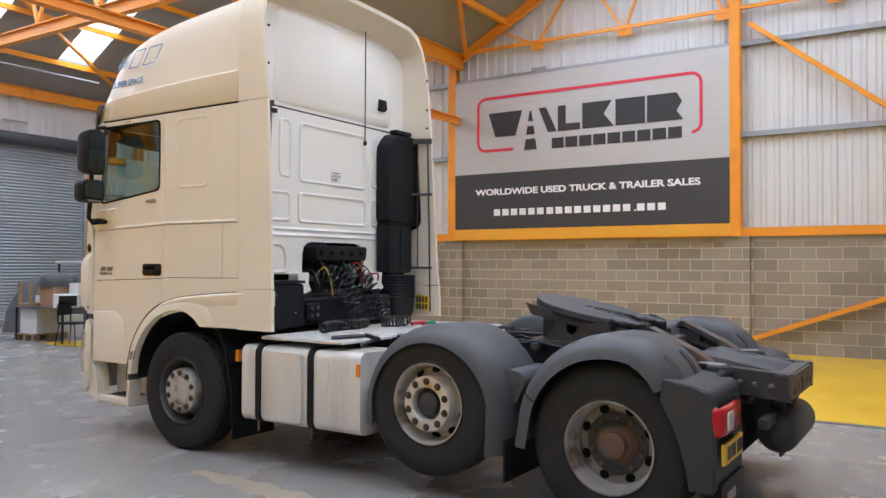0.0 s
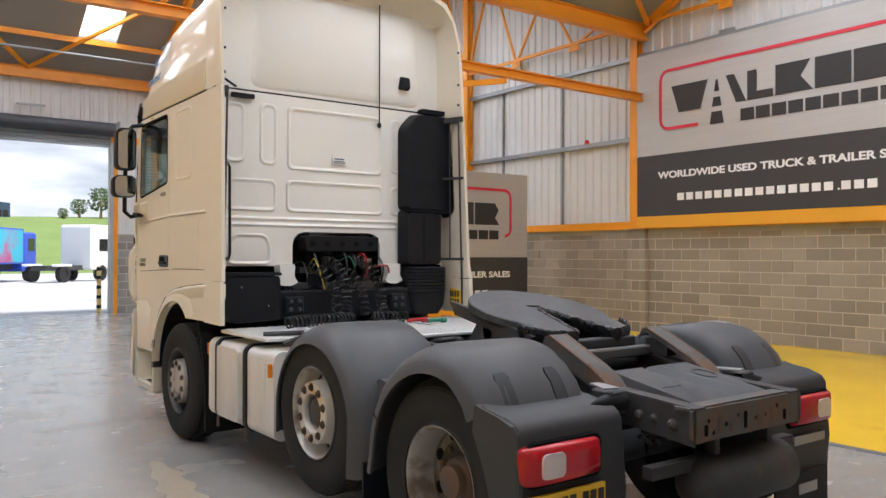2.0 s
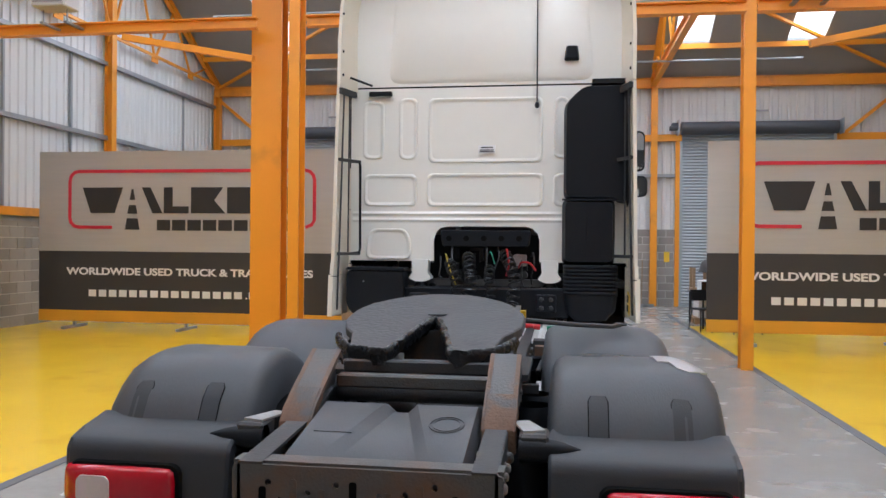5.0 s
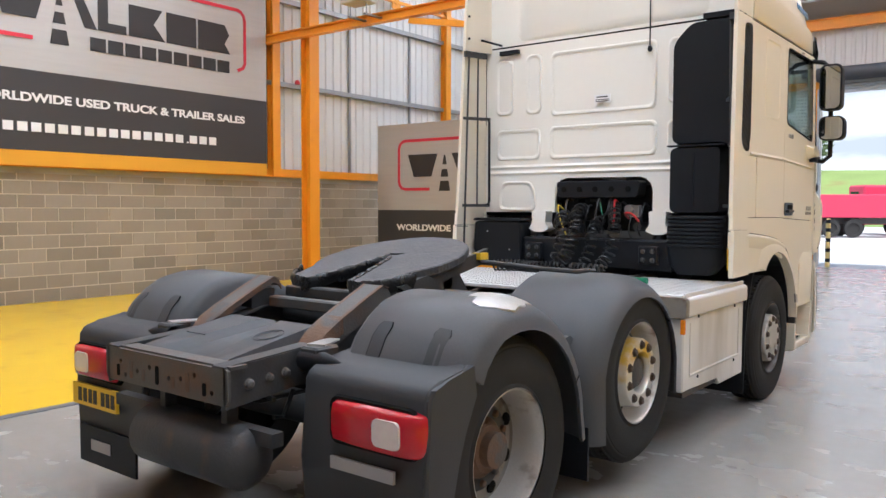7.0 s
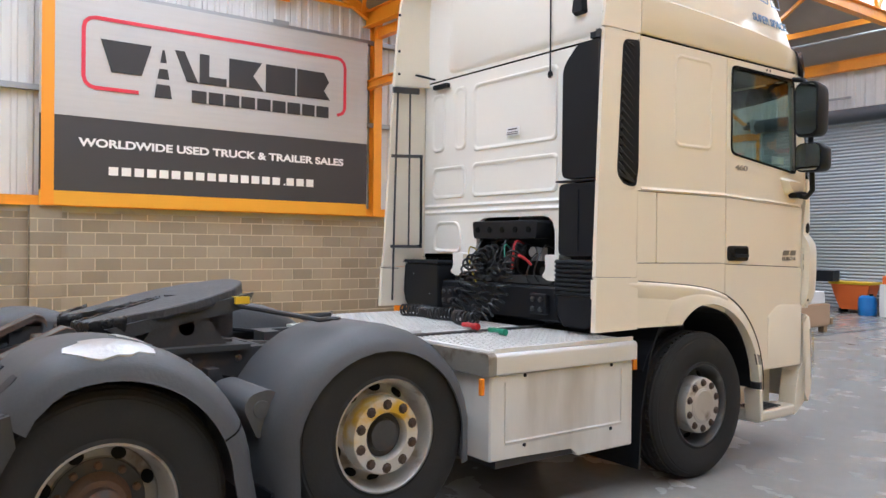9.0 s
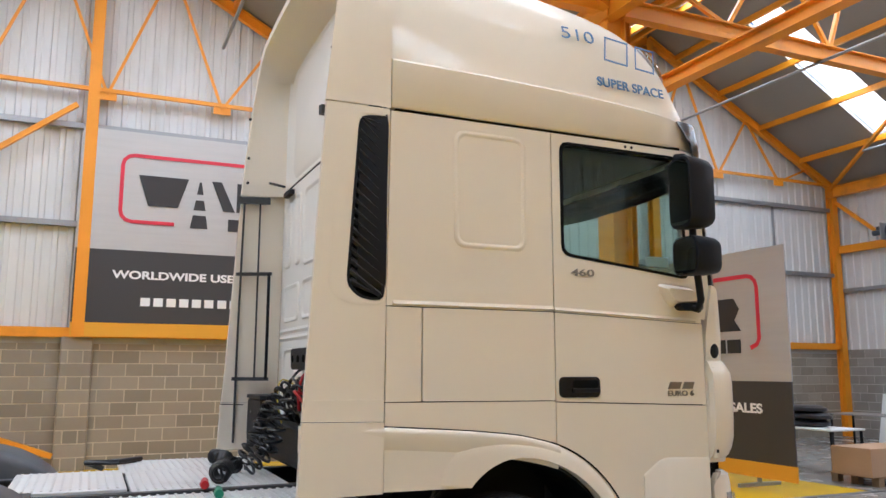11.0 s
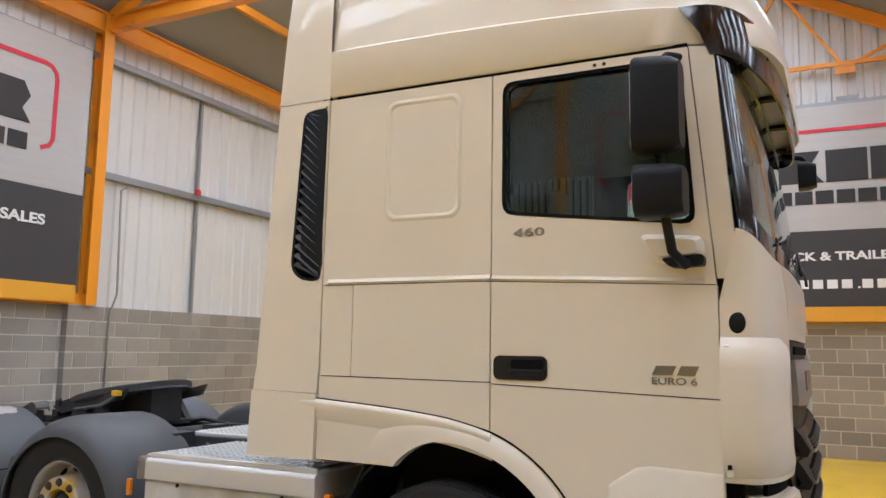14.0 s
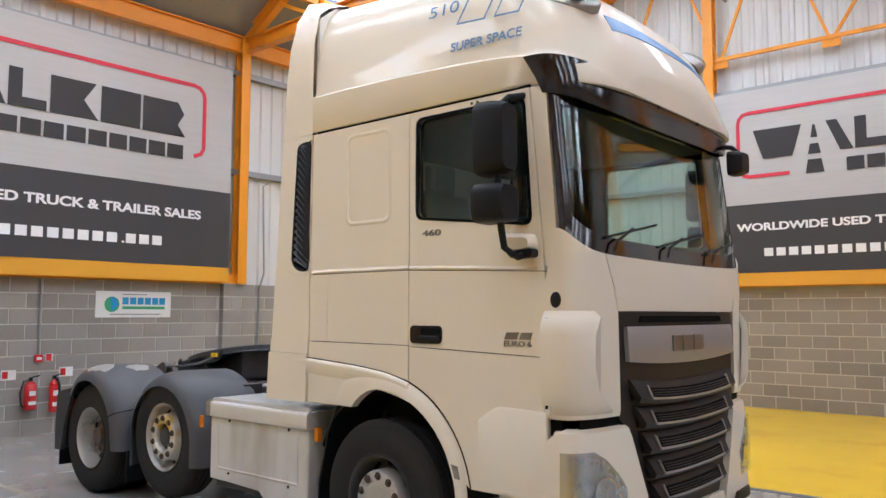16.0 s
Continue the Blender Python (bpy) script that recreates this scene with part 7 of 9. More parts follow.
    lathe(bm, [(s * 1.095, 0.045), (s * 1.108, 0.042), (s * 1.112, 0.0)], 14, "x", (0, 0.755, 0.79))
    tp("bridge_boss", bm, M_WING, smooth=40)
    # front wheel rear flap and stays
    bm = B()
    loft(bm, [[(s * 0.72, y, z), (s * 1.21, y, z), (s * 1.21, y + 0.015, z), (s * 0.72, y + 0.015, z)] for y, z in ((3.40, 0.10), (3.42, 0.5), (3.50, 0.85), (3.60, 1.05))])
    tp("front_mud_flap", bm, M_BLACK, "black front mud flap")
    bm = B()
    box(bm, s * 1.16, s * 1.2, 3.35, 3.39, 0.77, 0.87)
    tp("side_reflector", bm, M_AMBER, "amber side marker", bevel=0.004)
    bm = B()
    box(bm, min(s * 1.24, s * 1.268), max(s * 1.24, s * 1.268), 1.985, 2.012, 0.75, 0.845)
    tp("side_reflector", bm, M_AMBER, "amber side marker", bevel=0.004)
    # cab step and corner
    bm = B()
    loft(bm, [[(s * (1.225 + d), 4.80, z), (s * (1.235 + d), 5.26, z + 0.01), (s * 1.1, 5.36, z + 0.01), (s * 0.92, 4.82, z)] for z, d in ((0.235, -0.01), (0.262, 0.014), (0.315, 0.02), (0.325, 0.012))])
    stp = tp("cab_step", bm, M_CREAM, "cream cab entry step", bevel=0.008)
    bm = B()
    box(bm, min(s * 0.98, s * 1.215), max(s * 0.98, s * 1.215), 4.855, 5.20, 0.325, 0.331)
    pad = tp("step_pad", bm, M_DISC, "grey ribbed step tread", parent=stp)
    for k in range(6):
        bm = B()
        box(bm, min(s * 1.0, s * 1.20), max(s * 1.0, s * 1.20), 4.875 + 0.052 * k, 4.893 + 0.052 * k, 0.331, 0.338)
        tp("step_tread", bm, M_CHASSIS, parent=pad)
    bm = B()
    box(bm, min(s * 0.90, s * 0.97), max(s * 0.90, s * 0.97), 4.83, 5.36, 0.31, 0.68)
    tp("step_well", bm, M_CREAM, parent=stp)
    bm = B()
    box(bm, min(s * 0.90, s * 1.24), max(s * 0.90, s * 1.24), 4.83, 5.36, 0.655, 0.675)
    tp("step_roof", bm, M_CREAM, parent=stp)
    bm = B()
    loft(bm, [[(s * 1.10, y, z), (s * 1.245, y - 0.005, z), (s * 1.245, y + 0.032, z), (s * 1.10, y + 0.03, z)] for y, z in ((4.80, 0.25), (4.795, 0.36), (4.785, 0.48), (4.785, 0.50))])
    post = tp("step_post", bm, M_CREAM, parent=stp, bevel=0.006)
    bm = B()
    box(bm, min(s * 1.12, s * 1.24), max(s * 1.12, s * 1.24), 4.788, 4.815, 0.50, 0.56)
    tp("post_cap", bm, M_WING, parent=stp, bevel=0.005)
    # scuffed clip on the front of the arch lip
    bm = B()
    prism(bm, [(4.672, 0.79), (4.735, 0.775), (4.755, 0.70), (4.70, 0.705)], "x", s * 1.255, s * 1.268)
    tp("arch_clip", bm, M_DISC, parent=stp)
    bm = B()
    plate(bm, [(5.27, 0.25), (5.42, 0.34), (5.42, 1.045), (5.412, 1.045), (5.392, 1.0), (5.388, 0.66), (5.33, 0.6), (5.30, 0.48)], [], "x", s * 1.1, s * 1.244)
    tp("bumper_side", bm, M_CREAM, parent=stp)
    bm = B()
    box(bm, min(s * 1.16, s * 1.205), max(s * 1.16, s * 1.205), 5.33, 5.43, 0.66, 1.12)
    tp("door_gap", bm, M_GAP, parent=stp)
# tape repairs on one wing
rnd = random.Random(77)
for x0, x1, y0, y1 in ((0.74, 0.98, 0.12, 0.30), (1.03, 1.275, -0.13, 0.24)):
    bm = B()
    cx, cy = (x0 + x1) / 2, (y0 + y1) / 2
    pts = []
    for k in range(18):
        a = 2 * math.pi * k / 18
        r = 0.86 + rnd.uniform(-0.2, 0.14)
        pts.append((cx + (x1 - x0) / 2 * r * math.cos(a) * 1.1, cy + (y1 - y0) / 2 * r * math.sin(a) * 1.1))
    n = len(pts)

    def over(x, y, h):
        drop = 0.0 if x < 1.08 else (x - 1.08) ** 2 * 1.6
        return (x, y, 0.50 + math.sqrt(max(0, 0.655 ** 2 - (y - 0.02) ** 2)) + 0.013 + h - drop)
    rings = []
    for f in (1.0, 0.66, 0.33, 0.05):
        rings.append([over(cx + (x - cx) * f, cy + (y - cy) * f, 0.004 + 0.002 * (1 - f)) for x, y in pts])
    loft(bm, [[over(x, y, -0.004) for x, y in pts]] + rings)
    tp("tape_patch", bm, M_TAPE, "torn silver tape patch on the wing", smooth=50)

# ---- wheels ----
def tyre(bm, x0, x1, s):
    """Tyre between two faces x0 < x1 (absolute), with shoulders and tread."""
    w = x1 - x0
    prof = [(0.004, 0.295), (0.014, 0.312), (0.008, 0.33), (-0.004, 0.40), (-0.002, 0.44), (0.008, 0.475), (0.012, 0.478), (0.014, 0.49), (0.034, 0.512), (0.05, 0.517)]
    grooves = []
    for k in range(4):
        c = 0.05 + (w - 0.1) * (k + 0.5) / 4
        grooves += [(c - 0.012, 0.525), (c - 0.008, 0.512), (c + 0.008, 0.512), (c + 0.012, 0.525)]
    prof = prof + [(0.055, 0.525)] + grooves + [(w - 0.055, 0.525)] + [(w - a, r) for a, r in reversed(prof)]
    lathe(bm, [(s * (x0 + a), r) for a, r in prof], 56, "x")


def ring_of(bm, count, r, fn):
    for k in range(count):
        a = 2 * math.pi * (k + 0.5) / count
        fn(a, r * math.cos(a), r * math.sin(a))


def wheel(kind, s, at, ring_material):
    """A wheel under the truck: steer kinds have a domed hub with a nut ring, drive kinds a deep dish and twin tyres."""
    bm = B()
    tyre(bm, 0.945, 1.245, s)
    w = tp("wheel", bm, M_RUBBER, "black truck tyre on a dull metal rim", smooth=30)
    w.location = at
    if kind == "drive":
        bm = B()
        tyre(bm, 0.60, 0.90, s)
        tp("inner_tyre", bm, M_RUBBER, parent=w, smooth=30)
    bm = B()
    for k in range(64):
        a = 2 * math.pi * k / 64
        p = Vector((0, math.cos(a), math.sin(a)))
        q = Vector((0, -math.sin(a), math.cos(a)))
        for x in (1.02, 1.17):
            c = Vector((s * x, 0, 0)) + p * 0.5195
            vs = [bm.verts.new(c + Vector((dx, 0, 0)) + q * dq + p * dp) for dx, dq, dp in ((-0.026, -0.008, -.01), (0.026, -0.008, -.01), (0.026, 0.008, -.01), (-0.026, 0.008, -.01), (-0.022, -0.008, 0.0065), (0.022, -0.008, 0.0065), (0.022, 0.008, 0.0065), (-0.022, 0.008, 0.0065))]
            for f in ((4, 5, 6, 7), (0, 1, 5, 4), (1, 2, 6, 5), (2, 3, 7, 6), (3, 0, 4, 7)):
                bm.faces.new([vs[i] for i in f])
    ob = tp("tread_block", bm, M_RUBBER, parent=w)
    ob["kind"] = "stuff"
    if kind == "steer":
        bm = B()
        lathe(bm, [(s * x, r) for x, r in ((1.215, 0.305), (1.234, 0.301), (1.238, 0.288), (1.228, 0.279), (1.17, 0.270), (1.115, 0.264), (1.10, 0.254), (1.115, 0.225), (1.14, 0.208), (1.14, 0.10), (1.1, 0.0))], 48, "x")
        rim = tp("rim", bm, M_RIM if ring_material is M_BRASS else M_BARREL, "dull metal wheel rim", parent=w, smooth=35)
        def hole(a, y, z):
            b2 = B()
            c, sn = math.cos(a), math.sin(a)
            o = [(0.023 * math.cos(t), 0.036 * math.sin(t)) for t in [2 * math.pi * j / 12 for j in range(12)]]
            loft(b2, [[(s * (1.098 + h + (0.254 - (0.238 + p[0])) * 0.6), (0.238 + p[0]) * c - p[1] * sn, (0.238 + p[0]) * sn + p[1] * c) for p in o] for h in (0.0, 0.008)])
            tp("hand_hole", b2, M_GAP, parent=w)
        ring_of(bm, 10, 0.232, hole)
        bm = B()
        lathe(bm, [(s * x, r) for x, r in ((1.12, 0.203), (1.225, 0.200), (1.243, 0.194), (1.247, 0.188), (1.247, 0.125), (1.236, 0.117), (1.19, 0.115))], 40, "x")
        ring = tp("nut_ring", bm, ring_material, parent=w, smooth=35)
        ring.rotation_euler[0] = math.pi
        def nut(a, y, z):
            b2 = B()
            lathe(b2, [(s * 1.24, 0.028), (s * 1.249, 0.028), (s * 1.25, 0.022), (s * 1.258, 0.021), (s * 1.264, 0.016), (s * 1.265, 0.0)], 8, "x", (0, y, z))
            tp("wheel_nut", b2, M_NUT, parent=w, smooth=30)
        ring_of(bm, 10, 0.163, nut)
        bm = B()
        lathe(bm, [(s * x, r) for x, r in ((1.19, 0.118), (1.19, 0.085), (1.225, 0.08), (1.232, 0.065), (1.232, 0.0))] if ring_material is M_BRASS else [(s * x, r) for x, r in ((1.22, 0.128), (1.25, 0.126), (1.254, 0.12), (1.254, 0.112), (1.257, 0.108), (1.257, 0.0))], 28, "x")
        tp("hub_cap", bm, M_CHASSIS if ring_material is M_BRASS else M_RIM, parent=w, smooth=35)
    else:
        bm = B()
        lathe(bm, [(s * x, r) for x, r in ((1.215, 0.305), (1.232, 0.300), (1.236, 0.285), (1.22, 0.277), (1.17, 0.268), (1.09, 0.26), (1.075, 0.255), (1.05, 0.25))], 48, "x")
        tp("rim", bm, M_RIM, "scuffed dished metal rim", parent=w, smooth=35)
        bm = B()
        lathe(bm, [(s * x, r) for x, r in ((1.08, 0.256), (1.066, 0.25), (1.062, 0.205), (1.075, 0.195), (1.075, 0.12), (1.05, 0.11))], 48, "x")
        tp("wheel_disc", bm, M_DISC, parent=w, smooth=35)
        def hole(a, y, z):
            b2 = B()
            c, sn = math.cos(a), math.sin(a)
            o = [(0.027 * math.cos(t), 0.033 * math.sin(t)) for t in [2 * math.pi * j / 12 for j in range(12)]]
            loft(b2, [[(s * (1.068 + h), (0.226 + p[0]) * c - p[1] * sn, (0.226 + p[0]) * sn + p[1] * c) for p in o] for h in (0.0, 0.008)])
            tp("hand_hole", b2, M_GAP, parent=w)
        ring_of(bm, 8, 0.21, hole)
        def nut(a, y, z):
            b2 = B()
            lathe(b2, [(s * 1.07, 0.018), (s * 1.095, 0.017), (s * 1.10, 0.010), (s * 1.101, 0.0)], 8, "x", (0, y, z))
            tp("wheel_nut", b2, M_RUST, parent=w, smooth=30)
        ring_of(bm, 10, 0.168, nut)
        bm = B()
        lathe(bm, [(s * x, r) for x, r in ((1.06, 0.145), (1.085, 0.14), (1.10, 0.125), (1.12, 0.11), (1.122, 0.085), (1.165, 0.082), (1.17, 0.07), (1.168, 0.0))], 28, "x")
        tp("hub", bm, M_RUST, "rusty wheel hub", parent=w, smooth=35)
        bm = B()
        lathe(bm, [(s * 1.076, 0.2), (s * 1.079, 0.196), (s * 1.079, 0.14), (s * 1.07, 0.135)], 36, "x")
        tp("hub_flange", bm, M_CHASSIS, parent=w, smooth=35)
    return w


for s in (-1, 1):
    wheel("steer", s, (0, 4.05, 0.463), M_RIM)
    wheel("steer", s, (0, 1.38, 0.605), M_BRASS)
    wheel("drive", s, (0, 0.02, 0.463), M_RIM)

# ---- tanks, boxes and the catwalk ----
bm = B()
o = rounded(-1.225, -0.68, 0.29, 0.925, 0.07, 5)
prism(bm, o, "y", 2.0, 3.28)
tank = tp("fuel_tank", bm, M_ALU_PAINT, "dusty silver fuel tank with step recesses", smooth=35)
for y in (2.50, 3.08):
    bm = B()
    oo = rounded(-1.238, -0.67, 0.277, 0.938, 0.08, 5)
    prism(bm, oo, "y", y - 0.03, y + 0.03)
    tp("tank_strap", bm, M_BLACK, "black rubber-lined tank strap", parent=tank, smooth=35)
    bm = B()
    tube(bm, [(-1.22, y, 0.3), (-1.22, y, 0.22)], 0.012, 6)
    tp("strap_bolt", bm, M_RUST, parent=tank)
bm = B()
frame_o = rounded(2.575, 3.005, 0.335, 0.89, 0.04)
plate(bm, frame_o, [rounded(2.615, 2.965, 0.375, 0.605, 0.03), rounded(2.615, 2.965, 0.655, 0.855, 0.03)], "x", -1.222, -1.262)
stepf = tp("tank_step_frame", bm, M_ALU_PAINT, parent=tank, smooth=35)
for z0, z1 in ((0.375, 0.605), (0.655, 0.855)):
    bm = B()
    loft(bm, [[(-1.2615, *p) for p in rounded(2.612, 2.968, z0 - .003, z1 + .003, 0.03)], [(-1.255, *p) for p in rounded(2.625, 2.955, z0 + .01, z1 - .01, 0.03)], [(-1.229, *p) for p in rounded(2.65, 2.93, z0 + 0.03, z1 - 0.045, 0.025)]])
    tp("tank_recess", bm, M_ALU_PAINT, parent=stepf, smooth=35)
for y in (2.13, 2.2, 2.32):
    bm = B()
    loft(bm, [[(-1.224, y - 0.012, z), (-1.232, y, z), (-1.224, y + 0.012, z)] for z in (0.38, 0.84)])
    tp("tank_rib", bm, M_ALU_PAINT, parent=tank)
bm = B()
prism(bm, [(2.085, 0.35), (2.085, 0.845), (3.315, 0.845), (3.315, 0.285), (2.80, 0.285), (2.75, 0.35)], "x", 0.70, 1.225)
bxr = tp("battery_box", bm, M_ALU_PAINT, "white-silver side battery box with lid", bevel=0.01)
bm = B()
prism(bm, round_poly([(0.70, 0.85), (1.25, 0.85), (1.25, 0.955), (1.235, 0.972), (0.70, 0.972)], 0.01), "y", 2.095, 3.325)
lid = tp("box_lid", bm, M_ALU_LID, parent=bxr, smooth=40)
bm = B()
prism(bm, round_poly([(0.70, 0.845), (1.253, 0.845), (1.254, 0.958), (1.238, 0.976), (0.70, 0.976)], 0.012), "y", 2.05, 2.11)
tp("lid_end_cap", bm, M_DISC, "scuffed grey moulded lid end", parent=lid, smooth=40, bevel=0.008)
bm = B()
box(bm, 1.205, 1.222, 2.12, 3.32, 0.972, 1.0)
tp("deck_flange", bm, M_ALU_LID, parent=lid, bevel=0.003)
bm = B()
loft(bm, [[(1.224, y, 0.46), (1.232, y, 0.45), (1.224, y, 0.43)] for y in (2.2, 3.2)])
for y in (2.2, 3.2):
    bar(bm, (1.226, y, 0.45), (1.226, y, 0.80), 0.01, 0.01)
tp("box_crease", bm, M_ALU_PAINT, parent=bxr)
for y in (2.35, 3.1):
    for z in (0.42, 0.83):
        bm = B()
        lathe(bm, [(1.224, 0.0), (1.224, 0.012), (1.232, 0.011), (1.233, 0.0)], 8, "x", (0, y, z))
        tp("box_screw", bm, M_BLACK, parent=bxr)
bm = B()
box(bm, 0.75, 1.2, 2.15, 3.25, 0.30, 0.36)
tp("box_bearer", bm, M_CHASSIS, parent=bxr)


def deck(name, x0, x1, y0, y1, z, ribs_along_x=True):
    bm = B()
    box(bm, x0, x1, y0, y1, z - 0.025, z)
    d = tp(name, bm, M_DECK, "ribbed bright aluminium catwalk plate", bevel=0.004)
    bm = B()
    n = int((y1 - y0) / 0.045)
    for k in range(n):
        y = y0 + 0.03 + k * 0.045
        m = max(1, int((x1 - x0) / 0.09))
        for j in range(m):
            xx = x0 + 0.02 + j * (x1 - x0 - 0.04) / m
            box(bm, xx + 0.008, xx + (x1 - x0 - 0.04) / m - 0.012, y, y + 0.014, z, z + 0.006)
    ob = tp("deck_rib", bm, M_DECK, parent=d)
    ob["kind"] = "stuff"
    return d


deck("catwalk_plate", 0.40, 1.215, 2.085, 3.24, 0.99)
deck("catwalk_plate", -0.53, 0.39, 2.22, 3.06, 1.008)
deck("catwalk_plate", -0.46, 0.38, 1.62, 2.20, 1.025)
deck("catwalk_plate", -1.20, -0.54, 2.2, 3.08, 1.002)
bm = B()
tube(bm, [(-1.1, 2.1, 0.97), (-1.0, 2.0, 1.02), (-0.9, 2.2, 1.03), (-1.15, 2.35, 1.02)], 0.02, 6)
tp("deck_cable", bm, M_HOSE)
# spare plate tucked behind the cab on the near-side deflector
bm = B()
loft(bm, [[(x, y, z) for y, z in ((3.0, 1.10), (3.17, 1.13), (3.16, 1.29), (2.99, 1.26))] for x in (1.196, 1.204)])
sp = tp("spare_plate", bm, M_PLATE, "yellow plate tucked inside the deflector with plain bars")
for y in (3.03, 3.07, 3.11, 3.145):
    bm = B()
    box(bm, 1.192, 1.196, y - 0.012, y + 0.012, 1.20, 1.26)
    tp("plate_bar", bm, M_BANNER_BLACK, parent=sp)
    bm = B()
    box(bm, 1.192, 1.196, y - 0.012, y + 0.012, 1.125, 1.18)
    tp("plate_bar", bm, M_BANNER_BLACK, parent=sp)


# ---- roller doors ----
def slat_mesh(width):
    bm = B()
    prism(bm, [(0.0, 0.0), (0.012, 0.012), (0.026, 0.045), (0.012, 0.078), (0.0, 0.088), (-0.006, 0.088), (-0.006, 0.0)], "x", 0, width)
    for v in bm.verts:
        v.co.y = -v.co.y
    return mesh_of(bm, "slat", M_SHUTTER, 30)


for k, (x0, x1) in enumerate(DOORS):
    is_open = x0 == -2.1
    bm = B()
    lathe(bm, [(x0 - 0.05, 0.0), (x0 - 0.05, 0.19), (x1 + 0.05, 0.19), (x1 + 0.05, 0.0)], 24, "x", (0, YN - 0.22, 5.13))
    door = structure("door_%d" % (k + 1), bm, M_SHUTTER_DARK, "grey steel roller shutter door, %s" % ("rolled up open" if is_open else "closed"), "roller door", 30)
    for s, x in ((-1, x0 - 0.14), (1, x1 + 0.14)):
        bm = B()
        box(bm, x - 0.012, x + 0.012, YN - 0.45, YN, 4.93, 5.36)
        part("end_plate", bm, M_SHUTTER, door)
    bm = B()
    box(bm, x0 - 0.32, x0 - 0.15, YN - 0.36, YN - 0.12, 5.1, 5.28)
    lathe(bm, [(x0 - 0.4, 0.0), (x0 - 0.4, 0.07), (x0 - 0.16, 0.07), (x0 - 0.16, 0.0)], 12, "x", (0, YN - 0.36, 5.12))
    part("drive_motor", bm, M_SHUTTER_DARK, door, "dark drive motor")
    z = 4.72 if is_open else FZ + 0.06
    me = slat_mesh(x1 - x0)
    while z < 5.0:
        ob = new("slat", me)
        ob.location = (x0, YN - 0.02, z)
        ob.parent = door
        z += 0.09
    bm = B()
    box(bm, x0, x1, YN - 0.05, YN, 4.64 if is_open else FZ, 4.72 if is_open else FZ + 0.06)
    part("bottom_rail", bm, M_SHUTTER, door)
    for s, x in ((-1, x0), (1, x1)):
        bm = B()
        bar(bm, (x + s * 0.02, YN - 0.06, FZ), (x + s * 0.02, YN - 0.06, 4.95), 0.07, 0.08)
        part("guide_rail", bm, M_SHUTTER, door)
        bm = B()
        bar(bm, (x + s * 0.11, YN - 0.03, FZ), (x + s * 0.11, YN - 0.03, 4.95), 0.1, 0.14)
        structure("steel_column", bm, M_ORANGE, "orange painted door jamb post", "column")
for x0, x1 in ((-HX, -8.5), (-4.0, -2.1), (2.15, 4.15), (8.45, HX)):
    bm = B()
    bar(bm, (x0, YN - 0.04, 4.88), (x1, YN - 0.04, 4.88), 0.14, 0.2)
    structure("wall_rail", bm, M_ORANGE, "orange steel rail beside a roller door", "rail")
    bm = B()
    bar(bm, (x0, YN + 0.01, 3.78), (x1, YN + 0.01, 3.78), 0.1, 0.09)
    structure("wall_girt", bm, M_GALV, "galvanised steel wall girt", "girt")
for s in (-1, 1):
    one_rod((s * 8.6, YN - 0.06, 4.95), (s * 10.1, YN - 0.06, 6.2), 0.09)
# strip-light brackets on the end wall
for x in (-6.2, 0.1, 6.2):
    bm = B()
    box(bm, x - 0.35, x + 0.35, YN - 0.09, YN - 0.03, 5.62, 5.67)
    structure("wall_bracket", bm, M_GALV, "small grey steel bracket on the wall", "bracket")

# ---- rooflight sheets that glow in place of daylight, and hanging heaters ----
M_ROOFLIGHT = bpy.data.materials.new("self_glowing_rooflight_sheet")
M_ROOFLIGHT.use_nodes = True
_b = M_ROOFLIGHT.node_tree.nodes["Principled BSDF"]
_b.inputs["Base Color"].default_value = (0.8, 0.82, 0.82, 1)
# emission put in for daylight; the skylight lamps just below light the hall
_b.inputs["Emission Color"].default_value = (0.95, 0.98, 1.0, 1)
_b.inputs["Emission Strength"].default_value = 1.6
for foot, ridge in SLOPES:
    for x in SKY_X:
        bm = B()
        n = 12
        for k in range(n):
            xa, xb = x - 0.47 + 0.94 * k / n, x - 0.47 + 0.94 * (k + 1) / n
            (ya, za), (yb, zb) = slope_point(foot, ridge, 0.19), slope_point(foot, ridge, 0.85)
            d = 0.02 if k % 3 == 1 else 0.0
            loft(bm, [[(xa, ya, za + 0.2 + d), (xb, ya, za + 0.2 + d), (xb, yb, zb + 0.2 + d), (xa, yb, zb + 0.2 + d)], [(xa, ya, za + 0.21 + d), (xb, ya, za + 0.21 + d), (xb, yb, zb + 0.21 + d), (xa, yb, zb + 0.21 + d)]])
        structure("window_rooflight", bm, M_ROOFLIGHT, "pale ribbed rooflight sheet given its own daylight glow", "rooflight")
M_HEATER = mat("white_heater_case", (0.55, 0.56, 0.56), 0.4, 0.3, 0.05, 3, 30, 0.02)
for x, y in ((-7.1, 7.7), (4.0, 7.7)):
    t = thing("air_heater", "white unit heater hung beside the valley beam", "heater", (x, y, 5.15))
    bm = B()
    box(bm, -0.28, 0.28, -0.2, 0.2, 0.1, 0.6)
    part("case", bm, M_HEATER, t, bevel=0.02)
    bm = B()
    for k in range(5):
        box(bm, -0.24, 0.24, -0.215, -0.2, 0.16 + 0.08 * k, 0.2 + 0.08 * k)
    part("grille", bm, M_GALV, t)
    for dx in (-0.2, 0.2):
        bm = B()
        tube(bm, [(dx, 0, -0.12), (dx, 0, 0.12)], 0.012, 6)
        box(bm, dx - 0.03, dx + 0.03, -0.05, 0.4, -0.12, -0.09)
        part("hanger", bm, M_GALV, t)
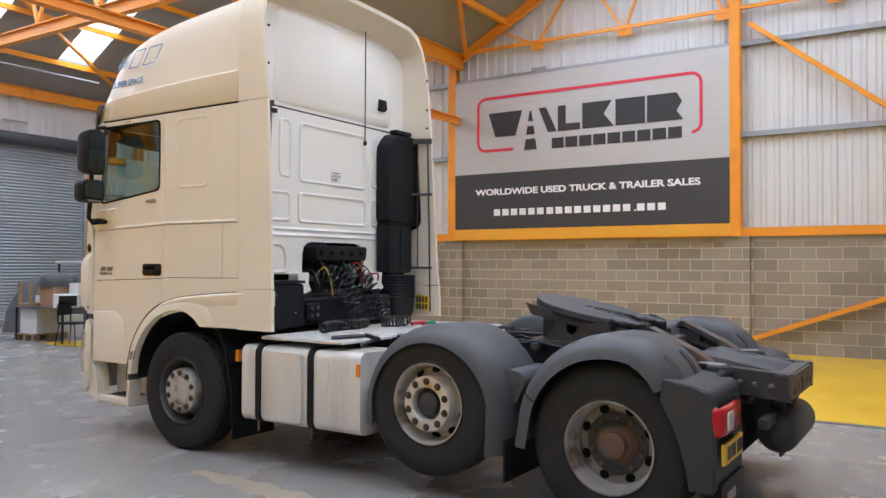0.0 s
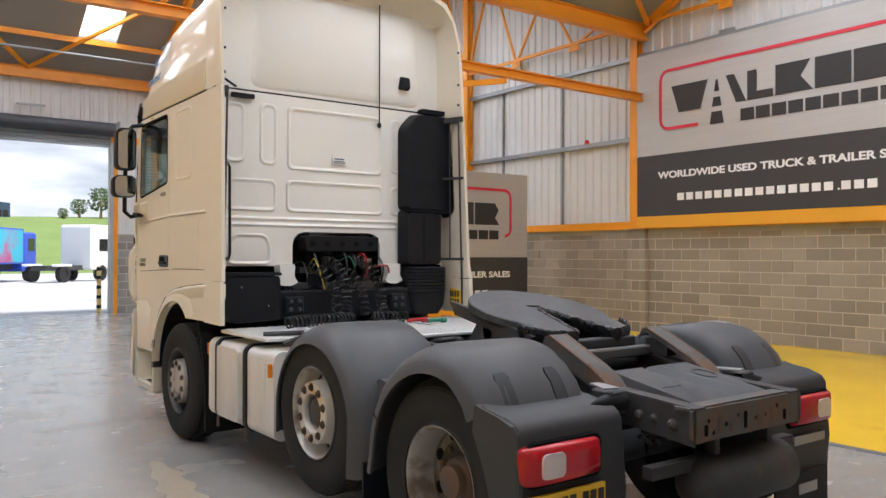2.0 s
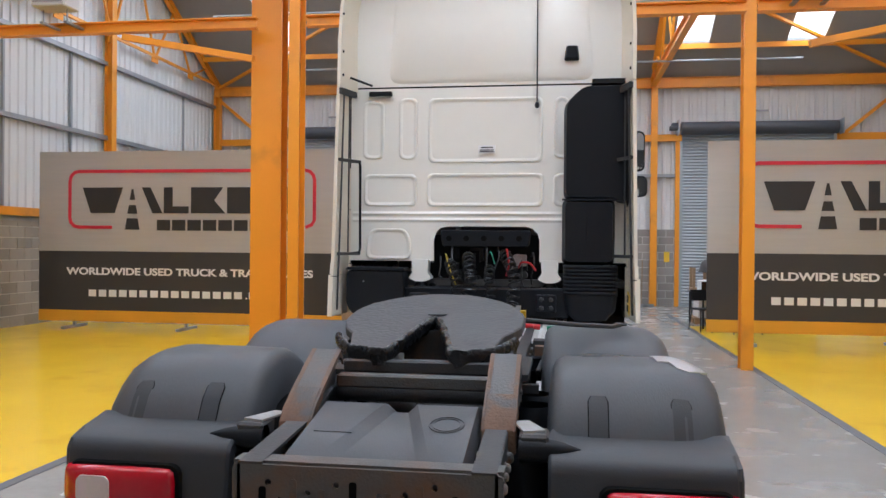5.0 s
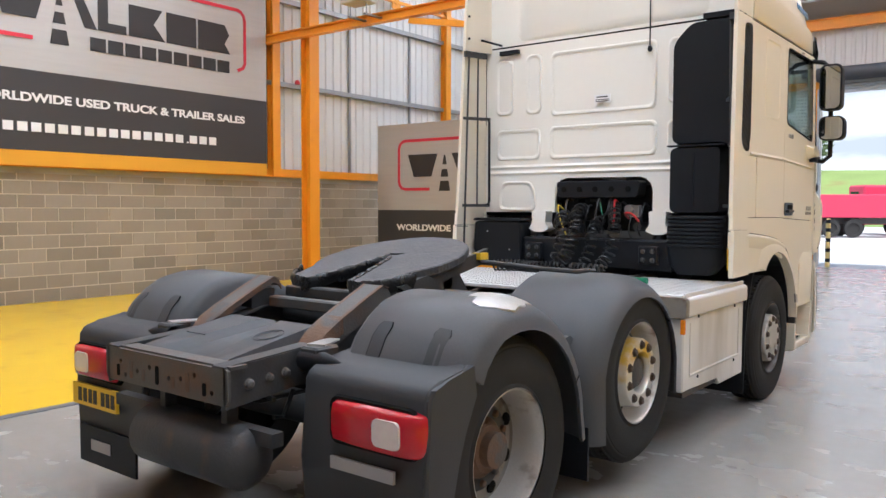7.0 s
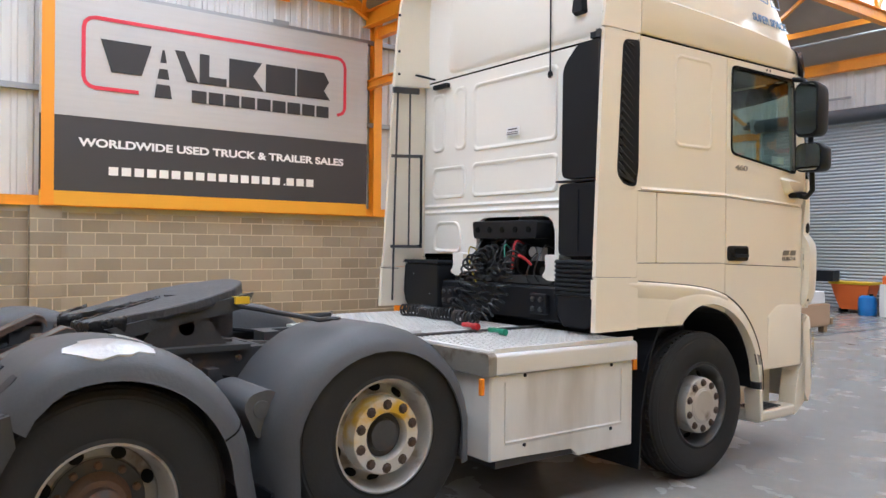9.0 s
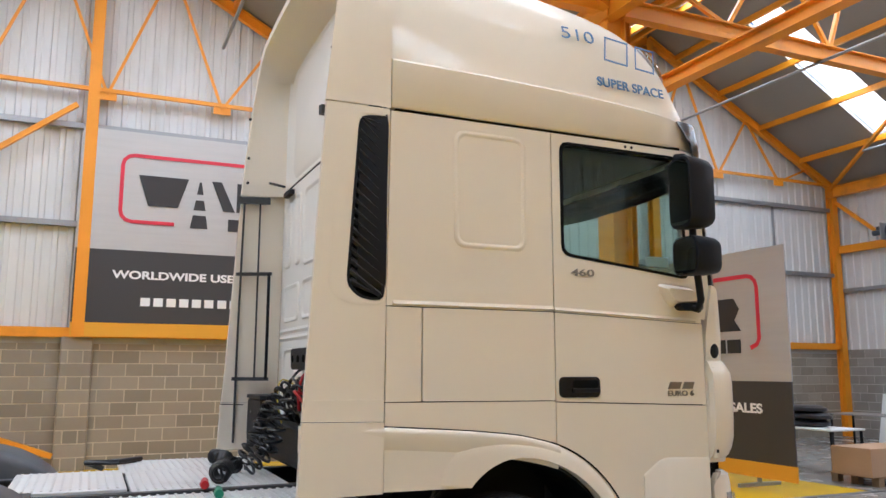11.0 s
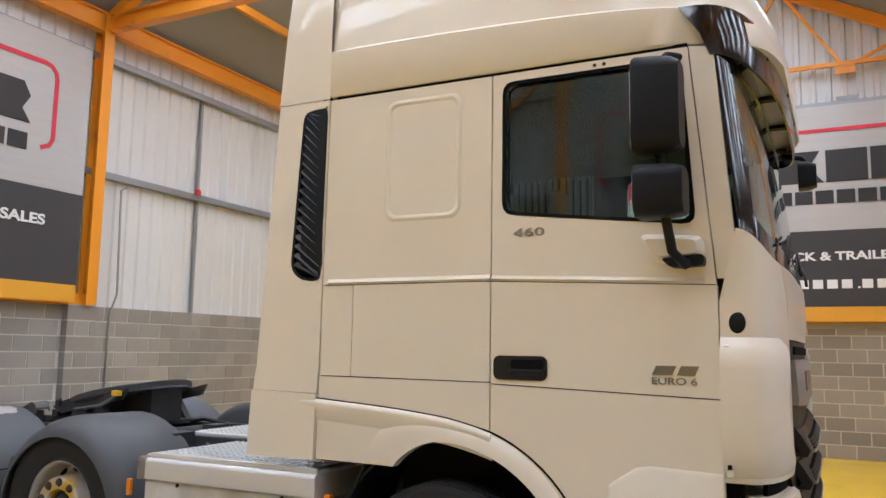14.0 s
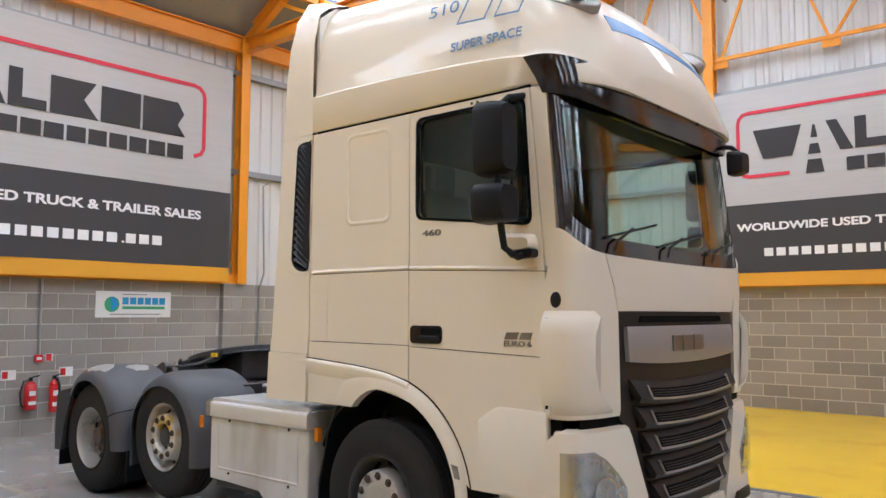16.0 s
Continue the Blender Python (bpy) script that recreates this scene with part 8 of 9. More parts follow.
for y in (12.0, 17.0, 3.5):
    bm = B()
    tube(bm, [(-6.5, y, 6.35), (6.5, y, 6.35)], 0.025, 6)
    structure("conduit", bm, M_GALV, "galvanised conduit hung under the roof", "conduit")

# ---- advertising sheets ----
def banner(name, label, width, height, place, parts_kind, stand=False):
    """A printed sheet; place maps (across, out, up) to the world, across from the left edge."""
    t = thing(name, label, "banner", place(width / 2, 0, 0), "advertising banners")
    base = Vector(t.location)

    def P(u, v, d):
        """u, v: parts of the width and height from the upper left; d: metres proud."""
        return place(u * width, d, (1 - v) * height) - base

    def poly(pname, pts, d0, d1, m, lab=""):
        bm = B()
        loft(bm, [[P(u, v, d0) for u, v in pts], [P(u, v, d1) for u, v in pts]])
        return part(pname, bm, m, t, lab)

    # sheet with slight ripples
    def sheet(pname, v0, v1, m, lab):
        bm = B()
        n = 30
        rings = []
        for k in range(n + 1):
            u = k / n
            r = 0.006 * math.sin(u * 23 + v0 * 7) + 0.004 * math.sin(u * 57)
            rings.append([P(u, v0, r), P(u, v1, r), P(u, v1, r - 0.02), P(u, v0, r - 0.02)])
        loft(bm, rings)
        part(pname, bm, m, t, lab, smooth=40)

    sheet("silver_sheet", 0, 0.586, M_BANNER_SILVER, "brushed silver printed sheet")
    sheet("charcoal_sheet", 0.586, 0.934, M_BANNER_DARK, "charcoal printed sheet")
    sheet("orange_hem", 0.934, 1.0, M_BANNER_HEM, "orange hem strip")
    d0, d1 = 0.004, 0.014
    # red frame line, open at two corners
    bm = B()
    L, R, T, Bm = 0.107, 0.913, 0.117, 0.445
    asp = width / height
    r = 0.03
    path = [(0.252, Bm), (L + r, Bm)] + [(L + r - r * math.sin(radians(a)), Bm - r * asp * (1 - math.cos(radians(a)))) for a in (30, 60, 90)]
    path += [(L, T + r * asp)] + [(L + r - r * math.cos(radians(a)), T + r * asp - r * asp * math.sin(radians(a))) for a in (30, 60, 90)]
    path += [(R - r, T)] + [(R - r + r * math.sin(radians(a)), T + r * asp - r * asp * math.cos(radians(a))) for a in (30, 60, 90)]
    path += [(R, 0.40), (R - 0.008, 0.425), (R - 0.028, 0.44)]
    hw = 0.033
    rings = []
    pts = [Vector((u * width, -v * height)) for u, v in path]
    for i, p in enumerate(pts):
        d = (pts[min(i + 1, len(pts) - 1)] - pts[max(i - 1, 0)]).normalized()
        q = Vector((-d.y, d.x)) * hw
        rings.append([P((p + q * e).x / width, -(p + q * e).y / height, dd) for e, dd in ((-1, d1), (1, d1), (1, d0), (-1, d0))])
    loft(bm, rings)
    part("red_line", bm, M_BANNER_RED, t, "red rounded frame line")
    # plain logo shapes
    a, b = 0.151, 0.857
    X = lambda f: a + (b - a) * f
    t0, t1 = 0.212, 0.362
    shapes = [[(X(0), t0), (X(0.193), t0), (X(0.155), t1), (X(0.04), t1)],
              [(X(0.285), t0), (X(0.325), t0), (X(0.383), t1), (X(0.336), t1)],
              [(X(0.389), t0), (X(0.43), t0), (X(0.43), t1 - 0.04), (X(0.505), t1 - 0.04), (X(0.505), t1), (X(0.389), t1)],
              [(X(0.517), t0), (X(0.665), t0), (X(0.625), (t0 + t1) / 2), (X(0.676), t1), (X(0.517), t1)],
              [(X(0.684), t0), (X(0.825), t0), (X(0.825), t1), (X(0.684), t1)],
              [(X(0.835), t0), (X(0.97), t0), (X(0.995), t0 + 0.05), (X(0.97), t0 + 0.10), (X(1.0), t1), (X(0.835), t1)],
              [(X(0.236), 0.222), (X(0.244), 0.222), (X(0.253), 0.285), (X(0.227), 0.285)],
              [(X(0.224), 0.315), (X(0.256), 0.315), (X(0.264), 0.365), (X(0.216), 0.365)],
              [(X(0.214), 0.392), (X(0.266), 0.392), (X(0.275), 0.458), (X(0.205), 0.458)]]
    for o in shapes:
        poly("logo_shape", o, d0, d1, M_BANNER_BLACK)
    for k in range(9):
        w = (0.86 - 0.403) / 9
        poly("logo_bar", [(0.403 + w * k, 0.4), (0.403 + w * (k + 0.86), 0.4), (0.403 + w * (k + 0.86), 0.462), (0.403 + w * k, 0.462)], d0, d1, M_BANNER_BLACK)
    x = 0.174
    for n, gap in ((6, 0.004), (9, 0.006), (1, 0.004), (3, 0)):
        for k in range(n):
            w = 0.0345 if n > 1 else 0.008
            v0 = 0.812 if n > 1 else 0.844
            poly("address_bar", [(x, v0), (x + w * 0.72, v0), (x + w * 0.72, 0.852), (x, 0.852)], d0, d1, M_WHITE_INK)
            x += w
        x += gap * 0.5
    # slogan words
    o, du, dv = P(0.504, 0.706, 0.008), (P(0.6, 0.706, 0.008) - P(0.5, 0.706, 0.008)).normalized(), (P(0.5, 0.6, 0.008) - P(0.5, 0.7, 0.008)).normalized()
    m = Matrix((du, dv, du.cross(dv))).transposed().to_4x4()
    m.translation = o
    lettering("WORLDWIDE USED TRUCK & TRAILER SALES", 0.195, M_WHITE_INK, m, t, "slogan", "white slogan lettering", 0.814 * width, 0.003, 0.032)
    if stand:
        for u in (0.12, 0.5, 0.88):
            bm = B()
            p, q = P(u, 1.0, -0.05), P(u, 0.1, -0.05)
            bar(bm, p, q, 0.05, 0.05)
            part("stand_post", bm, M_GALV, t)
            bm = B()
            z = -base.z + FZ + 0.03
            f, g = P(u, 1.0, 0.35), P(u, 1.0, -0.45)
            f.z = g.z = z
            bar(bm, f, g, 0.06, 0.05)
            bar(bm, (p.x, p.y, z), p, 0.05, 0.05)
            part("stand_foot", bm, M_GALV, t)
    return t


M_BANNER_HEM = mat("orange_banner_hem", (0.74, 0.36, 0.02), 0.5, 0, 0.06, 2, 40, 0.03)
BW, BHT = 6.4, 3.73
WALL_LABEL = "wide silver and charcoal advertising banner hung between wall columns"
banner("wall_banner", WALL_LABEL, BW, BHT, lambda a, o, u: Vector((HX - 0.19 - o, 8.25 - a, 2.21 + u)), "")
banner("wall_banner", WALL_LABEL, BW, BHT, lambda a, o, u: Vector((-HX + 0.19 + o, 1.63 + a, 2.21 + u)), "")
banner("wall_banner", WALL_LABEL, BW, BHT, lambda a, o, u: Vector((3.43 - a, YS + 0.22 + o, 2.22 + u)), "")
STAND_LABEL = "silver and charcoal advertising banner on a floor stand"
banner("floor_banner", STAND_LABEL, 6.35, 3.42, lambda a, o, u: Vector((3.25 + a, 11.2 - o, 0.15 + u)), "", True)
banner("floor_banner", STAND_LABEL, 6.35, 3.42, lambda a, o, u: Vector((-9.84 + a, 11.2 - o, 0.07 + u)), "", True)

# ---- things on the south wall ----
M_RED = mat("red_cylinder_paint", (0.55, 0.015, 0.02), 0.3, 0, 0.08, 4, 40, 0.02, coat=0.3)
M_WHITE = mat("white_board", (0.75, 0.75, 0.74), 0.5, 0, 0.04, 3, 40, 0.02)
M_GREEN = mat("green_print", (0.05, 0.35, 0.16), 0.5, 0, 0.05, 3, 40, 0.0)
M_SKYBLUE = mat("blue_print", (0.03, 0.30, 0.60), 0.5, 0, 0.05, 3, 40, 0.0)
for x, z0, z1, hose in ((0.19, 0.32, 0.72, True), (-0.14, 0.26, 0.73, False)):
    t = thing("fire_extinguisher", "red fire extinguisher hung on the block wall", "extinguisher", (x, YS + 0.12, z0), "fire extinguishers")
    r = 0.085 if hose else 0.065
    bm = B()
    h = z1 - z0
    lathe(bm, [(0, 0.0), (0.0, r * 0.9), (0.02, r), (h - 0.08, r), (h - 0.03, r * 0.7), (h, r * 0.3), (h, 0.0)], 20, "z")
    part("cylinder", bm, M_RED, t, smooth=40)
    bm = B()
    box(bm, -0.02, 0.02, -0.02, 0.02, h, h + 0.05)
    bar(bm, (-0.02, 0.0, h + 0.05), (-0.12, 0.0, h + 0.07), 0.02, 0.015)
    part("valve", bm, M_BLACK, t)
    bm = B()
    box(bm, -r * 0.6, r * 0.6, r - 0.008, r + 0.003, h * 0.18, h * 0.30)
    box(bm, -r * 0.5, r * 0.5, r - 0.008, r + 0.003, h * 0.5, h * 0.66)
    part("label_bars", bm, M_WHITE, t)
    bm = B()
    if hose:
        tube(bm, [(0.02, 0, h + 0.02), (0.10, 0.02, h), (0.15, 0.03, h * 0.6), (0.13, 0.03, h * 0.2), (0.10, 0.03, 0.04)], 0.012, 8)
    else:
        tube(bm, [(-0.02, 0.03, h + 0.02), (-0.05, 0.05, h * 0.8), (-0.055, 0.05, h * 0.4)], 0.022, 8)
    part("hose", bm, M_HOSE, t, smooth=40)
for x, z in ((0.45, 0.81), (-0.35, 0.82), (-0.1, 1.04)):
    t = thing("safety_sign", "small white safety sign with red symbol block", "sign", (x, YS + 0.015, z), "safety signs")
    w = 0.1 if z < 0.95 else 0.055
    bm = B()
    box(bm, -w, w, -0.004, 0.0, -0.07 if z < .95 else -.055, 0.07 if z < .95 else .055)
    part("board", bm, M_WHITE, t)
    bm = B()
    box(bm, 0.01 if z < .95 else -0.03, w * 0.85, 0.0, 0.002, -0.05, 0.05)
    part("symbol", bm, M_RED, t)
t = thing("call_point", "red fire alarm call point on the wall", "call point", (0.06, YS + 0.03, 1.03))
bm = B()
box(bm, -0.055, 0.055, -0.03, 0.03, -0.055, 0.055)
part("housing", bm, M_RED, t, bevel=0.006)
bm = B()
box(bm, -0.035, 0.035, 0.03, 0.033, -0.02, 0.02)
part("glass", bm, M_WHITE, t)
for pts in ([(0.06, YS + 0.03, 1.08), (0.06, YS + 0.03, 2.2), (0.06, YS + 0.16, 2.3), (0.06, YS + 0.16, 2.5)],
            [(-3.75, YS + 0.03, 0.75), (-3.75, YS + 0.03, 2.1), (-3.8, YS + 0.1, 2.4), (-3.75, YS + 0.1, 4.0), (-3.85, YS + 0.1, 4.06)]):
    bm = B()
    tube(bm, pts, 0.017, 8)
    structure("conduit", bm, M_GALV, "thin grey electrical conduit on the wall", "conduit", 40)
t = thing("wall_sign", "white company sign with blue lettering on the block wall", "sign", (-1.38, YS + 0.02, 1.82))
bm = B()
box(bm, -0.63, 0.63, -0.008, 0.0, -0.205, 0.205)
part("board", bm, M_WHITE, t)
bm = B()
lathe(bm, [(0.001, 0.0), (0.001, 0.12), (0.004, 0.12), (0.004, 0.0)], 24, "y", (0.37, 0, 0.0))
part("logo_disc", bm, M_GREEN, t)
bm = B()
prism(bm, [(0.37, -0.11), (0.27, -0.02), (0.30, 0.09), (0.40, 0.11)], "y", 0.004, 0.006)
part("logo_leaf", bm, M_SKYBLUE, t)
for k in range(6):
    bm = B()
    x = 0.20 - 0.125 * k
    box(bm, x - 0.10, x, 0.0, 0.004, 0.0, 0.11)
    part("name_bar", bm, M_SKYBLUE, t)
bm = B()
box(bm, -0.52, 0.20, 0.0, 0.004, -0.075, -0.03)
part("tagline_bar", bm, M_GREEN, t)
bm = B()
box(bm, -0.45, 0.4, 0.0, 0.003, -0.165, -0.145)
box(bm, -0.2, 0.2, 0.0, 0.003, 0.15, 0.165)
part("small_print_bars", bm, M_GALV, t)
# small red sounders on the girts
for x, y in ((HX - 0.07, 9.8), (-HX + 0.07, 9.0), (-5.4, YS + 0.07)):
    t = thing("alarm_sounder", "red alarm sounder on a wall girt", "alarm", (x, y, 4.24))
    bm = B()
    lathe(bm, [(0, 0.0), (0, 0.06), (0.05, 0.055), (0.09, 0.04), (0.09, 0.0)], 14, "z")
    part("body", bm, M_RED, t, smooth=40)
for s in (-1, 1):
    bm = B()
    box(bm, s * (HX - 0.03) - 0.02, s * (HX - 0.03) + 0.02, 5.9, 6.25, 6.05, 6.12)
    structure("wall_bracket", bm, M_GALV, "small grey steel bracket on the wall", "bracket")

# ---- things at the north end ----
LEVEL = FZ  # from here on things stand on the floor
M_CARD = mat("brown_cardboard", (0.42, 0.27, 0.16), 0.85, 0, 0.1, 3, 40, 0.05)
M_CARD_WHITE = mat("white_carton", (0.68, 0.67, 0.65), 0.7, 0, 0.05, 3, 40, 0.03)
M_WOOD = mat("pallet_wood", (0.30, 0.20, 0.11), 0.8, 0, 0.25, 6, 60, 0.15, stretch=(1, 6, 6))
M_BLUEPL = mat("blue_drum_plastic", (0.02, 0.16, 0.45), 0.4, 0, 0.06, 3, 40, 0.02)
M_ORANGEPL = mat("orange_bin_plastic", (0.70, 0.14, 0.02), 0.45, 0, 0.06, 3, 40, 0.02)
M_DARKTOP = mat("dark_laminate_top", (0.10, 0.085, 0.085), 0.45, 0, 0.1, 3, 40, 0.03)
M_BLACKBAG = mat("black_bag_film", (0.02, 0.02, 0.024), 0.35, 0, 0.2, 6, 20, 0.4)


def carton(x, y, z, w, d, h, m=None, rz=0.0, label="closed brown cardboard carton"):
    t = thing("carton", label, "carton", (x, y, z))
    t.rotation_euler[2] = radians(rz)
    bm = B()
    box(bm, -w / 2, w / 2, -d / 2, d / 2, 0, h)
    part("box_body", bm, m or M_CARD, t, bevel=0.006)
    bm = B()
    box(bm, -w / 2 + 0.01, w / 2 - 0.01, -0.025, 0.025, h, h + 0.002)
    part("packing_tape", bm, M_TAPE, t)
    return t


def pallet(x, y, w, d):
    t = thing("pallet", "worn wooden pallet on the floor", "pallet", (x, y, 0))
    for k in range(5):
        bm = B()
        xx = -w / 2 + 0.05 + (w - 0.1) * k / 4
        box(bm, xx - 0.05, xx + 0.05, -d / 2, d / 2, 0.12, 0.142)
        part("deck_board", bm, M_WOOD, t)
    for yy in (-d / 2 + 0.07, 0, d / 2 - 0.07):
        for xx in (-w / 2 + 0.07, 0, w / 2 - 0.07):
            bm = B()
            box(bm, xx - 0.06, xx + 0.06, yy - 0.06, yy + 0.06, 0, 0.12)
            part("block", bm, M_WOOD, t)
    return t


def table(x, y, w, d, m, label, rz=0):
    t = thing("table", label, "table", (x, y, 0))
    t.rotation_euler[2] = radians(rz)
    bm = B()
    box(bm, -w / 2, w / 2, -d / 2, d / 2, 0.72, 0.75)
    part("tabletop", bm, m, t, bevel=0.006)
    for sx in (-1, 1):
        for sy in (-1, 1):
            bm = B()
            bar(bm, (sx * (w / 2 - 0.05), sy * (d / 2 - 0.05), 0), (sx * (w / 2 - 0.05), sy * (d / 2 - 0.05), 0.72), 0.035, 0.035)
            part("leg", bm, M_BLACK, t)
    return t


def drum(x, y, m, label, r=0.2, h=0.5, z=0.0):
    t = thing("drum", label, "drum", (x, y, z))
    bm = B()
    lathe(bm, [(0, 0.0), (0, r * 0.85), (h * 0.1, r * 0.95), (h * 0.35, r), (h * 0.4, r * 0.96), (h * 0.7, r), (h * 0.9, r * 0.9), (h, r * 0.6), (h, 0.0)], 20, "z")
    part("drum_body", bm, m, t, smooth=40)
    bm = B()
    lathe(bm, [(h, 0.0), (h, 0.05), (h + 0.04, 0.045), (h + 0.04, 0.0)], 12, "z", (r * 0.4, 0, 0))
    part("cap", bm, M_BLACK, t)
    return t


def stool(x, y, rz=0):
    t = thing("stacking_chair", "black metal stacking chair", "chair", (x, y, 0), "chairs by the tables")
    t.rotation_euler[2] = radians(rz)
    bm = B()
    box(bm, -0.2, 0.2, -0.2, 0.2, 0.44, 0.48)
    part("seat", bm, M_BLACK, t, bevel=0.01)
    for sx in (-1, 1):
        for sy in (-1, 1):
            bm = B()
            tube(bm, [(sx * 0.18, sy * 0.18, 0.44), (sx * 0.22, sy * 0.24, 0)], 0.012, 6)
            part("leg", bm, M_BLACK, t)
    bm = B()
    box(bm, -0.2, 0.2, 0.19, 0.22, 0.62, 0.85)
    for sx in (-1, 1):
        bar(bm, (sx * 0.19, 0.2, 0.46), (sx * 0.19, 0.205, 0.64), 0.02, 0.02)
    part("backrest", bm, M_BLACK, t)
    return t


# west corner: pallets with cartons, drums, bin, tables
pallet(-3.85, 13.75, 0.85, 2.0)
carton(-3.76, 13.7, 0.143, 0.7, 2.2, 0.42, M_CARD, 0, "long brown cardboard carton on a pallet")
pallet(-4.8, 15.9, 1.2, 1.2)
carton(-4.75, 15.8, 0.143, 0.9, 1.0, 0.5, M_CARD_WHITE, 0, "white carton on a pallet")
carton(-4.95, 15.9, 0.645, 0.7, 0.8, 0.3, M_CARD_WHITE, 8, "white carton on a carton stack")
carton(-3.8, 14.3, 0.567, 0.6, 0.9, 0.24, M_CARD_WHITE, 0, "white carton on a carton stack")
table(-5.3, 13.5, 1.6, 0.8, M_WHITE, "white-topped folding table with bags on it", 0)
for k, (dx, dz) in enumerate(((0, 0.75), (0.05, 0.87), (-0.05, 0.99))):
    t = thing("bag", "black plastic bag lying on a table", "bag", (-5.3 + dx, 13.5, dz), "bags")
    bm = B()
    loft(bm, [[(0.4 * c * a, 0.28 * sn * a, z) for c, sn in [(math.cos(2 * math.pi * q / 14), math.sin(2 * math.pi * q / 14)) for q in range(14)]] for a, z in ((0.7, 0.0), (1.0, 0.03), (1.0, 0.08), (0.75, 0.12))])
    part("bag_film", bm, M_BLACKBAG, t, smooth=60)
for k, (x, w, h) in enumerate(((-8.3, 0.28, 1.15), (-7.4, 0.34, 1.2))):
    t = thing("panel_board", "white board leaning by the wall", "board", (x, 19.6, 0), "leaning boards")
    bm = B()
    loft(bm, [[(-w, y, z), (w, y, z), (w, y + 0.03, z), (-w, y + 0.03, z)] for y, z in ((-0.15, 0.0), (0.12, h))])
    part("board_sheet", bm, M_WHITE, t)
table(-7.6, 18.0, 1.6, 0.8, M_GRILLE_PLATE, "grey office table pushed by the shutter")
t = thing("grit_bin", "orange plastic grit bin with a lid", "bin", (-5.45, 20.0, 0))
bm = B()
loft(bm, [[(-0.5 * k, -0.3 * k, z), (0.5 * k, -0.3 * k, z), (0.5 * k, 0.3 * k, z), (-0.5 * k, 0.3 * k, z)] for z, k in ((0.1, 0.6), (0.3, 0.75), (0.75, 1.0))])
part("bin_body", bm, M_ORANGEPL, t, bevel=0.01)
bm = B()
box(bm, -0.54, 0.54, -0.34, 0.34, 0.75, 0.82)
part("bin_lid", bm, M_PLATE, t, bevel=0.01)
bm = B()
for sx in (-0.3, 0.3):
    box(bm, sx - 0.03, sx + 0.03, -0.2, 0.2, 0, 0.12)
part("bin_feet", bm, M_BLACK, t)
carton(-5.9, 19.4, 0.822, 0.5, 0.4, 0.28, M_BLACK, 5, "small black case on the grit bin")
drum(-3.75, 19.3, M_BLUEPL, "blue plastic drum on the floor", 0.26, 0.62)
drum(-4.9, 19.5, M_BLUEPL, "blue plastic drum on the floor", 0.22, 0.5)
carton(-4.3, 19.6, 0.0, 0.5, 0.5, 0.8, M_CARD_WHITE, 0, "white carton beside the drums")
carton(-4.3, 19.6, 0.802, 0.45, 0.4, 0.2, M_ORANGEPL, 10, "orange crate on a carton")
carton(-3.95, 19.7, 0.0, 0.3, 0.3, 0.9, M_RED, 0, "red case beside the drums")
# extinguisher stand by the open door
for x in (-2.95, -2.6):
    t = thing("fire_extinguisher", "red fire extinguisher on a floor stand", "extinguisher", (x, 20.15, 0.35), "fire extinguishers")
    bm = B()
    lathe(bm, [(0, 0.0), (0, 0.08), (0.45, 0.08), (0.52, 0.03), (0.58, 0.03), (0.58, 0)], 16, "z")
    part("cylinder", bm, M_RED, t, smooth=40)
    bm = B()
    box(bm, -0.03, 0.03, -0.1, 0.02, 0.58, 0.66)
    part("valve", bm, M_WHITE, t)
t = thing("extinguisher_stand", "red plastic extinguisher stand on the floor", "stand", (-2.77, 20.15, 0))
bm = B()
loft(bm, [[(-0.32 * k, -0.2 * k, z), (0.32 * k, -0.2 * k, z), (0.32 * k, 0.16 * k, z), (-0.32 * k, 0.16 * k, z)] for z, k in ((0, 1.0), (0.08, 1.0), (0.349, 0.8))])
part("stand_body", bm, M_RED, t, bevel=0.01)
t = thing("safety_sign", "small yellow sign on the block wall", "sign", (-2.35, YN - 0.02, 1.45), "safety signs")
bm = B()
box(bm, -0.08, 0.08, 0, 0.006, -0.15, 0.15)
part("board", bm, M_PLATE, t)
t = thing("safety_sign", "small yellow sign on the block wall", "sign", (3.75, YN - 0.02, 1.45), "safety signs")
bm = B()
box(bm, -0.08, 0.08, 0, 0.006, -0.15, 0.15)
part("board", bm, M_PLATE, t)
for x in (-3.55, -3.3, 3.0, 3.2):
    t = thing("broom", "wooden broom leaning on the wall", "broom", (x, 20.2, 0))
    bm = B()
    tube(bm, [(0, -0.12, 0.06), (0.05, 0.25, 1.35)], 0.013, 6)
    part("handle", bm, M_WOOD, t)
    bm = B()
    box(bm, -0.15, 0.15, -0.17, -0.09, 0.0, 0.08)
    part("brush_head", bm, M_GALV, t)
# east corner: table stacked with boxes, chairs, covered goods
table(4.0, 14.72, 0.8, 1.85, M_DARKTOP, "dark-topped table stacked with boxes", 0)
table(5.6, 15.8, 1.6, 0.8, M_DARKTOP, "dark-topped table pushed against boxes", 0)
carton(4.12, 14.85, 0.752, 0.5, 0.45, 0.42, M_CARD, 5, "brown carton on a table")
carton(4.3, 14.25, 0.752, 0.3, 0.4, 0.5, M_CARD_WHITE, -8, "white carton on a table")
carton(4.25, 15.35, 0.752, 0.4, 0.4, 0.22, M_CARD_WHITE, 10, "flat white carton on a table")
for x, y, z, h in ((4.05, 15.3, 0.143, 0.3), (4.05, 15.3, 0.446, 0.26), (4.75, 15.6, 0.0, 0.5)):
    carton(x, y, z, 0.62, 0.6, h, M_CARD_WHITE, 3, "white printer carton below a table")
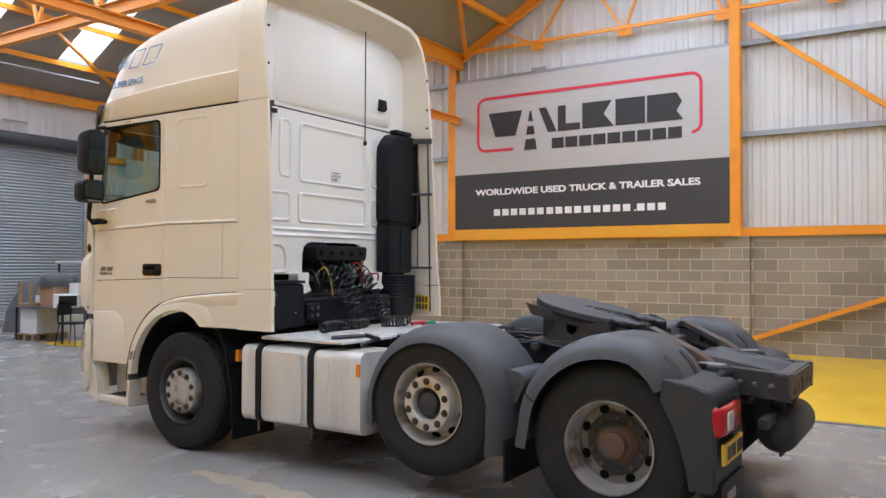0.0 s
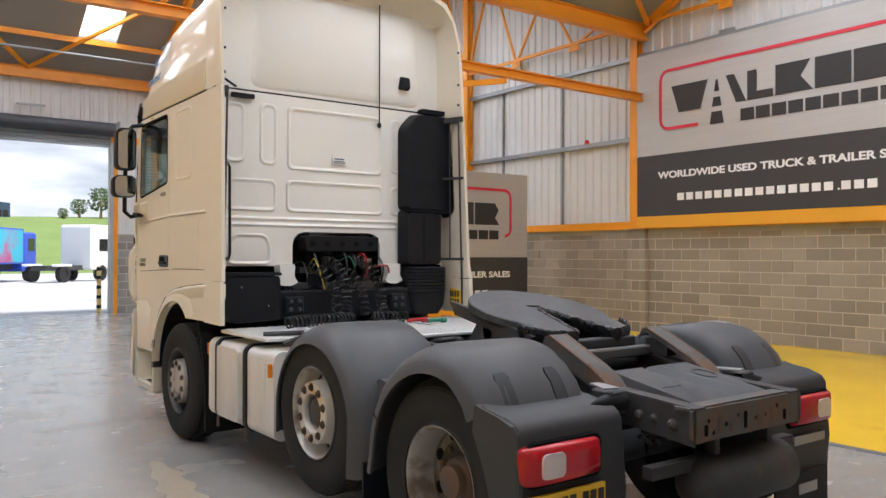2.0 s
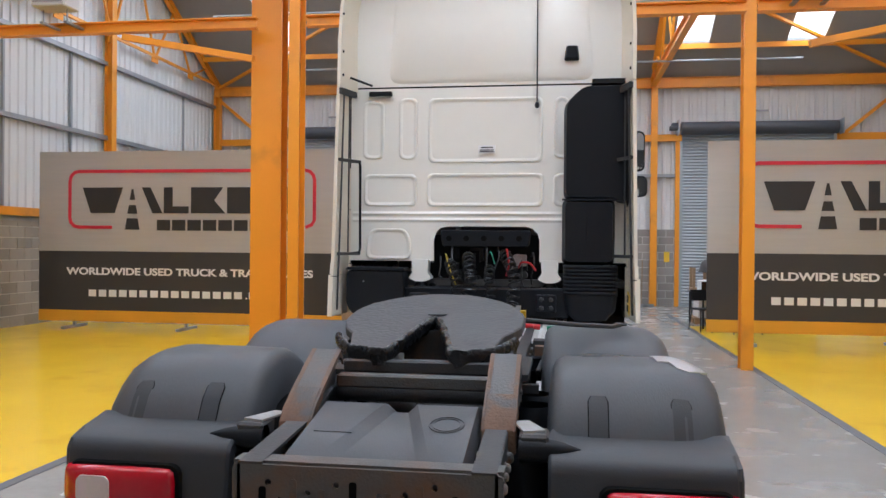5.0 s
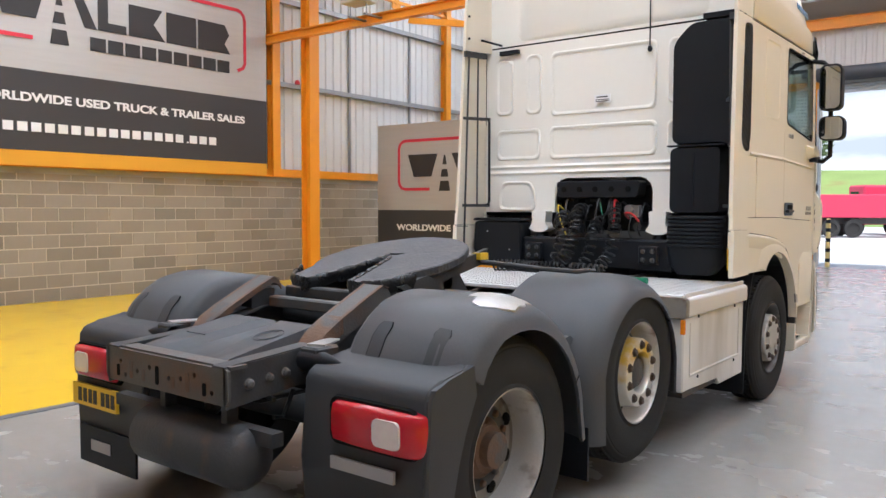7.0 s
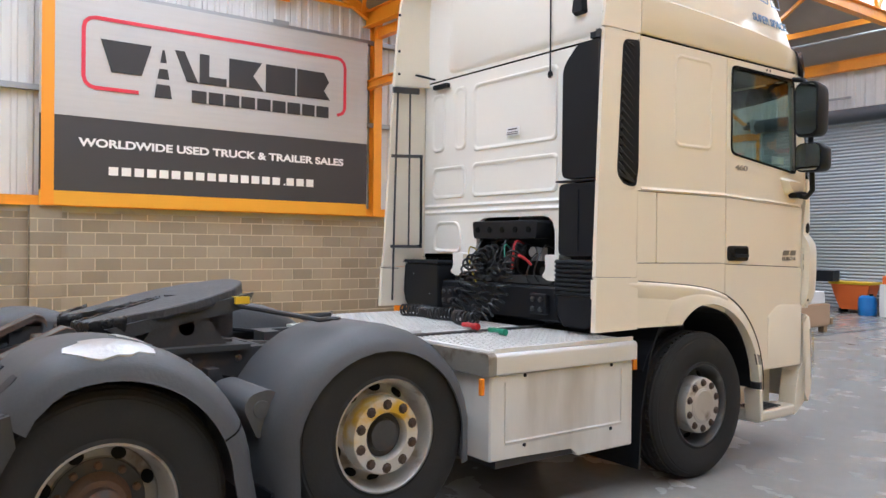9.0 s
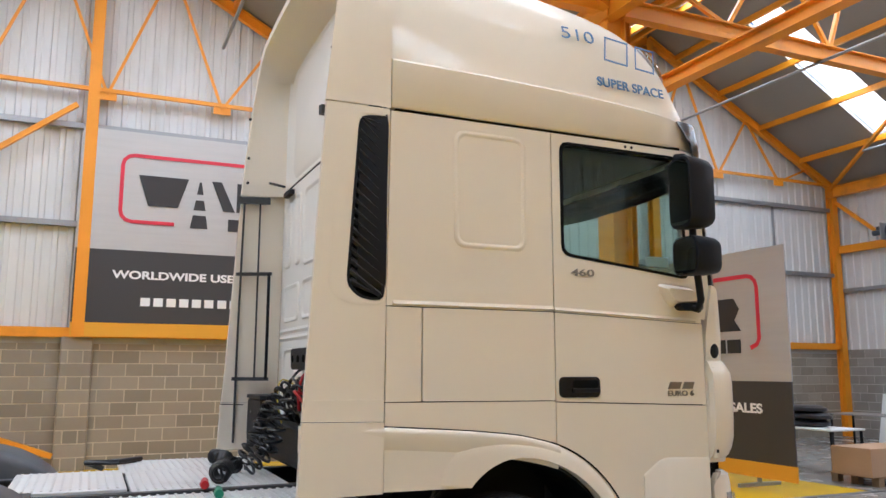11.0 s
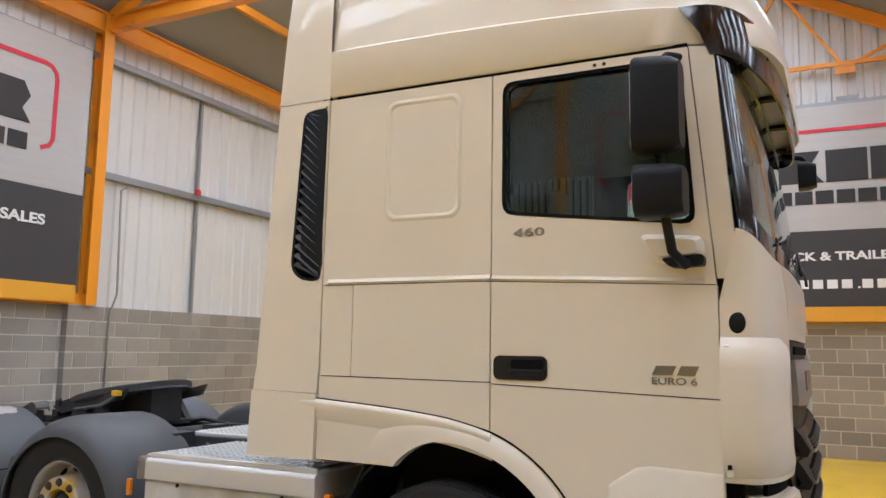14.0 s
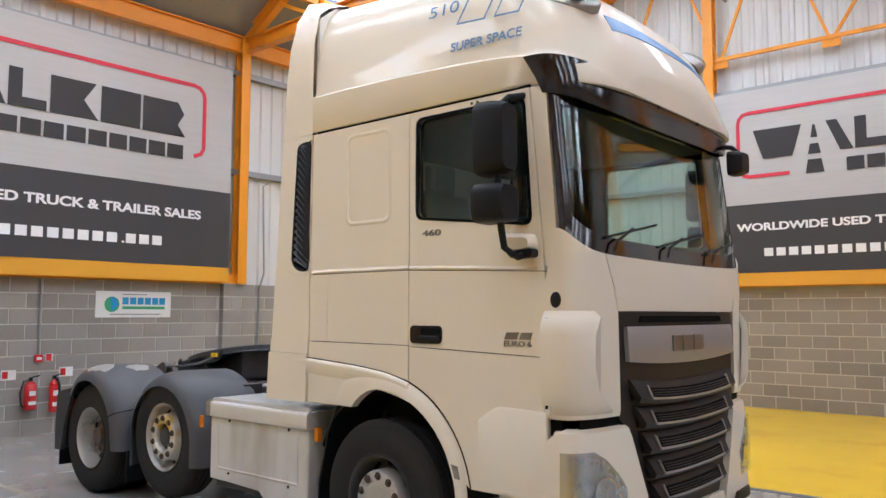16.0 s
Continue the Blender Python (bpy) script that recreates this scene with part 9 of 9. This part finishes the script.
pallet(4.05, 15.3, 0.8, 0.8)
t = thing("microwave_oven", "white microwave oven with a dark door", "microwave", (3.86, 14.05, 0.752))
t.rotation_euler[2] = radians(-32)
bm = B()
box(bm, -0.25, 0.25, -0.18, 0.18, 0, 0.28)
part("case", bm, M_WHITE, t, bevel=0.01)
bm = B()
box(bm, -0.15, 0.20, -0.187, -0.18, 0.03, 0.25)
part("oven_door", bm, M_GLOSS_BLACK, t)
for dz in (0.08, 0.19):
    bm = B()
    lathe(bm, [(-0.2, 0.0), (-0.2, 0.02), (-0.18, 0.022), (-0.18, 0.0)], 12, "y", (0.225, 0, dz))
    part("dial", bm, M_WHITE, t)
for x, y, a in ((3.6, 13.4, 20), (4.0, 13.15, -30), (4.55, 13.3, 60), (4.9, 14.0, 80)):
    stool(x, y, a)
t = thing("wooden_stool", "upturned wooden stool with open legs on a table", "stool", (3.86, 15.25, 0.752))
bm = B()
box(bm, -0.24, 0.24, -0.24, 0.24, 0, 0.06)
part("seat", bm, M_WOOD, t, bevel=0.006)
for sx in (-0.21, 0.21):
    for sy in (-0.21, 0.21):
        bm = B()
        box(bm, sx - 0.03, sx + 0.03, sy - 0.03, sy + 0.03, 0.06, 0.52)
        part("leg", bm, M_WOOD, t)
M_COVER = mat("grey_dust_sheet", (0.10, 0.10, 0.105), 0.8, 0, 0.2, 3, 20, 0.3)


def lump(name, label, cat, at, rx, ry, h, m):
    """A soft covered heap."""
    t = thing(name, label, cat, at)
    bm = B()
    rings = []
    for f, z in ((1.0, 0.0), (1.02, 0.35), (0.95, 0.65), (0.75, 0.88), (0.4, 0.98), (0.05, 1.0)):
        rings.append([(rx * f * math.cos(a) * (1 + 0.09 * math.sin(3 * a + z * 4)), ry * f * math.sin(a) * (1 + 0.07 * math.cos(5 * a + z * 3)), h * z * (1 + 0.06 * math.sin(4 * a))) for a in [2 * math.pi * k / 28 for k in range(28)]])
    loft(bm, rings)
    part("cover_sheet", bm, m, t, smooth=60)
    return t


lump("covered_goods", "goods under a dark grey dust sheet", "cover", (5.9, 17.6, 0), 1.3, 0.9, 1.35, M_COVER)
lump("fabric_sack", "grey fabric sack lying on a carton", "sack", (4.15, 14.88, 1.174), 0.42, 0.3, 0.3, M_COVER)
t = thing("golf_buggy", "white buggy with a dark cover by the shutter", "buggy", (7.3, 18.2, 0))
bm = B()
box(bm, -0.6, 0.6, -1.1, 1.1, 0.25, 0.75)
part("buggy_body", bm, M_WHITE, t, bevel=0.06)
bm = B()
box(bm, -0.62, 0.62, -0.9, 1.0, 1.68, 1.76)
part("buggy_roof", bm, M_WHITE, t, bevel=0.03)
bm = B()
for sx in (-0.56, 0.56):
    for yy in (-0.8, 0.9):
        bar(bm, (sx, yy, 0.7), (sx, yy * 0.95, 1.7), 0.04, 0.04)
part("buggy_posts", bm, M_BLACK, t)
bm = B()
box(bm, -0.5, 0.5, -0.2, 0.5, 0.75, 1.25)
part("buggy_seat", bm, M_CABIN_DARK, t, bevel=0.05)
for sx in (-0.55, 0.55):
    for yy in (-0.75, 0.75):
        bm = B()
        lathe(bm, [(-0.08, 0.0), (-0.08, 0.2), (-0.06, 0.24), (0.06, 0.24), (0.08, 0.2), (0.08, 0.0)], 18, "x", (sx, yy, 0.24))
        part("buggy_wheel", bm, M_RUBBER, t, smooth=40)
pallet(7.2, 16.2, 1.2, 1.0)
carton(7.2, 16.2, 0.143, 0.9, 0.8, 0.35, M_CARD_WHITE, 0, "white carton on a pallet")
carton(7.2, 16.2, 0.495, 0.8, 0.7, 0.35, M_CARD_WHITE, 4, "white carton on a pallet stack")

# ---- outside the open door ----
M_YARD = mat("pale_yard_concrete", (0.55, 0.54, 0.52), 0.8, 0, 0.1, 0.3, 6, 0.05, stain=(0.42, 0.41, 0.39), stain_amount=0.3, stain_scale=0.2)
M_GRASS = mat("hillside_grass", (0.20, 0.27, 0.09), 0.9, 0, 0.35, 0.25, 5, 0.3, stain=(0.22, 0.12, 0.07), stain_amount=0.3, stain_scale=0.08, spec=0.1)
M_LEAF = mat("tree_foliage", (0.13, 0.18, 0.085), 0.85, 0, 0.4, 0.5, 8, 0.3, spec=0.1)
M_CURTAIN_BLUE = mat("blue_trailer_side", (0.03, 0.08, 0.50), 0.4, 0, 0.08, 0.5, 10, 0.02)
M_CURTAIN_TEAL = mat("teal_trailer_curtain", (0.05, 0.42, 0.55), 0.5, 0, 0.15, 0.4, 6, 0.03, stain=(0.45, 0.04, 0.16), stain_amount=0.3, stain_scale=0.35)
M_TRUCK_RED = mat("red_lorry_paint", (0.50, 0.03, 0.08), 0.4, 0, 0.08, 0.6, 10, 0.02)
M_POST = mat("faded_yellow_post_paint", (0.72, 0.52, 0.20), 0.5, 0, 0.15, 4, 40, 0.05)
M_NAVY = mat("navy_cladding", (0.04, 0.07, 0.12), 0.5, 0.1, 0.1, 0.3, 6, 0.02)
bm = B()
n = 40
vs = []
for j in range(n + 1):
    row = []
    for i in range(n + 1):
        x = -260 + 520 * i / n
        y = YN + 0.31 if j == 0 else YN + 0.31 + 340 * (j / n) ** 2
        h = max(0, min(1, (y - 78) / 34))
        z = FZ - 0.03 + 6.6 * h * h * (3 - 2 * h) + (noise.noise(Vector((x * 0.03, y * 0.03, 0))) * 1.5 * h)
        row.append(bm.verts.new((x, y, z)))
    vs.append(row)
for j in range(n):
    for i in range(n):
        f = bm.faces.new((vs[j][i], vs[j][i + 1], vs[j + 1][i + 1], vs[j + 1][i]))
        f.material_index = 1 if (vs[j][0].co.y + vs[j + 1][0].co.y) / 2 > 76 else 0
g = structure("ground", bm, M_YARD, "pale concrete yard rising to a grass bank", "ground", 60)
g.data.materials.append(M_GRASS)
bm = B()
for a, b, c, d in ((-900, 900, -900, YS - 0.32), (-900, -HX - 0.32, YS - 0.32, YN + 0.31), (HX + 0.32, 900, YS - 0.32, YN + 0.31), (-900, -260, YN + 0.31, 900), (260, 900, YN + 0.31, 900), (-260, 260, 358, 900)):
    f = [bm.verts.new(p) for p in ((a, c, FZ - 0.05), (b, c, FZ - 0.05), (b, d, FZ - 0.05), (a, d, FZ - 0.05))]
    bm.faces.new(f)
structure("ground_far", bm, M_YARD, "flat pale ground reaching the horizon", "ground")


def lorry(x, y, rz, label, body, cabm, side=None, length=8.5, tall=2.7, box_body=True):
    t = thing("lorry", label, "lorry", (x, y, 0), "lorries in the yard")
    t.rotation_euler[2] = radians(rz)
    bm = B()
    if box_body:
        box(bm, -1.25, 1.25, 0, length, 1.1, 1.1 + tall)
    else:
        loft(bm, [[(-1.2 * k, yy0, z), (1.2 * k, yy0, z), (1.2 * k, yy1, z), (-1.2 * k, yy1, z)] for z, k, yy0, yy1 in ((1.1, 0.9, 0.2, length - 0.2), (1.1 + tall, 1.0, 0, length))])
    b = part("cargo_body", bm, body, t, bevel=0.03)
    if side:
        for s in (-1, 1):
            bm = B()
            box(bm, s * 1.25, s * 1.262, 0.15, length - 0.15, 1.2, 1.0 + tall)
            part("side_curtain", bm, side, t)
        for zz, w, h, m in ((2.95, 0.4, 0.12, M_WHITE), (2.45, 0.3, 0.3, M_WHITE), (1.75, 0.3, 0.4, M_WHITE)):
            bm = B()
            box(bm, -w, w, -0.012, 0, zz - h / 2, zz + h / 2)
            part("door_mark", bm, m, t)
        for xx in (-1.1, 1.1):
            bm = B()
            box(bm, xx - 0.1, xx + 0.1, -0.012, 0, 1.6, 2.5)
            part("door_mark", bm, M_WHITE, t)
    bm = B()
    box(bm, -1.2, 1.2, length + 0.15, length + 1.9, 0.6, 3.1)
    c = part("lorry_cab", bm, cabm, t, bevel=0.12)
    for s in (-1, 1):
        bm = B()
        box(bm, s * 1.2, s * 1.212, length + 0.7, length + 1.6, 1.9, 2.7)
        part("cab_window", bm, M_GLOSS_BLACK, t)
        for yy in (1.0, 2.2, length + 0.9):
            bm = B()
            lathe(bm, [(s * 0.95, 0.0), (s * 0.95, 0.5), (s * 1.22, 0.5), (s * 1.22, 0.3), (s * 1.15, 0.28), (s * 1.15, 0.0)], 20, "x", (0, yy, 0.5))
            part("lorry_wheel", bm, M_RUBBER, t, smooth=40)
        bm = B()
        box(bm, s * 0.85, s * 1.2, -0.05, 0.05, 0.75, 0.9)
        part("lorry_lamp", bm, M_RED_LENS, t)
    bm = B()
    box(bm, -0.5, 0.5, 0.1, length + 0.6, 0.75, 1.1)
    part("lorry_chassis", bm, M_CHASSIS, t)
    return t


lorry(0.65, 48.6, -33, "blue box lorry with teal curtain side parked outside", M_CURTAIN_BLUE, M_CURTAIN_BLUE, M_CURTAIN_TEAL, 5.6, 2.2)
lorry(-1.6, 49, 42, "red tipper lorry parked in the yard", M_TRUCK_RED, M_TRUCK_RED, None, 6.0, 1.3, False)
lorry(-8.4, 46, -60, "red tipper lorry parked in the yard", M_TRUCK_RED, M_TRUCK_RED, None, 6.0, 1.3, False)
for x, y, rz in ((5.6, 49.7, -48), (12.0, 52, -48), (17.5, 53, -45), (23.5, 54, -45)):
    t = thing("lorry", "white tractor unit parked in the yard", "lorry", (x, y, 0), "lorries in the yard")
    t.rotation_euler[2] = radians(rz)
    bm = B()
    box(bm, -1.2, 1.2, 2.6, 4.6, 0.7, 3.6)
    part("lorry_cab", bm, M_WHITE, t, bevel=0.15)
    bm = B()
    box(bm, -0.5, 0.5, -0.8, 4.0, 0.7, 1.0)
    part("lorry_chassis", bm, M_CHASSIS, t)
    for s in (-1, 1):
        bm = B()
        box(bm, s * 1.2, s * 1.212, 3.3, 4.3, 1.9, 2.7)
        part("cab_window", bm, M_GLOSS_BLACK, t)
        for yy in (0.0, 3.6):
            bm = B()
            lathe(bm, [(s * 0.9, 0.0), (s * 0.9, 0.5), (s * 1.22, 0.5), (s * 1.22, 0.3), (s * 1.15, 0.28), (s * 1.15, 0.0)], 20, "x", (0, yy, 0.5))
            part("lorry_wheel", bm, M_RUBBER, t, smooth=40)
        bm = B()
        box(bm, s * 0.8, s * 1.25, -0.7, 0.6, 0.95, 1.1)
        part("lorry_wing", bm, M_WHITE, t, bevel=0.04)
t = thing("hillside_building", "dark blue and white building on the bank", "building", (7.9, 112, 6.3))
bm = B()
prism(bm, [(0, 0), (4.1, 0), (4.1, 2.05), (0, 2.45)], "y", 0, 6)
part("wall", bm, M_NAVY, t)
bm = B()
prism(bm, [(-3.6, 0), (-0.1, 0), (-0.1, 2.2), (-2.6, 2.0), (-3.2, 1.3)], "y", 0.4, 6)
part("wall", bm, M_WHITE, t)
bm = B()
box(bm, -0.75, -0.2, 2, 2.6, 2.1, 3.7)
part("chimney", bm, M_WHITE, t)
for k in range(5):
    bm = B()
    box(bm, 0.3 + 0.75 * k, 0.85 + 0.75 * k, -0.05, 0.0, 0.3, 1.1)
    part("window", bm, M_GLOSS_BLACK, t)
rnd = random.Random(12)


def tree(x, y, z, h):
    t = thing("tree", "leafy green tree on the bank", "tree", (x, y, z), "trees on the bank")
    bm = B()
    tube(bm, [(0, 0, 0), (0.1, 0, h * 0.4), (0, 0.1, h * 0.75)], [0.22, 0.16, 0.06], 7)
    for k in range(4):
        a = rnd.uniform(0, 6.3)
        tube(bm, [(0.05, 0, h * (0.3 + 0.1 * k)), (math.cos(a) * h * 0.22, math.sin(a) * h * 0.22, h * (0.5 + 0.1 * k))], [0.08, 0.03], 6)
    part("trunk", bm, M_WOOD, t)
    bm = B()
    for k in range(420):
        a, u = rnd.uniform(0, 6.283), rnd.uniform(-1, 1)
        r = h * 0.33 * rnd.uniform(0.35, 1.05) * math.sqrt(1 - 0.6 * u * u)
        c = Vector((math.cos(a) * r, math.sin(a) * r, h * (0.66 + 0.3 * u)))
        q = h * rnd.uniform(0.02, 0.045)
        n1 = Vector((rnd.uniform(-1, 1), rnd.uniform(-1, 1), rnd.uniform(-1, 1))).normalized()
        o1 = n1.orthogonal().normalized()
        o2 = n1.cross(o1)
        bm.faces.new([bm.verts.new(c + o1 * q * cx + o2 * q * cy) for cx, cy in ((-1, -0.6), (1, -0.6), (0.7, 0.8), (-0.6, 0.9))])
    part("crown", bm, M_LEAF, t)


for x, y, h in ((20.0, 111, 3.2), (22.5, 110, 4.8), (24.5, 109, 4.4), (27.5, 111, 5), (31, 110, 4.5), (36, 112, 6), (-22, 108, 6), (-30, 107, 6), (17.5, 108, 2.0)):
    hh = max(0, min(1, (y - 78) / 34))
    tree(x, y, 6.6 * hh * hh * (3 - 2 * hh) - 0.6, h)
# pale overcast distance
M_HAZE = bpy.data.materials.new("pale_overcast_sky")
M_HAZE.use_nodes = True
_n = M_HAZE.node_tree.nodes
_n.remove(_n["Principled BSDF"])
_e = _n.new("ShaderNodeEmission")
_e.inputs[0].default_value, _e.inputs[1].default_value = (0.95, 0.97, 1.0, 1), 1.15
_c, _r = _n.new("ShaderNodeTexNoise"), _n.new("ShaderNodeValToRGB")
_c.inputs["Scale"].default_value, _c.inputs["Detail"].default_value = 2.2, 5.0
_q, _m = _n.new("ShaderNodeTexCoord"), _n.new("ShaderNodeMapping")
_m.inputs["Scale"].default_value = (0.008, 0.008, 0.03)
_r.color_ramp.elements[0].position, _r.color_ramp.elements[1].position = 0.38, 0.66
_r.color_ramp.elements[0].color, _r.color_ramp.elements[1].color = (0.50, 0.53, 0.57, 1), (0.98, 0.97, 0.96, 1)
for _a, _b in ((_q.outputs["Object"], _m.inputs[0]), (_m.outputs[0], _c.inputs["Vector"]), (_c.outputs[0], _r.inputs[0]), (_r.outputs[0], _e.inputs[0])):
    M_HAZE.node_tree.links.new(_a, _b)
M_HAZE.node_tree.links.new(_e.outputs[0], _n["Material Output"].inputs[0])
bm = B()
vs = [bm.verts.new((-420 + 40 * k, 350 - 0.0008 * (-420 + 40 * k) ** 2, z)) for z in (-5, 170) for k in range(22)]
for k in range(21):
    bm.faces.new((vs[k], vs[k + 1], vs[k + 23], vs[k + 22]))
structure("backdrop", bm, M_HAZE, "plain pale overcast sky in the distance", "sky")
# striped guard posts outside the open door
for x in (-1.93, 1.98):
    t = thing("guard_post", "yellow guard post with black bands beside the open door", "bollard", (x, YN + 0.55, -0.03), "guard posts")
    bm = B()
    lathe(bm, [(0, 0.065), (1.35, 0.065), (1.37, 0.04), (1.375, 0.0)], 14, "z")
    part("post", bm, M_POST, t, smooth=40)
    for z in (0.16, 0.44, 0.72, 1.0, 1.24):
        bm = B()
        lathe(bm, [(z, 0.0665), (z + 0.1, 0.0665)], 14, "z")
        part("band", bm, M_BLACK, t, smooth=40)
